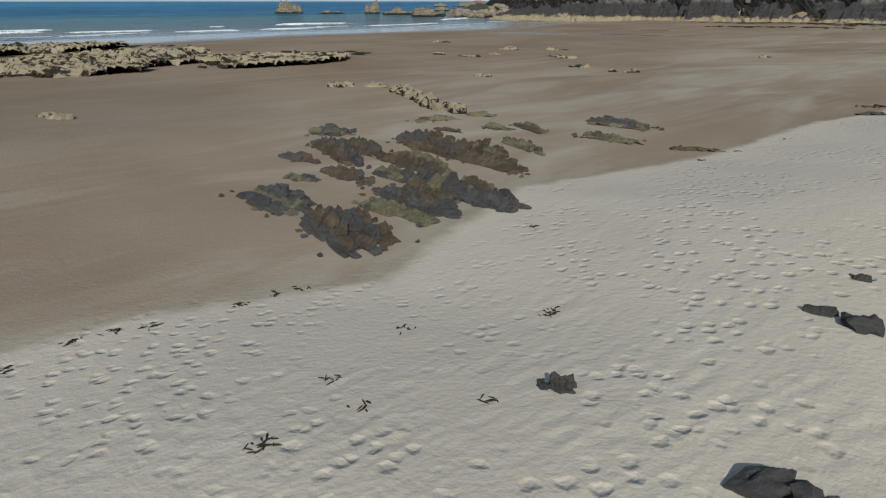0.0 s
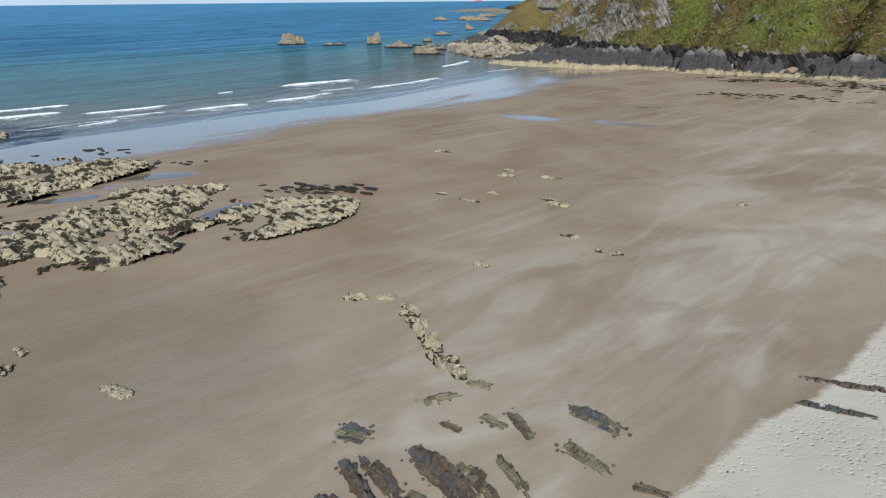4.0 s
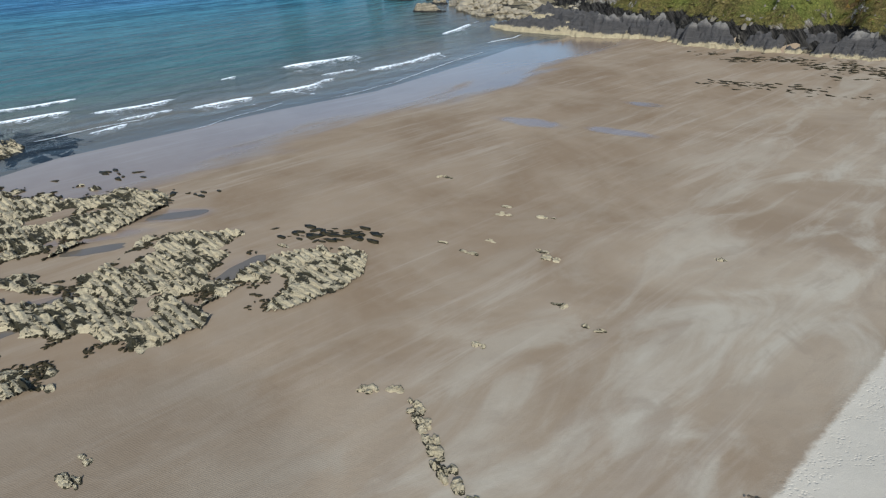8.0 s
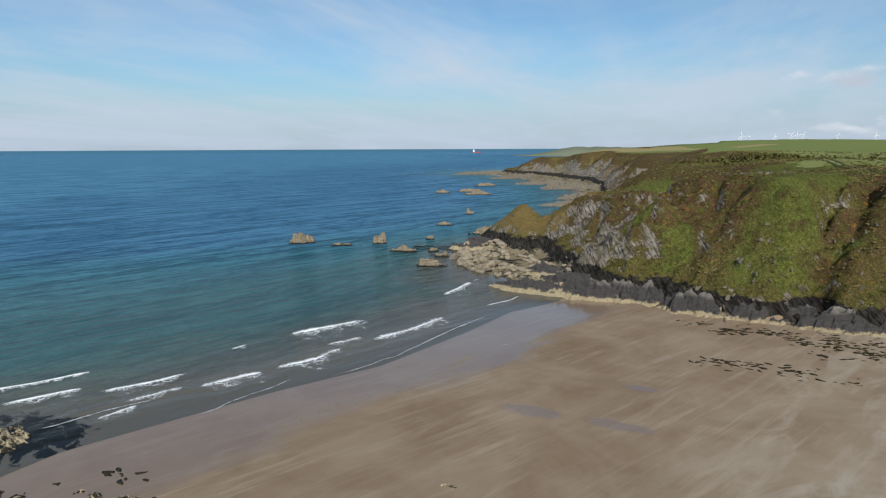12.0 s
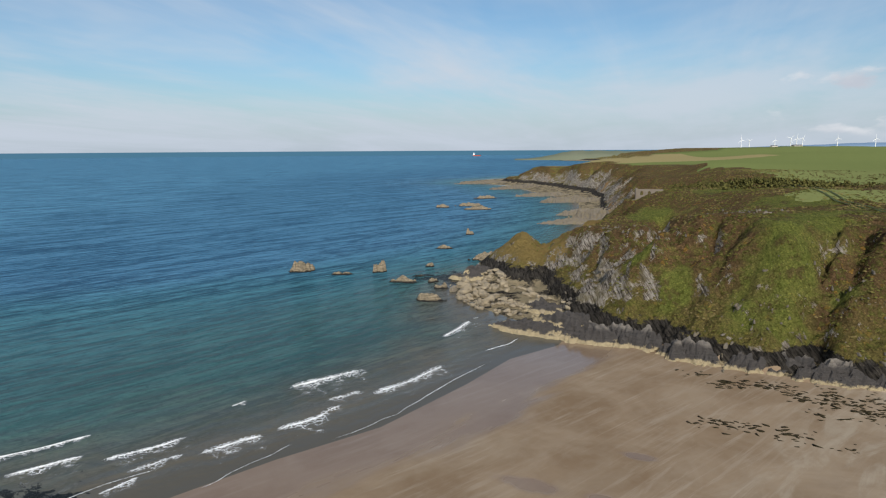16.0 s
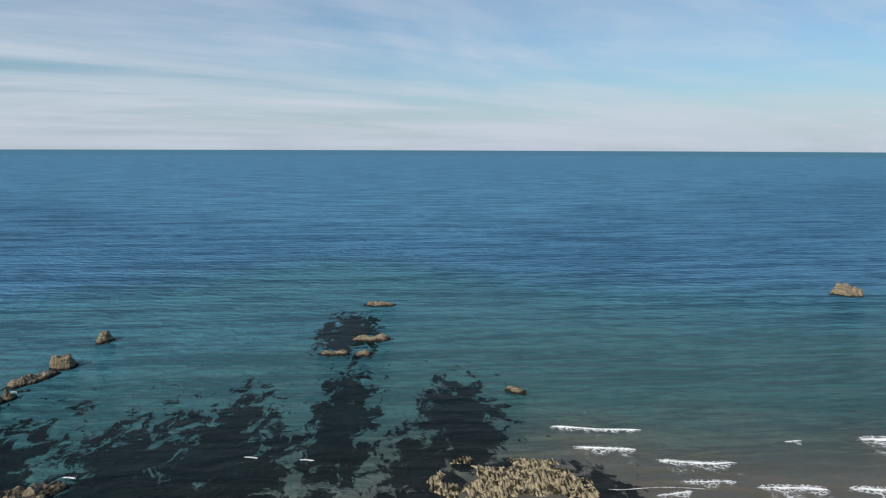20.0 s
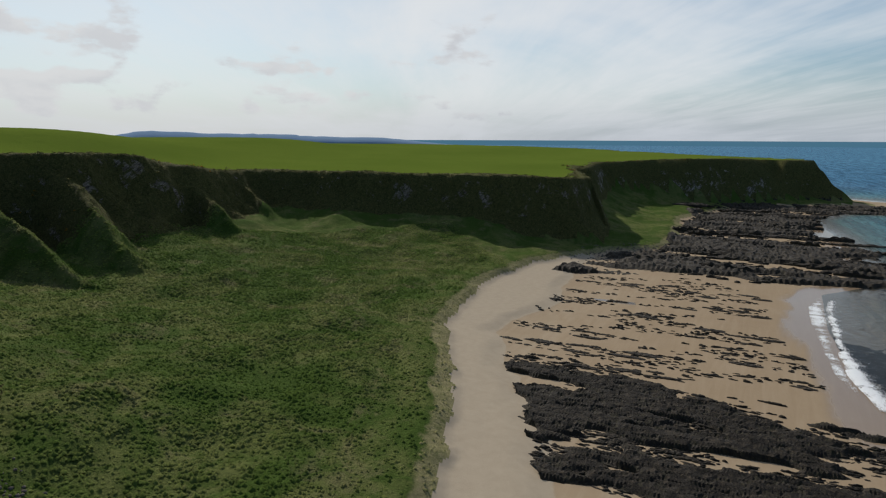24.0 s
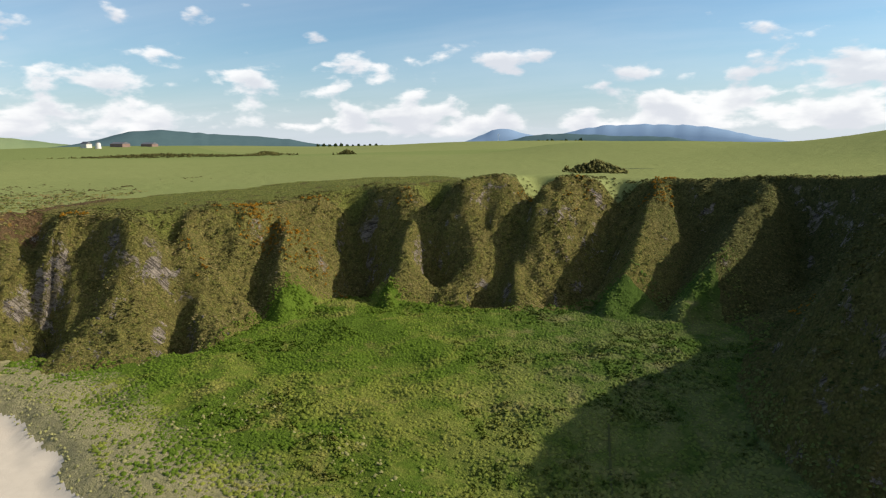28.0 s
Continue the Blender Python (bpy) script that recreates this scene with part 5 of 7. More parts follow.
def reef(name, poly, step, high, label, meshes=SLAB_PALE, seed=1, gap=0.42, long=1.7, thick=0.34):
    rng = random.Random(seed)
    p = np.array(poly, float)
    (ax, ay), (bx, by) = p.min(0), p.max(0)
    c, s = math.cos(STRIKE), math.sin(STRIKE)
    spots = []
    half = max(bx - ax, by - ay)
    mx, my = (ax + bx) / 2, (ay + by) / 2
    for i in np.arange(-half, half, step):
        for j in np.arange(-half, half, long * 0.78):
            u, w = j + rng.uniform(-0.7, 0.7), i + rng.uniform(-0.15, 0.15)
            spots.append((mx + u * c - w * s, my + u * s + w * c))
    a = np.array(spots)
    d = signed_distance(poly, a[:, 0], a[:, 1])
    au, aw = a[:, 0] * c + a[:, 1] * s, -a[:, 0] * s + a[:, 1] * c
    keep = (d > -0.2) & (fbm(au / 5.0, aw / 5.0, 3, seed) + 0.05 * np.clip(d, -4, 2) > gap + 0.03) & (np.array([rng.random() for _ in spots]) < 0.6)
    a, d = a[keep], d[keep]
    zs = heights(a)
    top = thing(name, (mx, my, float(heights([(mx, my)])[0])), label, "reef", "pale bedded reefs")
    for me in bed_mesh(poly, 0.19, high * 0.75, gap, seed, meshes[0].materials[0], top.location, 5.0, 0.62, rib=0.34):
        part("rock_bed", me, top, Matrix.Identity(4))
    for (x, y), z, dd in zip(a, zs, d):
        rise = high * (0.5 + 0.5 * min(dd / 3.0, 1)) * rng.uniform(0.6, 1.15)
        m = Matrix.LocRotScale((x - mx, y - my, z - top.location.z - 0.05), Euler((rng.uniform(-0.3, 0.1), rng.uniform(-0.08, 0.08), STRIKE + rng.gauss(0, 0.07))), (long * rng.uniform(0.7, 1.25), thick * rng.uniform(0.8, 1.5), rise))
        part("slab", rng.choice(meshes), top, m)


REEF = "pale barnacled bedded reef draped with dark seaweed"
REEF_PLANS = (
    [(-58, 74), (-44, 74), (-31, 69), (-34, 63), (-38, 56), (-43, 54), (-56, 60)],
    [(-40, 51), (-31, 51), (-29, 59.5), (-21, 59.5), (-19, 56), (-18.5, 50), (-20.5, 47), (-30, 48)],
    [(-46, 47), (-34, 46.5), (-23, 46.5), (-19.5, 44), (-24.5, 39.5), (-29, 36.5), (-33, 33.5), (-46, 30)],
    [(-17.6, 51.5), (-15.2, 54.5), (-10.5, 56), (-8.2, 54.5), (-7.9, 52), (-9.2, 49.6), (-13.2, 46.4), (-16.6, 46.6)],
    [(-84, 84), (-72, 94), (-58, 90), (-60, 80), (-68, 72), (-82, 72)],
)
REEF_BEDS = ((3, 0.42), (5, 0.42), (8, 0.37), (12, 0.41), (15, 0.49))     # seed and share of gaps
for poly, (seed, gap), step, high, long in zip(REEF_PLANS, REEF_BEDS, (0.95, 0.85, 0.85, 0.75, 1.1), (0.72, 0.68, 0.64, 0.58, 1.0), (2.0, 1.7, 1.7, 1.4, 2.4)):
    reef("tidal_reef", poly, step, high, REEF, seed=seed, gap=gap, long=long)

# ---------------------------------------------------------------- dark ledges of the back shore
PLATFORM = [(-64, -56), (-70, -86), (-78, -100), (-92, -138), (-104, -126), (-118, -92), (-132, -68), (-140, -40), (-142, -14), (-128, 14), (-108, 30), (-92, 24), (-84, 0), (-72, -24)]
FLATS = [(-92, -136), (-106, -158), (-136, -182), (-165, -205), (-205, -176), (-200, -152), (-166, -116), (-140, -80), (-118, -92)]
SOUTH = [(-150, -214), (-172, -206), (-214, -172), (-262, -146), (-282, -148), (-300, -176), (-340, -206), (-350, -250), (-420, -300), (-470, -316), (-560, -258), (-590, -262), (-560, -330), (-500, -356), (-420, -376), (-380, -384), (-340, -330), (-290, -292), (-236, -240), (-200, -236)]


def ledge_spots(poly, n, seed, gap):
    rng = np.random.default_rng(seed)
    p = np.array(poly, float)
    a = rng.uniform(p.min(0), p.max(0), (n * 8, 2))
    d = signed_distance(poly, a[:, 0], a[:, 1])
    c, s = math.cos(-STRIKE), math.sin(-STRIKE)
    u, w = a[:, 0] * c - a[:, 1] * s, a[:, 0] * s + a[:, 1] * c
    a = a[(d > 0) & (fbm(u / 26.0, w / 5.0, 3, seed) > gap + 0.16 * smooth(a[:, 0], -118, -72) * (a[:, 1] > -150))]
    return a[:n]


shelf_top = thing("rock_platform", (-100, -50, 0.0), "dark weed-covered platform of upturned beds", "rock platform")
for me in bed_mesh(PLATFORM, 0.40, 0.8, 0.505, 4, ROCK_WEED, shelf_top.location, 6.0, 1.7, 2.4, 0.06, 0.7, 0.45, 7.0):
    part("rock_bed", me, shelf_top, Matrix.Identity(4))
south_top = thing("rock_platform", (-300, -230, 0.0), "dark weed-covered platform of upturned beds", "rock platform")
for me in bed_mesh(SOUTH, 1.4, 2.2, 0.55, 9, ROCK_WEED, south_top.location, 13.0, 6.0, 3.5, jag=0.45, beds_wide=18.0):
    part("rock_bed", me, south_top, Matrix.Identity(4))
big_a, big_b, big_c = ledge_spots(PLATFORM, 150, 4, 0.44), ledge_spots(FLATS, 78, 6, 0.50), ledge_spots(SOUTH, 80, 9, 0.40)
for group, spots, ls, hs in (("weedy tidal ledges", big_a, (3, 8), (0.4, 0.9)), ("ledges on the flat sand", big_b, (3, 8), (0.3, 0.6)), ("southern skerries", big_c, (10, 26), (1.6, 4.2))):
    for (x, y), z in zip(spots, heights(spots)):
        l = R.uniform(*ls)
        ob = new("rock_ledge", R.choice(LEDGE_MESH))
        ob.matrix_basis = Matrix.LocRotScale((x, y, max(z, -0.25)), Euler((0, R.uniform(-0.02, 0.02), STRIKE + R.gauss(-0.06, 0.10))), (l, l * R.uniform(0.16, 0.34), R.uniform(*hs)))
        tagged(ob, "dark weed-covered ledge of bedded rock on the shore", "rock", group)
small = np.concatenate([ledge_spots(PLATFORM, 5200, 4, 0.37), ledge_spots(FLATS, 1100, 6, 0.48), ledge_spots(SOUTH, 1500, 9, 0.36)])
rs = np.random.default_rng(5)
grow = np.where(small[:, 0] < -205, 2.6, 1.0)
size = np.stack([rs.uniform(0.6, 2.3, len(small)), rs.uniform(0.35, 1.0, len(small)), rs.uniform(0.2, 0.75, len(small))], -1) * grow[:, None]
zz = np.maximum(heights(small), -0.3)
joined("shore_rubble", [loft(R, 4, 5, 0.7, 0.5) for _ in range(8)], np.column_stack([small, zz]), size, STRIKE + rs.normal(-0.06, 0.16, len(small)), ROCK_WEED, "broken dark weedy rock on the shore", "rocks")


# ---------------------------------------------------------------- rocks standing in the sea
def skerry_rock():
    """Tan rock, black and wet up to the tide line."""
    m, q = material("skerry_rock")
    p = place(q)
    beds = q.noise(q.n("ShaderNodeMapping", {"Vector": p, "Rotation": (radians(50), 0, radians(45)), "Scale": (0.3, 0.3, 2.6)}).outputs[0], 1.2, 6, 0.72, 0.4)
    col = q.mix(q.step(beds, 0.3, 0.7), rgb(0.085, 0.068, 0.044), rgb(0.36, 0.295, 0.20))
    col = q.mix(q.math("MULTIPLY", q.step(q.noise(p, 1.1, 6, 0.7), 0.48, 0.62), 0.6), col, rgb(0.085, 0.075, 0.055))
    z = q.math("ADD", q.n("ShaderNodeSeparateXYZ", {0: p}).outputs[2], q.math("MULTIPLY", q.math("SUBTRACT", q.noise(p, 0.7, 6, 0.7), 0.5), 1.6))
    col = q.mix(q.step(z, 0.35, 0.85), rgb(0.010, 0.009, 0.008), col)
    finish(q, col, 0.8, q.math("ADD", q.noise(p, 2.5, 8, 0.72), beds), 1.0, 0.35, 0.3)
    return m


SKERRY = skerry_rock()


def islet(x, y, long, wide, high, ang, n, mat, label, group, base=0.0, name="sea_rock"):
    top = thing(name, (x, y, base), label, "rock", group)
    rng = random.Random(int(abs(x * 13 + y * 7)))
    # a broken ridge with upturned beds and a ragged waterline, and a few loose blocks beside it
    nu, nw = int(min(64, 14 + long * 1.6)), int(min(30, 12 + wide * 1.6))
    u, w = np.meshgrid(np.linspace(-0.62, 0.62, nu), np.linspace(-0.62, 0.62, nw), indexing="ij")
    sx, sy = u * long, w * wide
    seed = rng.randint(0, 9999)
    bend = 0.18 * (fbm(u * 3.0 + seed, 0 * u, 2, seed) - 0.5)
    edge = 1 - np.abs(2 * u) ** 2.6 - np.abs(2 * (w - bend)) ** 2.0 + 1.9 * (fbm(sx / 2.6 + seed, sy / 1.7, 4, seed) - 0.5)
    peak = 0.2 + 1.15 * fbm(u * n * 1.1 + seed, w * 1.6, 4, seed + 2)
    beds = (sx * 0.10 + sy) / 1.1 + 1.5 * fbm(sx / 3, sy / 3, 2, seed + 4)
    crack = beds - np.floor(beds)
    h = 0.9 * high * np.clip(edge, -0.5, 1) * peak * 1.2 + high * 0.22 * (crack - 0.5) + 0.5 * high * (ridged(sx / 1.9 + seed, sy / 1.5, 3, seed + 6) - 0.6)
    h = np.where(edge > -0.12, h, -0.6)
    c, s = math.cos(ang), math.sin(ang)
    co = np.stack([sx * c - sy * s, sx * s + sy * c, np.maximum(h, -0.6)], -1).reshape(-1, 3)
    idx = np.arange(nu * nw).reshape(nu, nw)
    quads = np.stack([idx[:-1, :-1], idx[1:, :-1], idx[1:, 1:], idx[:-1, 1:]], -1).reshape(-1, 4)
    part("rock_mass", mesh_of("rock_mass", co.tolist(), quads.tolist(), mat), top, Matrix.Identity(4))
    for i in range(2 + n // 2):
        a, r = rng.uniform(0, 6.3), rng.uniform(0.42, 0.62)
        b = rng.uniform(0.10, 0.28) * wide
        bu, bw = math.cos(a) * r * long, math.sin(a) * r * wide
        v, f = boulder(rng, 2, 0.9, 0.8, 7)
        part("loose_block", mesh_of("loose_block", v, f, mat), top, Matrix.LocRotScale((bu * c - bw * s, bu * s + bw * c, 0.08), Euler((0, 0, rng.uniform(0, 6))), (b * 1.4, b, b * 0.8)))
    return top


TANL, TG = "tan sea rock with a dark wet foot standing in the water", "skerries of the near bay"
for row in ((-62, 280, 10, 6, 4.6, 0.3, 4), (-43, 272, 9, 3, 1.2, 0.1, 4), (-28, 278, 6, 5, 5.4, 0.2, 2), (-16, 256, 11, 4, 2.4, -0.3, 4), (-5, 224, 10, 3.5, 2.4, -0.1, 4), (-4, 256, 5, 4, 2.2, 0.5, 2), (-1, 244, 5, 4, 2.0, 0.2, 2), (1, 342, 9, 4, 2.4, 0, 3),
            (17, 398, 5, 4, 4.0, 0, 2), (24, 596, 22, 9, 3.2, 0, 4), (0, 582, 12, 6, 3, 0, 3), (45, 684, 20, 8, 3, 0.2, 3), (14, 214, 4, 3.5, 2.8, 0.4, 2), (24, 306, 20, 9, 3.4, 0.1, 4), (40, 330, 14, 8, 3.2, 0.2, 3), (30, 560, 24, 7, 2.6, 0.1, 4), (-10, 268, 6, 3, 1.2, 0.2, 3), (-6, 290, 4, 3, 1.3, 0, 2)):
    islet(*row, SKERRY, TANL, TG)
for row in ((-165, 23, 40, 6.5, 3.4, math.atan2(32, -19), 10), (-183, 46, 13, 4, 1.8, math.atan2(12, -5), 4), (-188, 54, 6, 5, 3.2, 1.8, 2), (-203, 69, 6, 4, 2.4, 2.0, 2), (-141, 10, 22, 10, 2.6, math.atan2(17, -6), 7), (-131, 20, 12, 6, 2.0, 1.8, 5), (-123, 24, 20, 9, 2.6, math.atan2(18, -6), 7),
            (-112, 28, 10, 6, 2.2, 1.9, 4), (-146, 0, 7, 3, 1.5, 2.0, 3), (-153, 27, 7, 3, 1.3, 2.0, 3), (-178, 150, 10, 5, 1.2, 0.8, 3), (-149, 121, 11, 4, 1.6, 0.9, 4), (-147, 106, 8, 3.5, 1.2, 0.8, 3), (-141, 111, 5, 4, 1.4, 0.4, 2), (-96, 117, 4.5, 3.5, 1.6, 0.4, 2),
            (-275, -112, 14, 6, 2.0, 2.4, 3), (-336, -162, 30, 8, 3.0, 2.5, 5), (-300, -128, 22, 6, 2.2, 2.4, 4), (-330, -100, 14, 5, 1.4, 2.4, 3), (-390, -120, 22, 6, 1.6, 2.4, 4), (-610, -236, 24, 8, 2.0, 2.4, 3), (-640, -225, 12, 6, 1.6, 2.4, 2)):
    islet(*row, SKERRY if row[1] > -50 else ROCK_WEED, "rugged rock ridge standing in shallow water", "skerries of the open shore")

# boulders and black shelves at the foot of the near headland
shelf = [(2, 250), (6, 222), (16, 200), (28, 192), (40, 200), (40, 222), (26, 250), (22, 272)]
sp = ledge_spots(shelf, 280, 21, 0.30)
for (x, y), z in zip(sp, heights(sp)):
    s = R.uniform(0.8, 2.2) * R.choice((1, 1, 1, 1.7))
    ob = new("boulder", bpy.data.meshes.get("tan_boulder_%d" % (len(bpy.data.objects) % 6)) or mesh_of("tan_boulder_%d" % (len(bpy.data.objects) % 6), *BOULDERS[len(bpy.data.objects) % 6], ROCK_TAN))
    ob.matrix_basis = Matrix.LocRotScale((x, y, max(z, 0.0) + 0.22 * s), Euler((R.uniform(-0.3, 0.3), R.uniform(-0.3, 0.3), R.uniform(0, 6))), (s * 1.3, s, s * 0.9))
    tagged(ob, "pale tan boulder at the foot of the headland", "boulder", "boulders of the headland")


def tide_rock():
    m, q = material("tide_banded_rock")
    p = place(q)
    beds = q.noise(q.n("ShaderNodeMapping", {"Vector": p, "Rotation": (radians(40), 0, radians(40)), "Scale": (0.3, 0.3, 2.4)}).outputs[0], 1.0, 6, 0.72, 0.5)
    z = q.math("ADD", q.n("ShaderNodeSeparateXYZ", {0: p}).outputs[2], q.math("MULTIPLY", q.math("SUBTRACT", q.noise(p, 0.3, 6, 0.7), 0.5), 3.4))
    pale = q.mix(q.noise(p, 1.4, 5, 0.7), rgb(0.26, 0.21, 0.12), rgb(0.47, 0.39, 0.25))
    black = q.mix(beds, rgb(0.02, 0.019, 0.02), rgb(0.10, 0.09, 0.083))
    grey = q.mix(beds, rgb(0.09, 0.08, 0.07), rgb(0.30, 0.27, 0.235))
    col = q.mix(q.step(z, 1.0, 1.5), pale, black)
    col = q.mix(q.step(z, 4.2, 5.8), col, grey)
    finish(q, col, 0.8, q.math("ADD", q.noise(p, 1.5, 8, 0.72), beds), 1.0, 0.5, 0.3)
    return m


ROCK_TIDE = tide_rock()
for x, y, long, wide, high, deg in ((26, 184, 26, 8, 3.4, -30), (40, 176, 24, 9, 5.5, -32), (52, 170, 15, 8, 5.0, -36), (61, 158, 18, 8, 5.6, -34), (76, 150, 24, 8, 5.0, -22), (90, 141, 20, 8, 4.6, -18), (104, 136, 16, 8, 4.4, -14), (38, 192, 22, 12, 4.2, -40), (46, 202, 18, 12, 4.6, -45), (34, 208, 16, 10, 3.6, -30),
                                    (18, 272, 18, 9, 3.4, 10), (10, 262, 14, 8, 2.6, 0), (112, 470, 40, 16, 7, 5), (92, 456, 46, 14, 3, 5), (120, 520, 60, 18, 4, 20), (130, 640, 70, 20, 5, 20), (110, 720, 60, 20, 4, 15), (96, 860, 90, 22, 5, 40), (60, 985, 90, 20, 4, 30)):
    islet(x, y, long, wide, high, radians(deg), 5, ROCK_TIDE if y < 300 else ROCK_GREY, "black rock ledge with a pale barnacled foot", "ledges under the headland", 0.5 if y < 150 else 0.0, "rock_ledge")


# ---------------------------------------------------------------- breakers and foam
def foam(points, width, high, label="white breaking wave running up the beach", strength=1.0, mat=None):
    p = [Vector((x, y, 0)) for x, y in points]
    line = []
    for a, b in zip(p, p[1:]):
        n = max(2, int((b - a).length / 0.8))
        line += [a.lerp(b, i / n) for i in range(n)]
    line.append(p[-1])
    rng = np.random.default_rng(int(abs(points[0][0] * 31 + points[0][1])))
    ph = rng.uniform(0, 100)
    verts, faces, thick = [], [], []
    cols = 9
    for i, c in enumerate(line):
        d = (line[min(i + 1, len(line) - 1)] - line[max(i - 1, 0)]).normalized()
        side = Vector((-d.y, d.x, 0))
        u = i / (len(line) - 1)
        n1 = float(vnoise(np.array([i * 0.22 + ph]), np.array([3.3]))[0])
        n2 = float(vnoise(np.array([i * 0.06 + ph]), np.array([9.3]))[0])
        end = min(1, min(u, 1 - u) * 6)
        w = width * (0.45 + 0.9 * n2) * (0.3 + 0.7 * end)
        for j in range(cols):
            v = j / (cols - 1)
            off = (v - 0.15) * w + (n1 - 0.5) * 1.1
            hump = math.exp(-((v - 0.12) / 0.12) ** 2)
            q = c + side * off
            verts.append((q.x, q.y, 0.06 + high * hump * end * (0.5 + n2) + 0.004 * j))
            n3 = float(vnoise(np.array([i * 0.55 + ph]), np.array([v * 2.0]))[0])
            thick.append(strength * (0.66 * hump + 0.42 * (1 - v) ** 0.7) * (0.55 + 0.75 * n3) * end * (0.75 + 0.5 * n2))
    for i in range(len(line) - 1):
        for j in range(cols - 1):
            a = i * cols + j
            faces.append((a, a + 1, a + cols + 1, a + cols))
    me = mesh_of("breaking_wave", verts, faces, mat or FOAM, False)
    me.attributes.new("thick", "FLOAT", "POINT").data.foreach_set("value", np.array(thick, np.float32))
    tagged(new("breaking_wave", me), label, "wave", "breaking waves")


# crests of the near bay: line, width of the white front, height, width of the lace behind it
for pts, w, h, lace in (([(-72.5, 101.2), (-67.4, 104.9), (-62.4, 108.9)], 1.3, 0.4, 6), ([(-44.3, 130), (-41.5, 133.5)], 0.8, 0.3, 3), ([(-35.3, 139.9), (-26.9, 146.2), (-18.6, 153.8)], 1.1, 0.4, 9), ([(-0.3, 178), (4.2, 186.4), (8.8, 197)], 1.5, 0.4, 6),
                        ([(-54.4, 95.9), (-49.6, 101.5)], 0.8, 0.15, 3), ([(-43.6, 108.6), (-37.6, 113.6), (-33.5, 117.4)], 1.0, 0.2, 5), ([(-32.6, 118), (-25.4, 124.6), (-20.8, 131.7)], 0.9, 0.2, 5), ([(-16.4, 136), (-7.2, 144.8), (0.7, 156.4)], 0.9, 0.15, 5), ([(-25.1, 132.7), (-17.5, 139)], 0.6, 0.12, 6),
                        ([(-80.8, 105.4), (-72.1, 111.4), (-65, 118.3)], 1.0, 0.35, 4), ([(-60, 106), (-53, 111), (-46.7, 116.7)], 0.8, 0.25, 5), ([(-62, 91), (-54, 99), (-47, 105)], 0.5, 0.06, 2), ([(10, 166), (17, 172), (22, 178)], 0.7, 0.06, 2),
                        ([(-40, 96), (-32.4, 106.1), (-26.3, 114)], 0.4, 0.03, 1.5), ([(-24, 111), (-9.7, 125.8), (-3.1, 136.2), (4, 148), (14, 160)], 0.45, 0.03, 1.5), ([(-53, 102.9), (-45.2, 109.3)], 0.5, 0.08, 3)):
    foam(list(reversed(pts)), 1.5 * w, h, strength=1.15)
    if lace > 2:
        foam(list(reversed(pts)), 1.6 * lace, 0.02, "lacy white foam trailing a breaking wave", strength=1.0, mat=LACE)
foam([(-228, -146), (-206, -131), (-189, -117), (-172, -102), (-160, -90), (-146, -74), (-138, -64)], 12, 0.4, strength=0.8)
foam([(-230, -152), (-206, -136), (-188, -121), (-171, -106), (-158, -93), (-145, -78)], 16, 0.05, "thin lace of foam behind the breaker", strength=0.62)
foam([(-222, -156), (-196, -134), (-178, -122), (-160, -103), (-146, -88), (-134, -72)], 1.2, 0.04)
foam([(-136, -62), (-128, -48), (-121, -40)], 7, 0.2)
foam([(-420, -312), (-402, -306), (-386, -296)], 8, 0.3)
for x, y in ((-178, 41), (-189, 56), (-204, 71), (-128, 36), (-112, 60), (-104, 66), (-132, -6), (-64, 80), (10, 200)):
    foam([(x - 1.5, y - 1.2), (x, y), (x + 1.6, y + 0.8)], 1.3, 0.05, "small white wash round a rock")


# ---------------------------------------------------------------- plants
def tuft(rng, n, spread, high, wide):
    """A tuft of pointed blades or fronds leaning out from one root."""
    verts, faces = [], []
    for i in range(n):
        a = rng.uniform(0, 2 * math.pi)
        lean, h = rng.uniform(0.3, 1.0) * spread, high * rng.uniform(0.6, 1.1)
        c, s = math.cos(a), math.sin(a)
        w = wide * rng.uniform(0.7, 1.3)
        mid = Vector((c * lean * 0.45, s * lean * 0.45, h * 0.75))
        tip = Vector((c * lean, s * lean, h * rng.uniform(0.55, 1.0)))
        side = Vector((-s, c, 0)) * w
        k0 = len(verts)
        verts += [Vector((0, 0, -0.05)), mid - side, mid + side, tip]
        faces += [(k0, k0 + 1, k0 + 3, k0 + 2)]
    return verts, faces


def bush(rng, n=10):
    """An uneven crown of small leaf clumps with gaps, one unit across."""
    verts, faces = [], []
    for i in range(n):
        d = Vector((rng.gauss(0, 1), rng.gauss(0, 1), abs(rng.gauss(0, 0.8)))).normalized()
        c = Vector((d.x * 0.40, d.y * 0.40, d.z * 0.42)) * rng.uniform(0.6, 1.1)
        r = rng.uniform(0.18, 0.32)
        e = [Vector((rng.gauss(0, 1), rng.gauss(0, 1), rng.gauss(0, 1))).normalized() * r for _ in range(3)]
        k0 = len(verts)
        verts += [c + e[0], c + e[1], c + e[2], c - (e[0] + e[1]) * 0.7, c + d * r * 1.2]
        faces += [(k0, k0 + 1, k0 + 4), (k0 + 1, k0 + 2, k0 + 4), (k0 + 2, k0 + 3, k0 + 4), (k0 + 3, k0, k0 + 4), (k0, k0 + 3, k0 + 2, k0 + 1)]
    return verts, faces


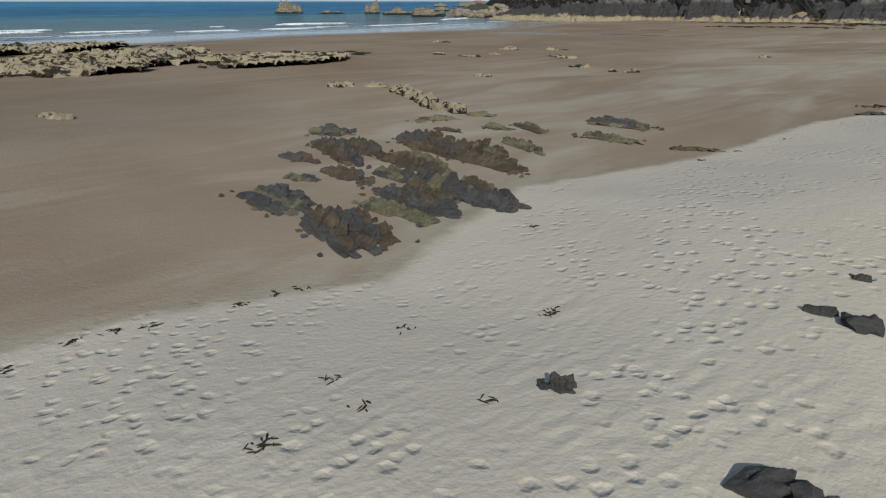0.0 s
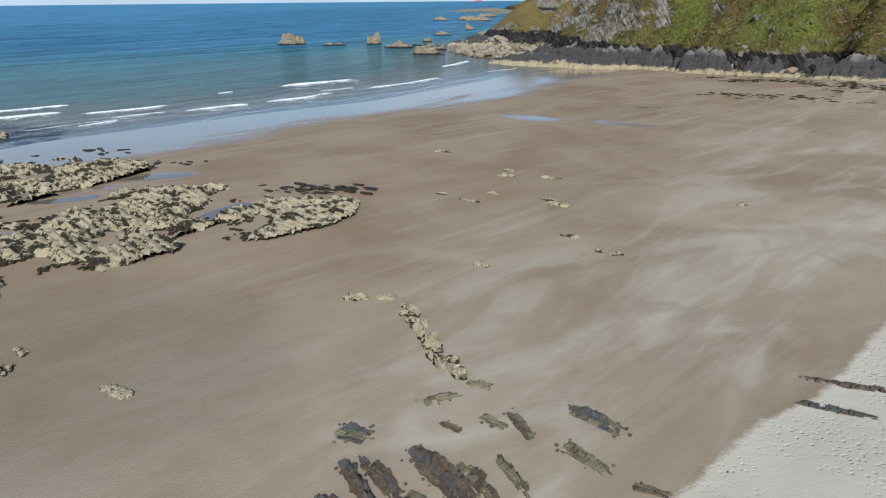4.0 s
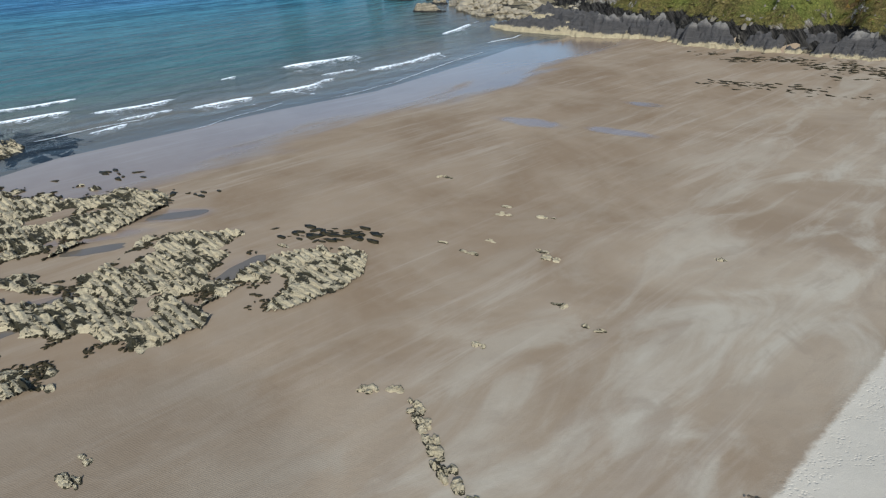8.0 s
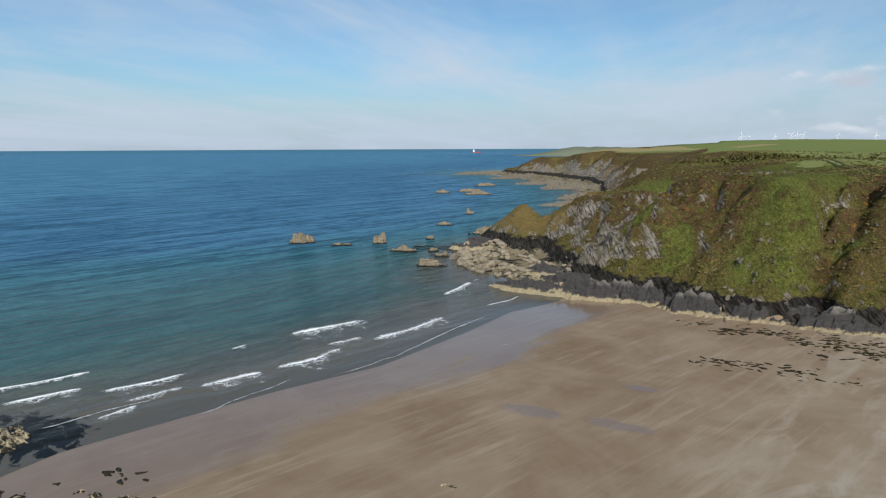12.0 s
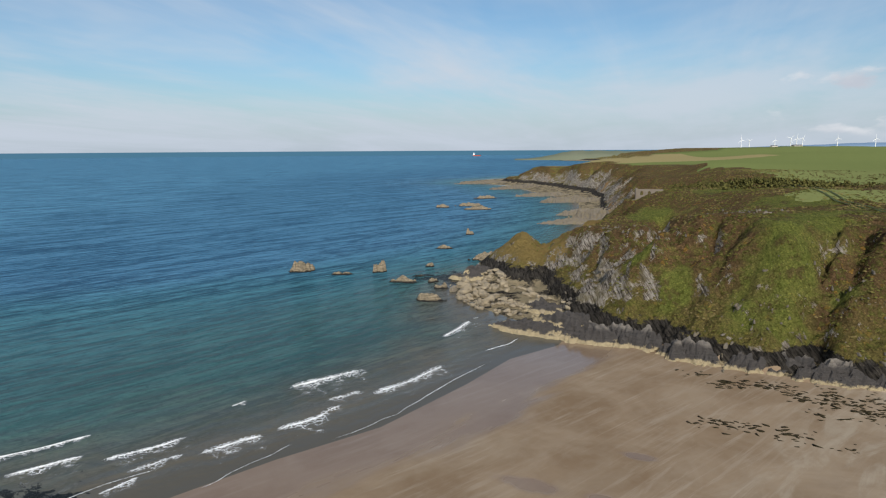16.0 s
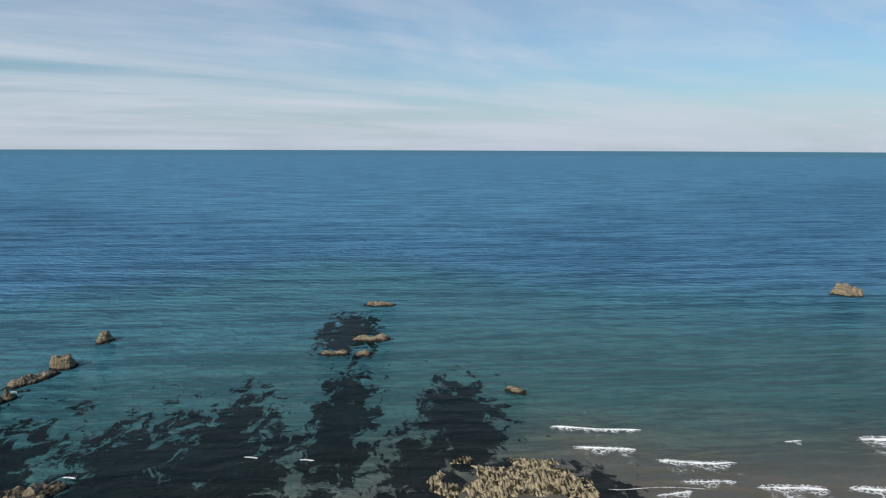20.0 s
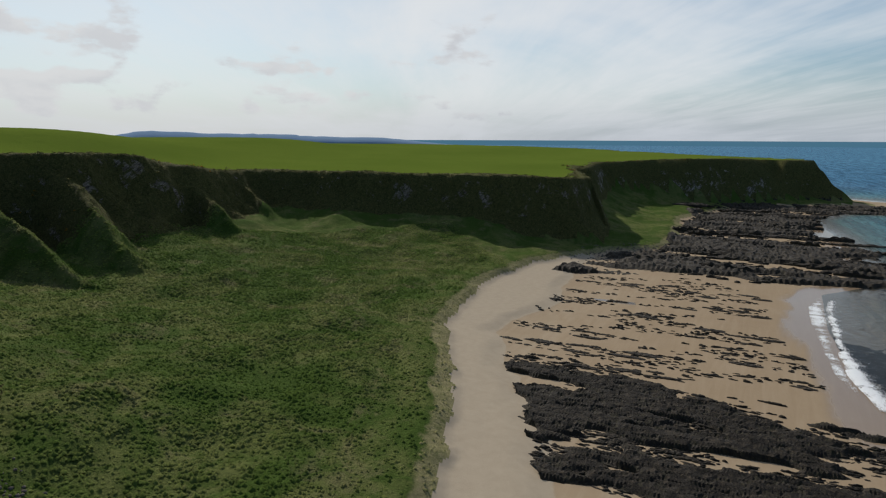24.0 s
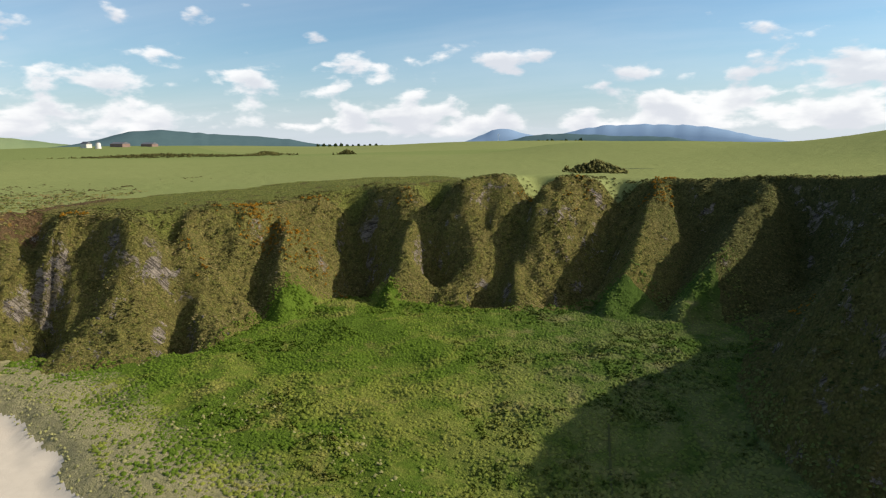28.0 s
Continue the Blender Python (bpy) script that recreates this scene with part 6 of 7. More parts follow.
def tent(rng):
    """A low leafy mound of drooping fronds round one crown."""
    n = 6
    a0 = rng.uniform(0, 6.3)
    verts = [Vector((rng.uniform(-0.15, 0.15), rng.uniform(-0.15, 0.15), rng.uniform(0.5, 0.8)))]
    for i in range(n):
        a, r = a0 + 2 * math.pi * (i + rng.uniform(-0.3, 0.3)) / n, rng.uniform(0.4, 0.75)
        verts.append(Vector((math.cos(a) * r, math.sin(a) * r, rng.uniform(-0.15, 0.25))))
    return verts, [(0, i + 1, (i + 1) % n + 1) for i in range(n)]


def scatter(n, seed, box, test):
    """Random places in a box of the plan that pass a test on the ground's fields."""
    rng = np.random.default_rng(seed)
    a = np.stack([rng.uniform(box[0], box[2], n), rng.uniform(box[1], box[3], n)], -1)
    f = terrain(a[:, 0], a[:, 1])
    ok = test(f, a[:, 0], a[:, 1], rng)
    return np.column_stack([a[ok], f["z"][ok]])


RN = np.random.default_rng(77)
BUSHES = [bush(R, 7) for _ in range(8)]
TENTS = [tent(R) for _ in range(10)]
BLADES = [tuft(R, 9, 0.4, 0.8, 0.035) for _ in range(8)]

# bracken over the valley floor and the lower slopes
near_valley = scatter(270000, 1, (-140, -280, 170, 110), lambda f, x, y, r: (f["dune"] > 4) & (f["q"] < 0.10) & (f["spur"] < 0.5) & (np.hypot(x + 16, y - 2) > 55) & (fbm(x / 8, y / 8, 3, 201) + 0.4 * r.random(len(x)) > 0.5) & ((f["dune"] > 12) | (r.random(len(x)) < 0.4)))
vs = RN.uniform(0.28, 0.78, len(near_valley)) * (0.45 + 1.15 * fbm(near_valley[:, 0] / 5, near_valley[:, 1] / 5, 3, 231))
joined("bracken", TENTS, near_valley, np.stack([vs, vs, vs * RN.uniform(0.5, 1.1, len(vs))], -1), RN.uniform(0, 6.3, len(near_valley)), FERN, "dense green bracken and grass on the valley floor", "bracken")
# taller shrubs in drifts on the valley floor
shrubs = scatter(16000, 8, (10, -60, 180, 112), lambda f, x, y, r: (f["dune"] > 22) & (f["q"] < 0.06) & (f["spur"] < 0.3) & (fbm(x / 13, y / 13, 3, 233) > 0.56) & (np.hypot(x + 16, y - 2) > 60))
bs = RN.uniform(0.6, 1.5, len(shrubs))
joined("valley_shrubs", BUSHES, shrubs, np.stack([bs, bs, bs * 0.75], -1), RN.uniform(0, 6.3, len(shrubs)), FERN, "drifts of taller green shrubs and fern in the valley", "shrubs")
# gorse along the cliff tops and on the slopes
front = scatter(13000, 2, (20, 130, 330, 460), lambda f, x, y, r: (f["foot"] > 12) & (f["over"] < 120) & (fbm(x / 13, y / 13, 3, 203) * 0.75 + fbm(x / 45, y / 45, 2, 204) * 0.5 - 0.5 * lush(x, y) > 0.64) & (bare_spots(x, y) < 0.4))
side = scatter(24000, 3, (60, -140, 250, 120), lambda f, x, y, r: (f["foot"] > 5) & (f["over"] < 16) & (fbm(x / 9, y / 9, 3, 205) + 0.22 * f["q"] > 0.60))
back = scatter(26000, 4, (-420, -480, 130, -80), lambda f, x, y, r: (f["foot"] > 5) & (f["over"] < 11) & ~((f["over"] > 1) & (np.hypot(x - 74, y + 140) < 42)) & (fbm(x / 9, y / 9, 3, 206) + 0.2 * f["q"] > 0.56))
on_spur = scatter(5000, 7, (10, -100, 75, -20), lambda f, x, y, r: (f["spur"] > 1.0) & (fbm(x / 5, y / 5, 3, 209) > 0.40))
spur_top = scatter(9000, 6, (20, -150, 120, -40), lambda f, x, y, r: (f["foot"] > 8) & (f["q"] > 0.45) & (f["over"] < 9) & (fbm(x / 6, y / 6, 3, 207) > 0.42))
hs = RN.uniform(0.5, 1.3, len(front))
joined("heath_scrub", BUSHES, front, np.stack([hs, hs, hs * 0.6], -1), RN.uniform(0, 6.3, len(front)), HEATH, "brown and olive low heath on the headland", "heath")
gorse = np.concatenate([side, back, spur_top, on_spur])
gs = RN.uniform(0.6, 1.6, len(gorse))
joined("gorse_scrub", BUSHES, gorse, np.stack([gs, gs, gs * 0.7], -1), RN.uniform(0, 6.3, len(gorse)), GORSE, "dark green and brown gorse scrub on the cliffs", "gorse")
bloom = gorse[(fbm(gorse[:, 0] / 14, gorse[:, 1] / 14, 2, 208) > 0.74) | (np.hypot((gorse[:, 0] - 176) / 1.0, (gorse[:, 1] - 66) / 1.2) < 9)] + np.array([0, 0, 0.35])
rim_at = RN.normal(0, 0.5, (220, 2)) * (7, 17) + (175, 64)
bloom = np.concatenate([bloom, np.column_stack([rim_at, heights(rim_at) + 0.5])])
joined("gorse_in_flower", BUSHES, bloom, RN.uniform(0.5, 1.1, len(bloom)), RN.uniform(0, 6.3, len(bloom)), FLOWER, "orange-yellow gorse flowers on the cliff edge", "gorse")
# low growth all over the steep ground
low_a = scatter(42000, 21, (20, 130, 300, 440), lambda f, x, y, r: (f["foot"] > 6) & (f["over"] < 70) & (f["z"] > 6) & (fbm(x / 7, y / 7, 3, 221) + 0.5 * lush(x, y) * (r.random(len(x)) < 0.9) < 0.62) & (bare_spots(x, y) < 0.35))
low_b = scatter(70000, 22, (20, -140, 230, 130), lambda f, x, y, r: ((f["foot"] > 2) | (f["spur"] > 0.5)) & (f["over"] < 8) & (fbm(x / 7, y / 7, 3, 222) > 0.38))
low_c = scatter(42000, 23, (-130, -360, 100, -90), lambda f, x, y, r: (f["foot"] > 2) & (f["over"] < 6) & (fbm(x / 7, y / 7, 3, 223) > 0.40))
low = np.concatenate([low_a, low_b[low_b[:, 1] > -38]])
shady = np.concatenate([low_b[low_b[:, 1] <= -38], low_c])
lsz = RN.uniform(0.3, 0.85, len(low)) * np.where(low[:, 1] > 125, 1.2, 1.0)
joined("cliff_scrub", TENTS, low, np.stack([lsz, lsz, lsz * 0.6], -1), RN.uniform(0, 6.3, len(low)), SCRUB, "low green and brown scrub on the cliffs", "scrub")
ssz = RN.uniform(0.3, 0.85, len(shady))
joined("cliff_fern", TENTS, shady, np.stack([ssz, ssz, ssz * 0.6], -1), RN.uniform(0, 6.3, len(shady)), SCRUB_SHADED, "green fern and gorse, coloured darker for the shaded cliffs", "scrub")
# dune grass behind the sand
marram = scatter(60000, 5, (-240, -260, 125, 120), lambda f, x, y, r: (f["dune"] > -0.5) & (f["dune"] < np.where(y < -20, 3.5, 36.0)) & (f["foot"] < 0) & ((r.random(len(x)) < 1.1 - f["dune"] / 18) | ((y > 10) & (fbm(x / 9, y / 9, 3, 211) > 0.52))) & (np.hypot(x + 16, y - 2) > 50))
joined("dune_grass", TENTS[:5] + BLADES[:3], marram, RN.uniform(0.28, 0.7, len(marram)), RN.uniform(0, 6.3, len(marram)), MARRAM, "pale straw-coloured marram grass on the dune edge", "grass")
# gorse islands in the farmland: x, y, radius, count
isle = []
for cx, cy, rx, ry, n in ((252, -46, 13, 9, 240), (640, 330, 20, 110, 420), (560, 120, 8, 8, 60), (700, 240, 40, 16, 200), (165, 330, 40, 26, 300)):
    a = RN.normal(0, 0.5, (n, 2)) * (rx, ry) + (cx, cy)
    lift = 3.0 * np.exp(-(((a - (cx, cy)) / (rx * 0.6, ry * 0.6)) ** 2).sum(1))
    isle.append(np.column_stack([a, heights(a) + lift]))
isle = np.concatenate(isle)
joined("gorse_thicket", BUSHES, isle, np.stack([RN.uniform(2, 4.5, len(isle))] * 2 + [RN.uniform(2, 4.0, len(isle))], -1), RN.uniform(0, 6.3, len(isle)), GORSE, "dark gorse thicket left standing in the fields", "gorse")

# ---------------------------------------------------------------- loose stone
heap_at = RN.normal(0, 0.5, (900, 2)) * (10, 2.4)
ca, sa = math.cos(radians(-20)), math.sin(radians(-20))
heap_at = np.column_stack([62 + heap_at[:, 0] * ca - heap_at[:, 1] * sa, -96 + heap_at[:, 0] * sa + heap_at[:, 1] * ca])
joined("stone_heap", PEBBLES, np.column_stack([heap_at, heights(heap_at) + RN.uniform(0.1, 1.0, len(heap_at))]), RN.uniform(0.5, 1.2, len(heap_at)), RN.uniform(0, 6, len(heap_at)), STONES, "grey heap of cleared field stones at the cliff top", "stones")
scree = np.concatenate([RN.normal(0, 0.5, (900, 2)) * (7, 5) + (12, -86), RN.normal(0, 0.5, (500, 2)) * (3, 14) + (30, -92), RN.normal(0, 0.5, (350, 2)) * (6, 5) + (46, -44)])
joined("scree", PEBBLES, np.column_stack([scree, heights(scree) + 0.05]), RN.uniform(0.25, 0.8, len(scree)), RN.uniform(0, 6, len(scree)), STONES, "grey scree fallen from the cliff", "stones")
cobble = RN.normal(0, 0.5, (900, 2)) * (26, 14) + (-215, -232)
joined("cobbles", PEBBLES, np.column_stack([cobble, heights(cobble)]), RN.uniform(0.4, 1.3, len(cobble)), RN.uniform(0, 6, len(cobble)), STONES, "grey storm beach of cobbles", "stones")
# crags: broken slabs on the bare faces of the headland and valley side
crag_at, crag_sz = [], []
for cx, cy, rr, n in ((47, 206, 10, 80), (62, 204, 9, 60), (76, 226, 12, 50), (62, 244, 12, 50), (96, 204, 9, 30), (92, 246, 12, 40), (75, 158, 9, 40), (120, 92, 9, 30), (128, 74, 7, 30), (38, -90, 10, 50), (100, 150, 14, 60)):
    crag_at.append(RN.normal(0, 0.55, (n, 2)) * rr + (cx, cy))
crag_at = np.concatenate(crag_at)
csz = RN.uniform(0.8, 3.4, len(crag_at)) * np.where(crag_at[:, 1] < 110, 0.45, 0.7)
joined("crag_rock", [loft(R, 6, 5, 0.5, 0.4, lean=R.uniform(-0.4, 0.4)) for _ in range(8)], np.column_stack([crag_at, heights(crag_at) - 0.2]), np.stack([csz, csz * 0.35, csz * RN.uniform(0.3, 0.7, len(csz))], -1), radians(55) + RN.normal(0, 0.35, len(csz)), ROCK_GREY, "pale grey broken rock on the cliff faces", "rocks")

# ---------------------------------------------------------------- seaweed and drift
weed_lines = (((58, 149), (65, 141), (77, 139), (86, 132), (100, 128)), ((60, 145), (70, 136), (82, 128), (92, 122)), ((50, 121), (58, 118), (66, 112), (72, 110)), ((70, 132), (80, 124), (88, 119)))
wat = []
for line in weed_lines:
    p = np.array(line, float)
    for q0, q1 in zip(p, p[1:]):
        n = int(np.hypot(*(q1 - q0)) * 5)
        wat.append(q0 + (q1 - q0) * RN.random((n, 1)) + RN.normal(0, 2.0, (n, 2)))
wat.append(RN.normal(0, 0.5, (60, 2)) * (5, 2.2) + (-11, 59.5))
wat.append(RN.normal(0, 0.5, (60, 2)) * (8, 3) + (-34, 70))
wat.append(RN.normal(0, 0.5, (50, 2)) * (5, 2) + (-45, 78))
wat = np.concatenate(wat)
wat = wat[fbm(wat[:, 0] / 4, wat[:, 1] / 4, 2, 88) > 0.45]
wsz = RN.uniform(0.3, 1.3, len(wat))
joined("seaweed", [boulder(R, 1, 0.8, 0.25, 3) for _ in range(5)], np.column_stack([wat, heights(wat) + 0.03]), np.stack([wsz * 1.6, wsz * 0.7, wsz * 0.5], -1), radians(-25) + RN.normal(0, 0.5, len(wat)), WEED, "dark strand line of seaweed on wet sand", "seaweed")
# weed hanging on the edges of the pale reefs
edge_at = RN.uniform((-84, 29), (-6, 95), (60000, 2))
hang = np.zeros(len(edge_at), bool)
su, sw = edge_at[:, 0] * math.cos(STRIKE) + edge_at[:, 1] * math.sin(STRIKE), -edge_at[:, 0] * math.sin(STRIKE) + edge_at[:, 1] * math.cos(STRIKE)
for poly, (seed, gap) in zip(REEF_PLANS, REEF_BEDS):
    d = signed_distance(poly, edge_at[:, 0], edge_at[:, 1])
    body = fbm(su / 5.0, sw / 5.0, 3, seed) + 0.05 * np.clip(d, -4, 2) - gap
    hang |= (d > -0.8) & (np.abs(body) < 0.030)
edge_at = edge_at[hang & (fbm(edge_at[:, 0] / 2.5, edge_at[:, 1] / 2.5, 2, 89) > 0.44)]
esz = RN.uniform(0.15, 0.55, len(edge_at))
joined("reef_weed", [boulder(R, 1, 0.9, 0.4, 3) for _ in range(5)], np.column_stack([edge_at, heights(edge_at) + 0.08]), np.stack([esz * 1.5, esz * 0.8, esz * 0.8], -1), RN.uniform(0, 6.3, len(edge_at)), WEED, "dark brown wrack hanging on reef edges", "seaweed")
dry_weed = np.array([(-0.9, 6.6), (-0.5, 5.9), (-1.3, 5.3), (-1.25, 5.35), (-4.6, 8.2), (-3.7, 8.6), (-2.7, 9.3), (-2.3, 9.7), (-5.0, 7.4), (-5.4, 6.6), (-4.9, 6.7), (1.6, 8.1), (1.7, 8.2), (2.0, 12.2), (0.7, 5.9), (-0.2, 8.0), (10.6, 19.9), (8.6, 18.6), (7.2, 17.6), (-1.9, 9.9), (-4.2, 8.5)])
fr = np.repeat(dry_weed, 9, 0) + RN.normal(0, 0.06, (len(dry_weed) * 9, 2))
joined("drift_weed", [loft(R, 5, 4, 0.7, 0.8) for _ in range(5)], np.column_stack([fr, heights(fr) + 0.01]), np.stack([RN.uniform(0.04, 0.14, len(fr)), RN.uniform(0.01, 0.025, len(fr)), RN.uniform(0.01, 0.03, len(fr))], -1), RN.uniform(0, 6.3, len(fr)), WEED, "dry black scraps of seaweed on the sand", "seaweed")


# ---------------------------------------------------------------- tide pools
def pool(cx, cy, rx, ry, ang, seed):
    rng = np.random.default_rng(seed)
    n = 40
    pts = []
    for i in range(n):
        a = 2 * math.pi * i / n
        r = 0.7 + 0.5 * float(vnoise(np.array([math.cos(a) * 1.6 + seed]), np.array([math.sin(a) * 1.6]))[0])
        x, y = rx * r * math.cos(a), ry * r * math.sin(a)
        pts.append((cx + x * math.cos(ang) - y * math.sin(ang), cy + x * math.sin(ang) + y * math.cos(ang)))
    z = float(np.max(heights(pts))) + 0.012
    me = mesh_of("tide_pool", [(x, y, z) for x, y in pts] + [(cx, cy, z)], [(i, (i + 1) % n, n) for i in range(n)], POOL)
    tagged(new("tide_pool", me), "shallow tide pool reflecting the sky", "pool", "tide pools")


POOL, pq = material("still_water")
finish(pq, pq.mix(pq.noise(place(pq), 0.7, 4), rgb(0.10, 0.085, 0.065), rgb(0.15, 0.12, 0.09)), 0.05, pq.noise(place(pq), 6.0, 3), 0.03, 0.02, 0.5, IOR=1.333)
for i, row in enumerate(((-18.6, 52.5, 1.1, 3.6, -0.5), (-10.2, 53.2, 1.7, 0.8, 0.3), (-29, 65, 3.4, 1.0, 0.3), (-31, 49, 2.6, 0.9, 0.5), (-36, 42, 3, 0.9, 0.5), (-40, 61, 3, 1.0, 0.3), (-34, 57, 3, 0.9, 0.4),
                         (-150, -168, 8, 1.6, 2.3))):
    pool(*row, i)


# ---------------------------------------------------------------- the ruin on its crag
MASONRY = make_plain("old_masonry", rgb(0.12, 0.10, 0.08), rgb(0.24, 0.205, 0.165), 0.8, 0.9, 0.8, 0.25)


def box(x0, x1, y0, y1, z0, z1):
    v = [(x, y, z) for z in (z0, z1) for y in (y0, y1) for x in (x0, x1)]
    return v, [(0, 2, 3, 1), (4, 5, 7, 6), (0, 1, 5, 4), (1, 3, 7, 5), (3, 2, 6, 7), (2, 0, 4, 6)]


def solid(name, boxes, mat):
    verts, faces = [], []
    for b in boxes:
        v, f = box(*b)
        k0 = len(verts)
        verts += v
        faces += [tuple(i + k0 for i in q) for q in f]
    return mesh_of(name, verts, faces, mat)


def arch(cx, half, spring, y0, y1, top, n=8):
    """Masonry over a round-headed opening up to a level top."""
    verts, faces = [], []
    for i in range(n + 1):
        a = math.pi * i / n
        x, z = cx - half * math.cos(a), spring + half * math.sin(a)
        verts += [(x, y0, z), (x, y1, z), (x, y0, top), (x, y1, top)]
    for i in range(n):
        a, b = 4 * i, 4 * i + 4
        faces += [(a, b, b + 2, a + 2), (a + 1, a + 3, b + 3, b + 1), (a, a + 1, b + 1, b), (a + 2, b + 2, b + 3, a + 3)]
    return verts, faces


def ruin():
    top = thing("ruined_castle", (126, 396, 20.9), "roofless grey stone castle ruin with arched windows", "ruin")
    top.rotation_euler = (0, 0, radians(-14))
    # front wall with three arched windows over small square ones
    xs = (-4.4, 0.0, 4.2)
    boxes = [(-8, 8, -0.6, 0.6, -1.5, 1.0)]
    edges = [-8] + [e for c in xs for e in (c - 0.9, c + 0.9)] + [8]
    for a, b in zip(edges[::2], edges[1::2]):
        boxes.append((a, b, -0.6, 0.6, 3.0, 6.8))
    small = [-8] + [e for c in xs for e in (c - 0.45, c + 0.45)] + [8]
    for a, b in zip(small[::2], small[1::2]):
        boxes.append((a, b, -0.6, 0.6, 1.0, 2.0))
    boxes.append((-8, 8, -0.598, 0.598, 2.0, 3.0))
    part("front_wall", solid("front_wall", boxes, MASONRY), top, Matrix.Identity(4))
    for c in xs:
        part("window_arch", mesh_of("window_arch", *arch(c, 0.9, 4.7, -0.58, 0.58, 6.78), MASONRY), top, Matrix.Identity(4))
    part("side_wall", solid("side_wall", [(-8, -6.9, 0.6, 9, -1.5, 6.2), (-8, -6.9, 0.6, 4.5, 6.2, 7.2)], MASONRY), top, Matrix.Identity(4))
    part("back_wall", solid("back_wall", [(-6.9, 7, 8.2, 9.2, -1.5, 2.6), (-2, 3, 8.2, 9.2, 2.6, 3.4)], MASONRY), top, Matrix.Identity(4))
    part("broken_wall", solid("broken_wall", [(9.5, 13.5, 1, 2.2, -1.5, 4.8), (13.5, 17, 1, 2.2, -1.5, 6.6), (16, 17, 2.2, 7, -1.5, 4.2)], MASONRY), top, Matrix.Identity(4), "broken stub of wall beside the ruin")
    for x, y in ((-4, 3), (2, 5), (11, 4), (6, -3), (-9, -2)):
        v, f = boulder(R, 2, 0.5)
        part("fallen_stone", mesh_of("fallen_stone", v, f, MASONRY), top, Matrix.LocRotScale((x, y, 0.2), None, (2.2, 1.6, 1.4)))


ruin()

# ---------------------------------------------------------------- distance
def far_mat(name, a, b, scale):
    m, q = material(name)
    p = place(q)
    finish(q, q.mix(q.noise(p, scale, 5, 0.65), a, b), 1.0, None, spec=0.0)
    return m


# the blue of distance haze is put into the hill and wood colours
HILL_HAZE = far_mat("far_blue_hill", rgb(0.17, 0.255, 0.37), rgb(0.20, 0.285, 0.40), 0.002)
HILL_WOOD = far_mat("wooded_hill", rgb(0.055, 0.095, 0.105), rgb(0.08, 0.125, 0.13), 0.02)
HILL_COAST = far_mat("far_coast", rgb(0.12, 0.15, 0.10), rgb(0.21, 0.21, 0.15), 0.006)
HILL_FARM = far_mat("far_farmland", rgb(0.11, 0.17, 0.09), rgb(0.22, 0.25, 0.12), 0.004)


def hill(b0, b1, dist, base, peaks, mat, label, seed):
    """A long far ridge between two bearings; peaks: bearing, height, half width in degrees."""
    n, rows = 90, 7
    verts, faces = [], []
    for i in range(n + 1):
        b = b0 + (b1 - b0) * i / n
        end = min(1.0, 4.0 * min(i, n - i) / n)
        h = sum(ph * math.exp(-((b - pb) / pw) ** 2) for pb, ph, pw in peaks) * end
        h *= 1 + 0.10 * (float(vnoise(np.array([b * 1.7 + seed]), np.array([seed * 1.0]))[0]) - 0.5)
        for j in range(rows):
            u = j / (rows - 1)
            r = dist + (u - 0.5) * 500
            z = base + h * math.sin(math.pi * min(1, u * 1.6) / 2) if u < 0.7 else base + h * (1 - (u - 0.7) / 0.3)
            verts.append((-16 + r * math.sin(radians(b)), 2 + r * math.cos(radians(b)), z if j else base - 60))
    for i in range(n):
        for j in range(rows - 1):
            a = i * rows + j
            faces.append((a, a + rows, a + rows + 1, a + 1))
    tagged(new("distant_hill", mesh_of("distant_hill", verts, faces, mat, False)), label, "hill", "distant hills", "structure")


hill(84, 118, 4500, 50, ((91.5, 120, 3.0), (100, 95, 5.0), (107, 110, 6.0), (114, 40, 5)), HILL_HAZE, "blue hills far inland under haze", 3)
hill(88, 112, 4000, 50, ((97, 70, 6), (106, 40, 5)), HILL_WOOD, "dark wooded hills far inland", 5)
hill(55, 80, 3900, 50, ((62, 90, 6), (71, 50, 6)), HILL_WOOD, "dark conifer plantation on a low far hill", 7)
hill(44, 62, 4300, 50, ((50, 75, 6),), HILL_FARM, "pale green far farmland rising to the skyline", 8)
hill(149, 161, 4400, 55, ((154.4, 112, 2.4), (158, 40, 2)), HILL_HAZE, "single blue hill on the skyline", 9)
hill(168, 207, 4300, 0, ((178, 76, 6), (188, 66, 7), (199, 46, 6)), HILL_HAZE, "low far headland across the bay", 11)
hill(6.6, 26, 3000, 0, ((10.5, 26, 3.2), (15, 30, 4), (21, 34, 4)), HILL_COAST, "far green headland with low cliffs", 15)
hill(20, 48, 4300, 40, ((34, 30, 5), (44, 40, 5), (25, 12, 6)), HILL_HAZE, "faint blue land beyond the fields", 13)


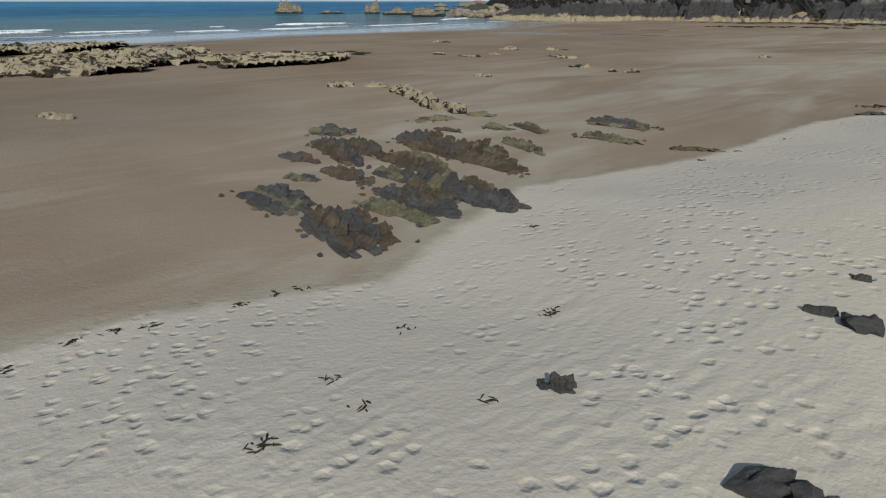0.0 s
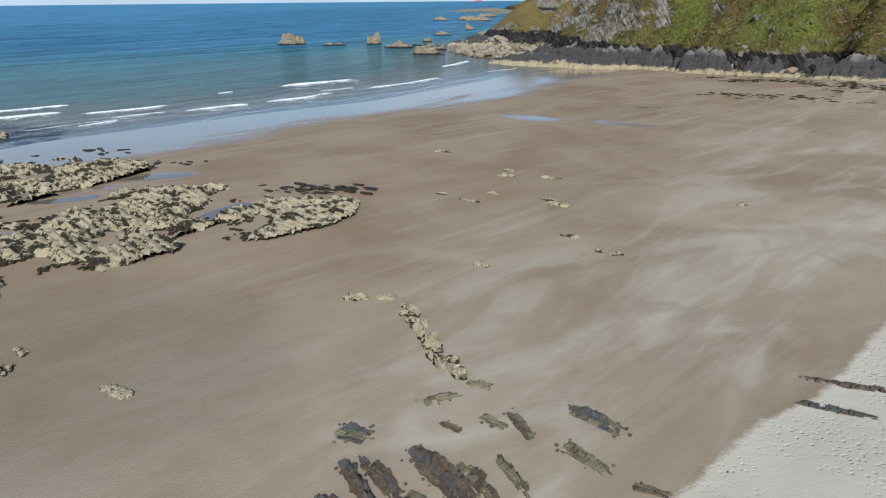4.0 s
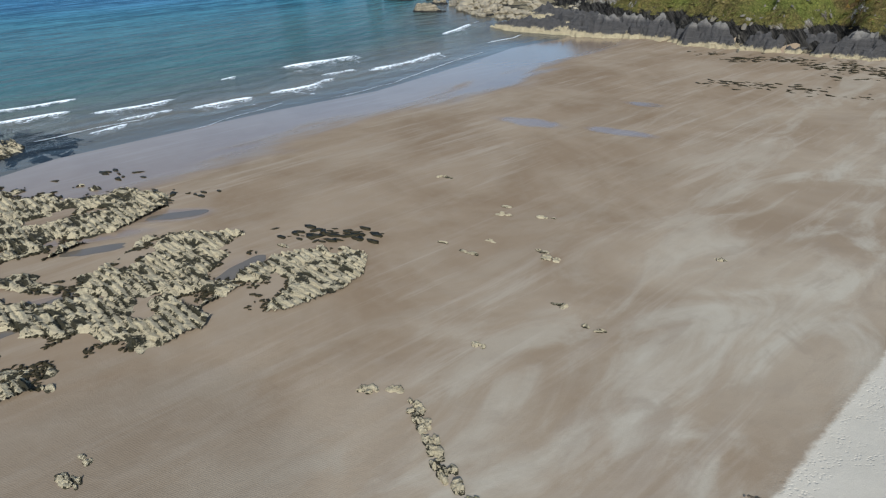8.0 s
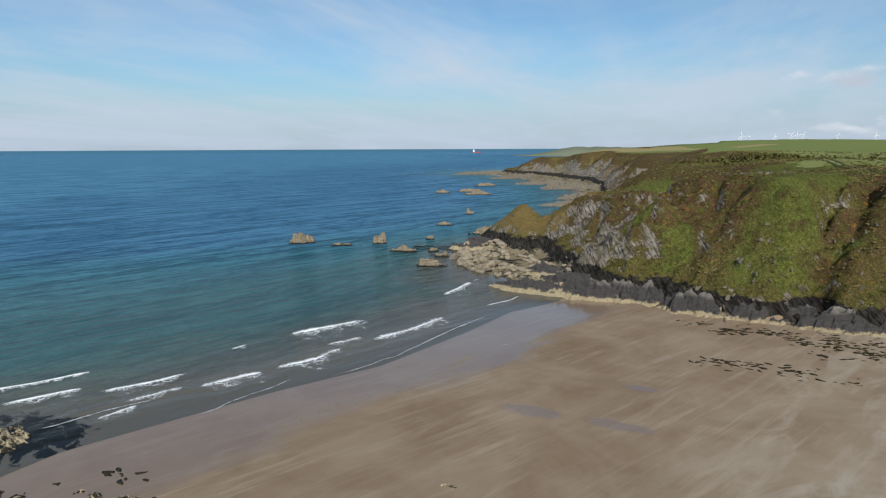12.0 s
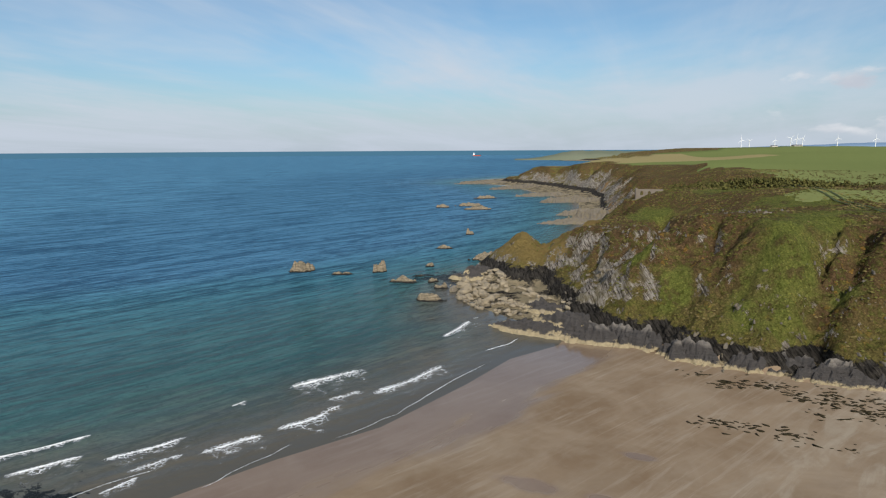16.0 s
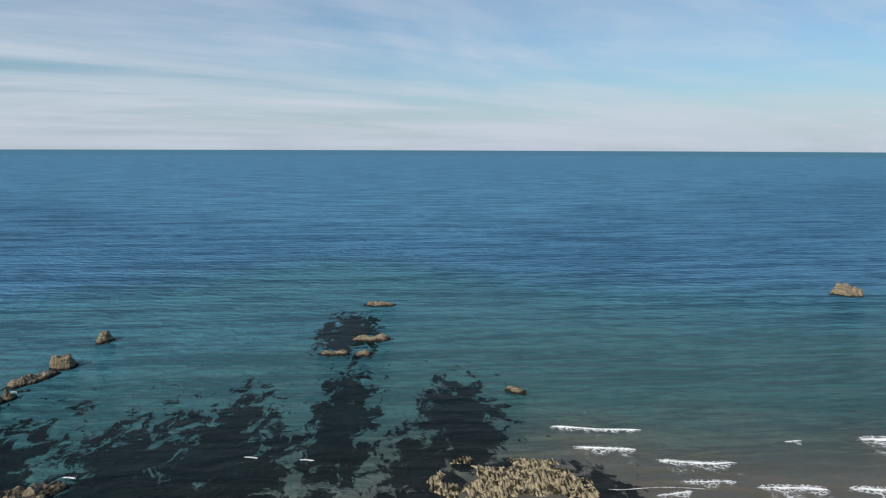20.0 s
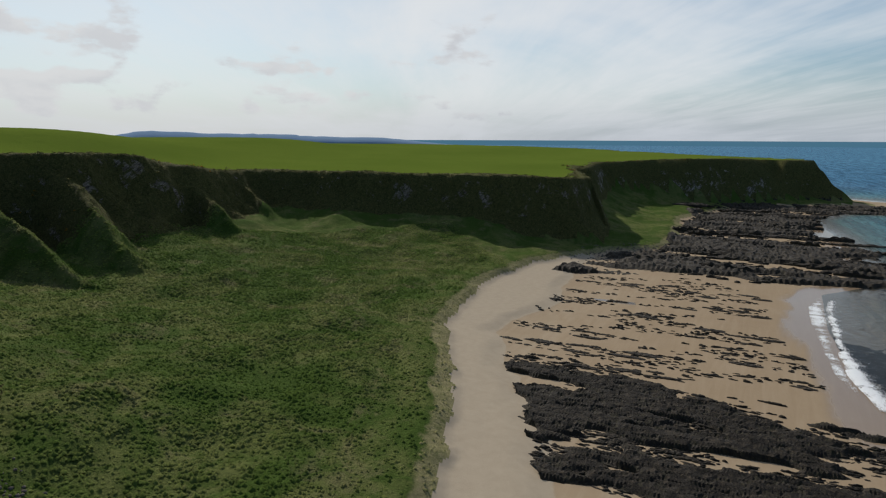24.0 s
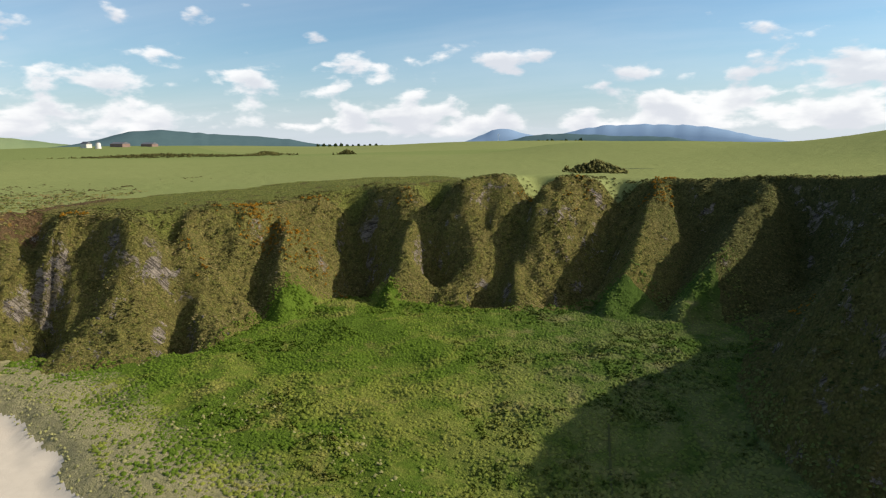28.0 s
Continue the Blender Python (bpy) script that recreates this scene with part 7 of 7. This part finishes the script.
def turbine(b, dist, high):
    x, y = dist * math.sin(radians(b)), dist * math.cos(radians(b))
    z = ground_z(x, y)
    top = thing("wind_turbine", (x, y, z), "white wind turbine on the skyline", "wind turbine", "wind turbines")
    rng = random.Random(int(b * 100))
    part("tower", solid("tower", [(-1.1, 1.1, -1.1, 1.1, -1, high * 0.5), (-0.7, 0.7, -0.7, 0.7, high * 0.5, high)], WHITE), top, Matrix.Identity(4))
    part("nacelle", solid("nacelle", [(-1.4, 1.4, -3, 3, high, high + 2.2)], WHITE), top, Matrix.Identity(4))
    a0 = rng.uniform(0, 2)
    for i in range(3):
        a = a0 + i * 2.094
        m = Matrix.Translation((0, -3.4, high + 1.1)) @ Matrix.Rotation(a, 4, "Y")
        part("blade", mesh_of("blade", [(-0.8, 0, 0), (0.8, 0.25, 0), (0.25, 0.1, high * 0.55), (-0.15, -0.1, high * 0.55)], [(0, 1, 2, 3)], WHITE), top, m)


WHITE = make_plain("white_paint", rgb(0.75, 0.76, 0.77), rgb(0.80, 0.80, 0.80), 0.5, 0.5, 0.05)
for b, d, h in ((24.6, 2600, 34), (25.2, 3300, 30), (27.0, 3200, 30), (28.1, 3100, 36), (28.5, 3000, 34), (28.9, 3300, 38), (31.2, 3100, 34), (33.6, 3200, 32), (91.7, 2900, 42)):
    turbine(b, d, h)

SLATE = make_plain("slate_roof", rgb(0.10, 0.10, 0.11), rgb(0.17, 0.17, 0.18), 0.7, 0.7)
HARL = make_plain("pale_harling", rgb(0.55, 0.52, 0.46), rgb(0.66, 0.63, 0.56), 0.6, 0.9)
BARN = make_plain("barn_cladding", rgb(0.20, 0.10, 0.07), rgb(0.26, 0.22, 0.19), 0.3, 0.8)


def house(name, x, y, long, wide, eave, ridge, deg, wall, label, windows=3):
    z = ground_z(x, y)
    top = thing(name, (x, y, z), label, "building", "farm buildings")
    top.rotation_euler = (0, 0, radians(deg))
    v, f = box(-long / 2, long / 2, -wide / 2, wide / 2, -1, eave)
    part("wall", mesh_of("wall", v, f, wall), top, Matrix.Identity(4))
    a, b = long / 2 + 0.3, wide / 2 + 0.4
    part("roof", mesh_of("roof", [(-a, -b, eave), (a, -b, eave), (a, b, eave), (-a, b, eave), (-a, 0, ridge), (a, 0, ridge)], [(0, 1, 5, 4), (2, 3, 4, 5), (1, 2, 5), (3, 0, 4), (3, 2, 1, 0)], SLATE), top, Matrix.Identity(4))
    for i in range(windows):
        u = (i + 0.5) / windows * long - long / 2
        part("window", solid("window", [(u - 0.6, u + 0.6, -wide / 2 - 0.06, -wide / 2 + 0.1, 1.0, 2.4)], GLASS), top, Matrix.Identity(4))


GLASS = make_plain("dark_window", rgb(0.02, 0.025, 0.03), rgb(0.03, 0.035, 0.04), 1.0, 0.15, 0.0)
for row in (("farmhouse", 1010, 640, 18, 9, 6, 10, 60, HARL, "pale harled farmhouse with a slate roof among fields", 4), ("barn", 1040, 600, 34, 14, 5, 8, 62, BARN, "long brown farm barn beside the farmhouse", 2), ("barn", 1060, 560, 30, 12, 4, 7, 62, BARN, "long brown farm barn beside the farmhouse", 2),
            ("cottage", 1900, -120, 16, 8, 4, 7, 100, HARL, "small pale cottage among far fields", 3), ("farm_shed", 1250, 2300, 40, 16, 6, 10, 20, HARL, "white farm sheds among far fields", 3), ("farm_shed", 1180, 2320, 26, 12, 5, 8, 20, HARL, "white farm sheds among far fields", 3)):
    house(*row)
dx, dy = 985, 605
dz = ground_z(dx, dy)
dov = thing("dovecote", (dx, dy, dz), "pale round stone dovecote tower by the farm", "tower")
ring = [(r * math.cos(2 * math.pi * i / 16), r * math.sin(2 * math.pi * i / 16), zz) for r, zz in ((4.6, -1), (4.2, 5), (3.4, 9)) for i in range(16)]
part("wall", mesh_of("wall", ring, [(16 * k0 + i, 16 * k0 + (i + 1) % 16, 16 * k0 + 16 + (i + 1) % 16, 16 * k0 + 16 + i) for k0 in range(2) for i in range(16)], HARL, False), dov, Matrix.Identity(4))
part("roof", mesh_of("roof", [(3.6 * math.cos(2 * math.pi * i / 16), 3.6 * math.sin(2 * math.pi * i / 16), 8.9) for i in range(16)] + [(0, 0, 11)], [(i, (i + 1) % 16, 16) for i in range(16)], SLATE), dov, Matrix.Identity(4))

# a tanker at anchor off the coast
ship = thing("tanker", (228, 4350, 0), "white and red tanker on the horizon", "ship")
part("hull", mesh_of("hull", [(-26, -5, 0), (24, -5, 0), (30, 0, 6), (24, 5, 0), (-26, 5, 0), (-27, -5, 6), (25, -5, 6), (25, 5, 6), (-27, 5, 6)], [(0, 1, 6, 5), (1, 2, 6), (1, 3, 2), (3, 7, 2), (3, 4, 8, 7), (4, 0, 5, 8), (5, 6, 2, 7, 8)], make_plain("red_hull", rgb(0.35, 0.06, 0.04), rgb(0.40, 0.08, 0.05), 0.2)), ship, Matrix.Identity(4))
part("superstructure", solid("superstructure", [(-25, -15, -4.5, 4.5, 6, 17), (-23, -18, -2, 2, 17, 21)], WHITE), ship, Matrix.Identity(4))


# ---------------------------------------------------------------- trees and field marks
BARK = make_plain("bark", rgb(0.05, 0.04, 0.03), rgb(0.09, 0.075, 0.06), 3.0)
LEAF = make_plain("tree_leaves", rgb(0.018, 0.035, 0.014), rgb(0.05, 0.075, 0.026), 0.5, 0.9)


def tree_model(high, wide, seed):
    rng = random.Random(seed)
    trunk_v, trunk_f = [], []
    for i, (z, r) in enumerate(((-0.4, 0.22), (high * 0.3, 0.17), (high * 0.75, 0.08))):
        trunk_v += [(r * math.cos(2 * math.pi * j / 6), r * math.sin(2 * math.pi * j / 6), z) for j in range(6)]
    trunk_f = [(6 * i + j, 6 * i + (j + 1) % 6, 6 * i + 6 + (j + 1) % 6, 6 * i + 6 + j) for i in range(2) for j in range(6)]
    for i in range(4):
        a, z = rng.uniform(0, 6.3), high * rng.uniform(0.3, 0.55)
        tip = (math.cos(a) * wide * 0.35, math.sin(a) * wide * 0.35, z + high * 0.22)
        k0 = len(trunk_v)
        trunk_v += [(0.08, 0, z), (-0.08, 0.06, z), (0, -0.08, z + 0.1), tip]
        trunk_f += [(k0, k0 + 1, k0 + 3), (k0 + 1, k0 + 2, k0 + 3), (k0 + 2, k0, k0 + 3)]
    v, f = bush(rng, 90)
    crown_v = [Vector((p.x * wide * 1.1, p.y * wide * 1.1, high * 0.32 + p.z * high * 1.35)) for p in v]
    return mesh_of("trunk", trunk_v, trunk_f, BARK), mesh_of("crown", crown_v, f, LEAF)


MODELS = [tree_model(6, 5, 1), tree_model(7, 5.5, 2), tree_model(5, 5, 3)]
spots = [(-16 + d * math.sin(radians(b)), 2 + d * math.cos(radians(b))) for b, d in [(124.0 + 0.12 * i, 462 + 3 * (i % 3)) for i in range(18)] + [(126.6 + 0.35 * i, 470) for i in range(4)] + [(149.6, 470), (150.1, 472), (150.6, 470)] + [(94 + 0.4 * i, 1500 + 20 * (i % 4)) for i in range(14)] + [(76 + 0.5 * i, 1700) for i in range(12)]]
for i, ((x, y), z) in enumerate(zip(spots, heights(spots))):
    s = R.uniform(0.7, 1.1) * (0.5 if i in (22, 23, 24, 25) else 0.62 if i < 22 else 1.3 if math.hypot(x, y) > 1000 else 0.75 if math.hypot(x, y) < 300 else 1.0)
    top = thing("tree", (x, y, z - 0.1), "small dark wind-bent tree by the fields", "tree", "trees of the farmland")
    top.scale = (s, s, s)
    tr, cr = MODELS[i % 3]
    part("trunk", tr, top, Matrix.Identity(4))
    part("crown", cr, top, Matrix.Rotation(R.uniform(0, 6), 4, "Z"))

TRACK = make_plain("bare_wheel_track", rgb(0.05, 0.07, 0.03), rgb(0.09, 0.10, 0.045), 0.8, 0.9)
PATHGREEN = make_plain("trodden_grass", rgb(0.03, 0.04, 0.012), rgb(0.07, 0.075, 0.025), 0.6, 0.9)
EARTH = make_plain("field_margin", rgb(0.085, 0.105, 0.03), rgb(0.15, 0.155, 0.055), 0.5, 0.9)


def ribbon(name, pts, width, mat, label, category, lift=0.12, group=""):
    p = [np.array(q, float) for q in pts]
    line = [a + (b - a) * u for a, b in zip(p, p[1:]) for u in np.linspace(0, 1, max(2, int(np.hypot(*(b - a)) / 2.5)), endpoint=False)] + [p[-1]]
    line = np.array(line)
    d = np.gradient(line, axis=0)
    d /= np.hypot(d[:, 0], d[:, 1])[:, None] + 1e-9
    side = np.stack([-d[:, 1], d[:, 0]], -1) * width / 2
    wob = (vnoise(line[:, 0] / 4, line[:, 1] / 4, 7)[:, None] - 0.5) * width * 0.5
    l, r = line + side * (1 + wob), line - side * (1 + wob)
    mid_z = heights(line) + lift
    verts = [(x, y, z) for (x, y), z in zip(l, np.maximum(heights(l) + lift, mid_z - 0.2))] + [(x, y, z) for (x, y), z in zip(r, np.maximum(heights(r) + lift, mid_z - 0.2))]
    n = len(line)
    tagged(new(name, mesh_of(name, verts, [(i, i + 1, n + i + 1, n + i) for i in range(n - 1)], mat, False)), label, category, group, "structure")


def polar(b, d):
    return (-16 + d * math.sin(radians(b)), 2 + d * math.cos(radians(b)))


for off in (-0.32, 0.32):
    ribbon("wheel_track", [polar(124.8 + off * 1.3, 200), polar(123.6 + off, 270), polar(122.6 + off * 0.6, 420)], 0.9, TRACK, "dark wheel track through the pale crop", "track", 0.25, "wheel tracks")
    ribbon("wheel_track", [polar(104.5 + off, 290), polar(101.0 + off, 300), polar(98.6 + off, 330)], 0.8, TRACK, "dark wheel track through the pale crop", "track", 0.25, "wheel tracks")
    ribbon("wheel_track", [polar(30.2 + off * 0.8, 420), polar(31.8 + off, 330), polar(34.5 + off, 270), polar(40 + off, 230)], 0.9, TRACK, "dark wheel track through the pale crop", "track", 0.25, "wheel tracks")
ribbon("field_margin", [(83, -97), (180, -156), (350, -260)], 3.0, EARTH, "grassy margin between two crops", "field edge", 0.25)
ribbon("footpath", [(112, -30), (96, -24), (84, -19), (66, -16)], 0.4, PATHGREEN, "narrow trodden path on the valley floor", "path", 0.15)
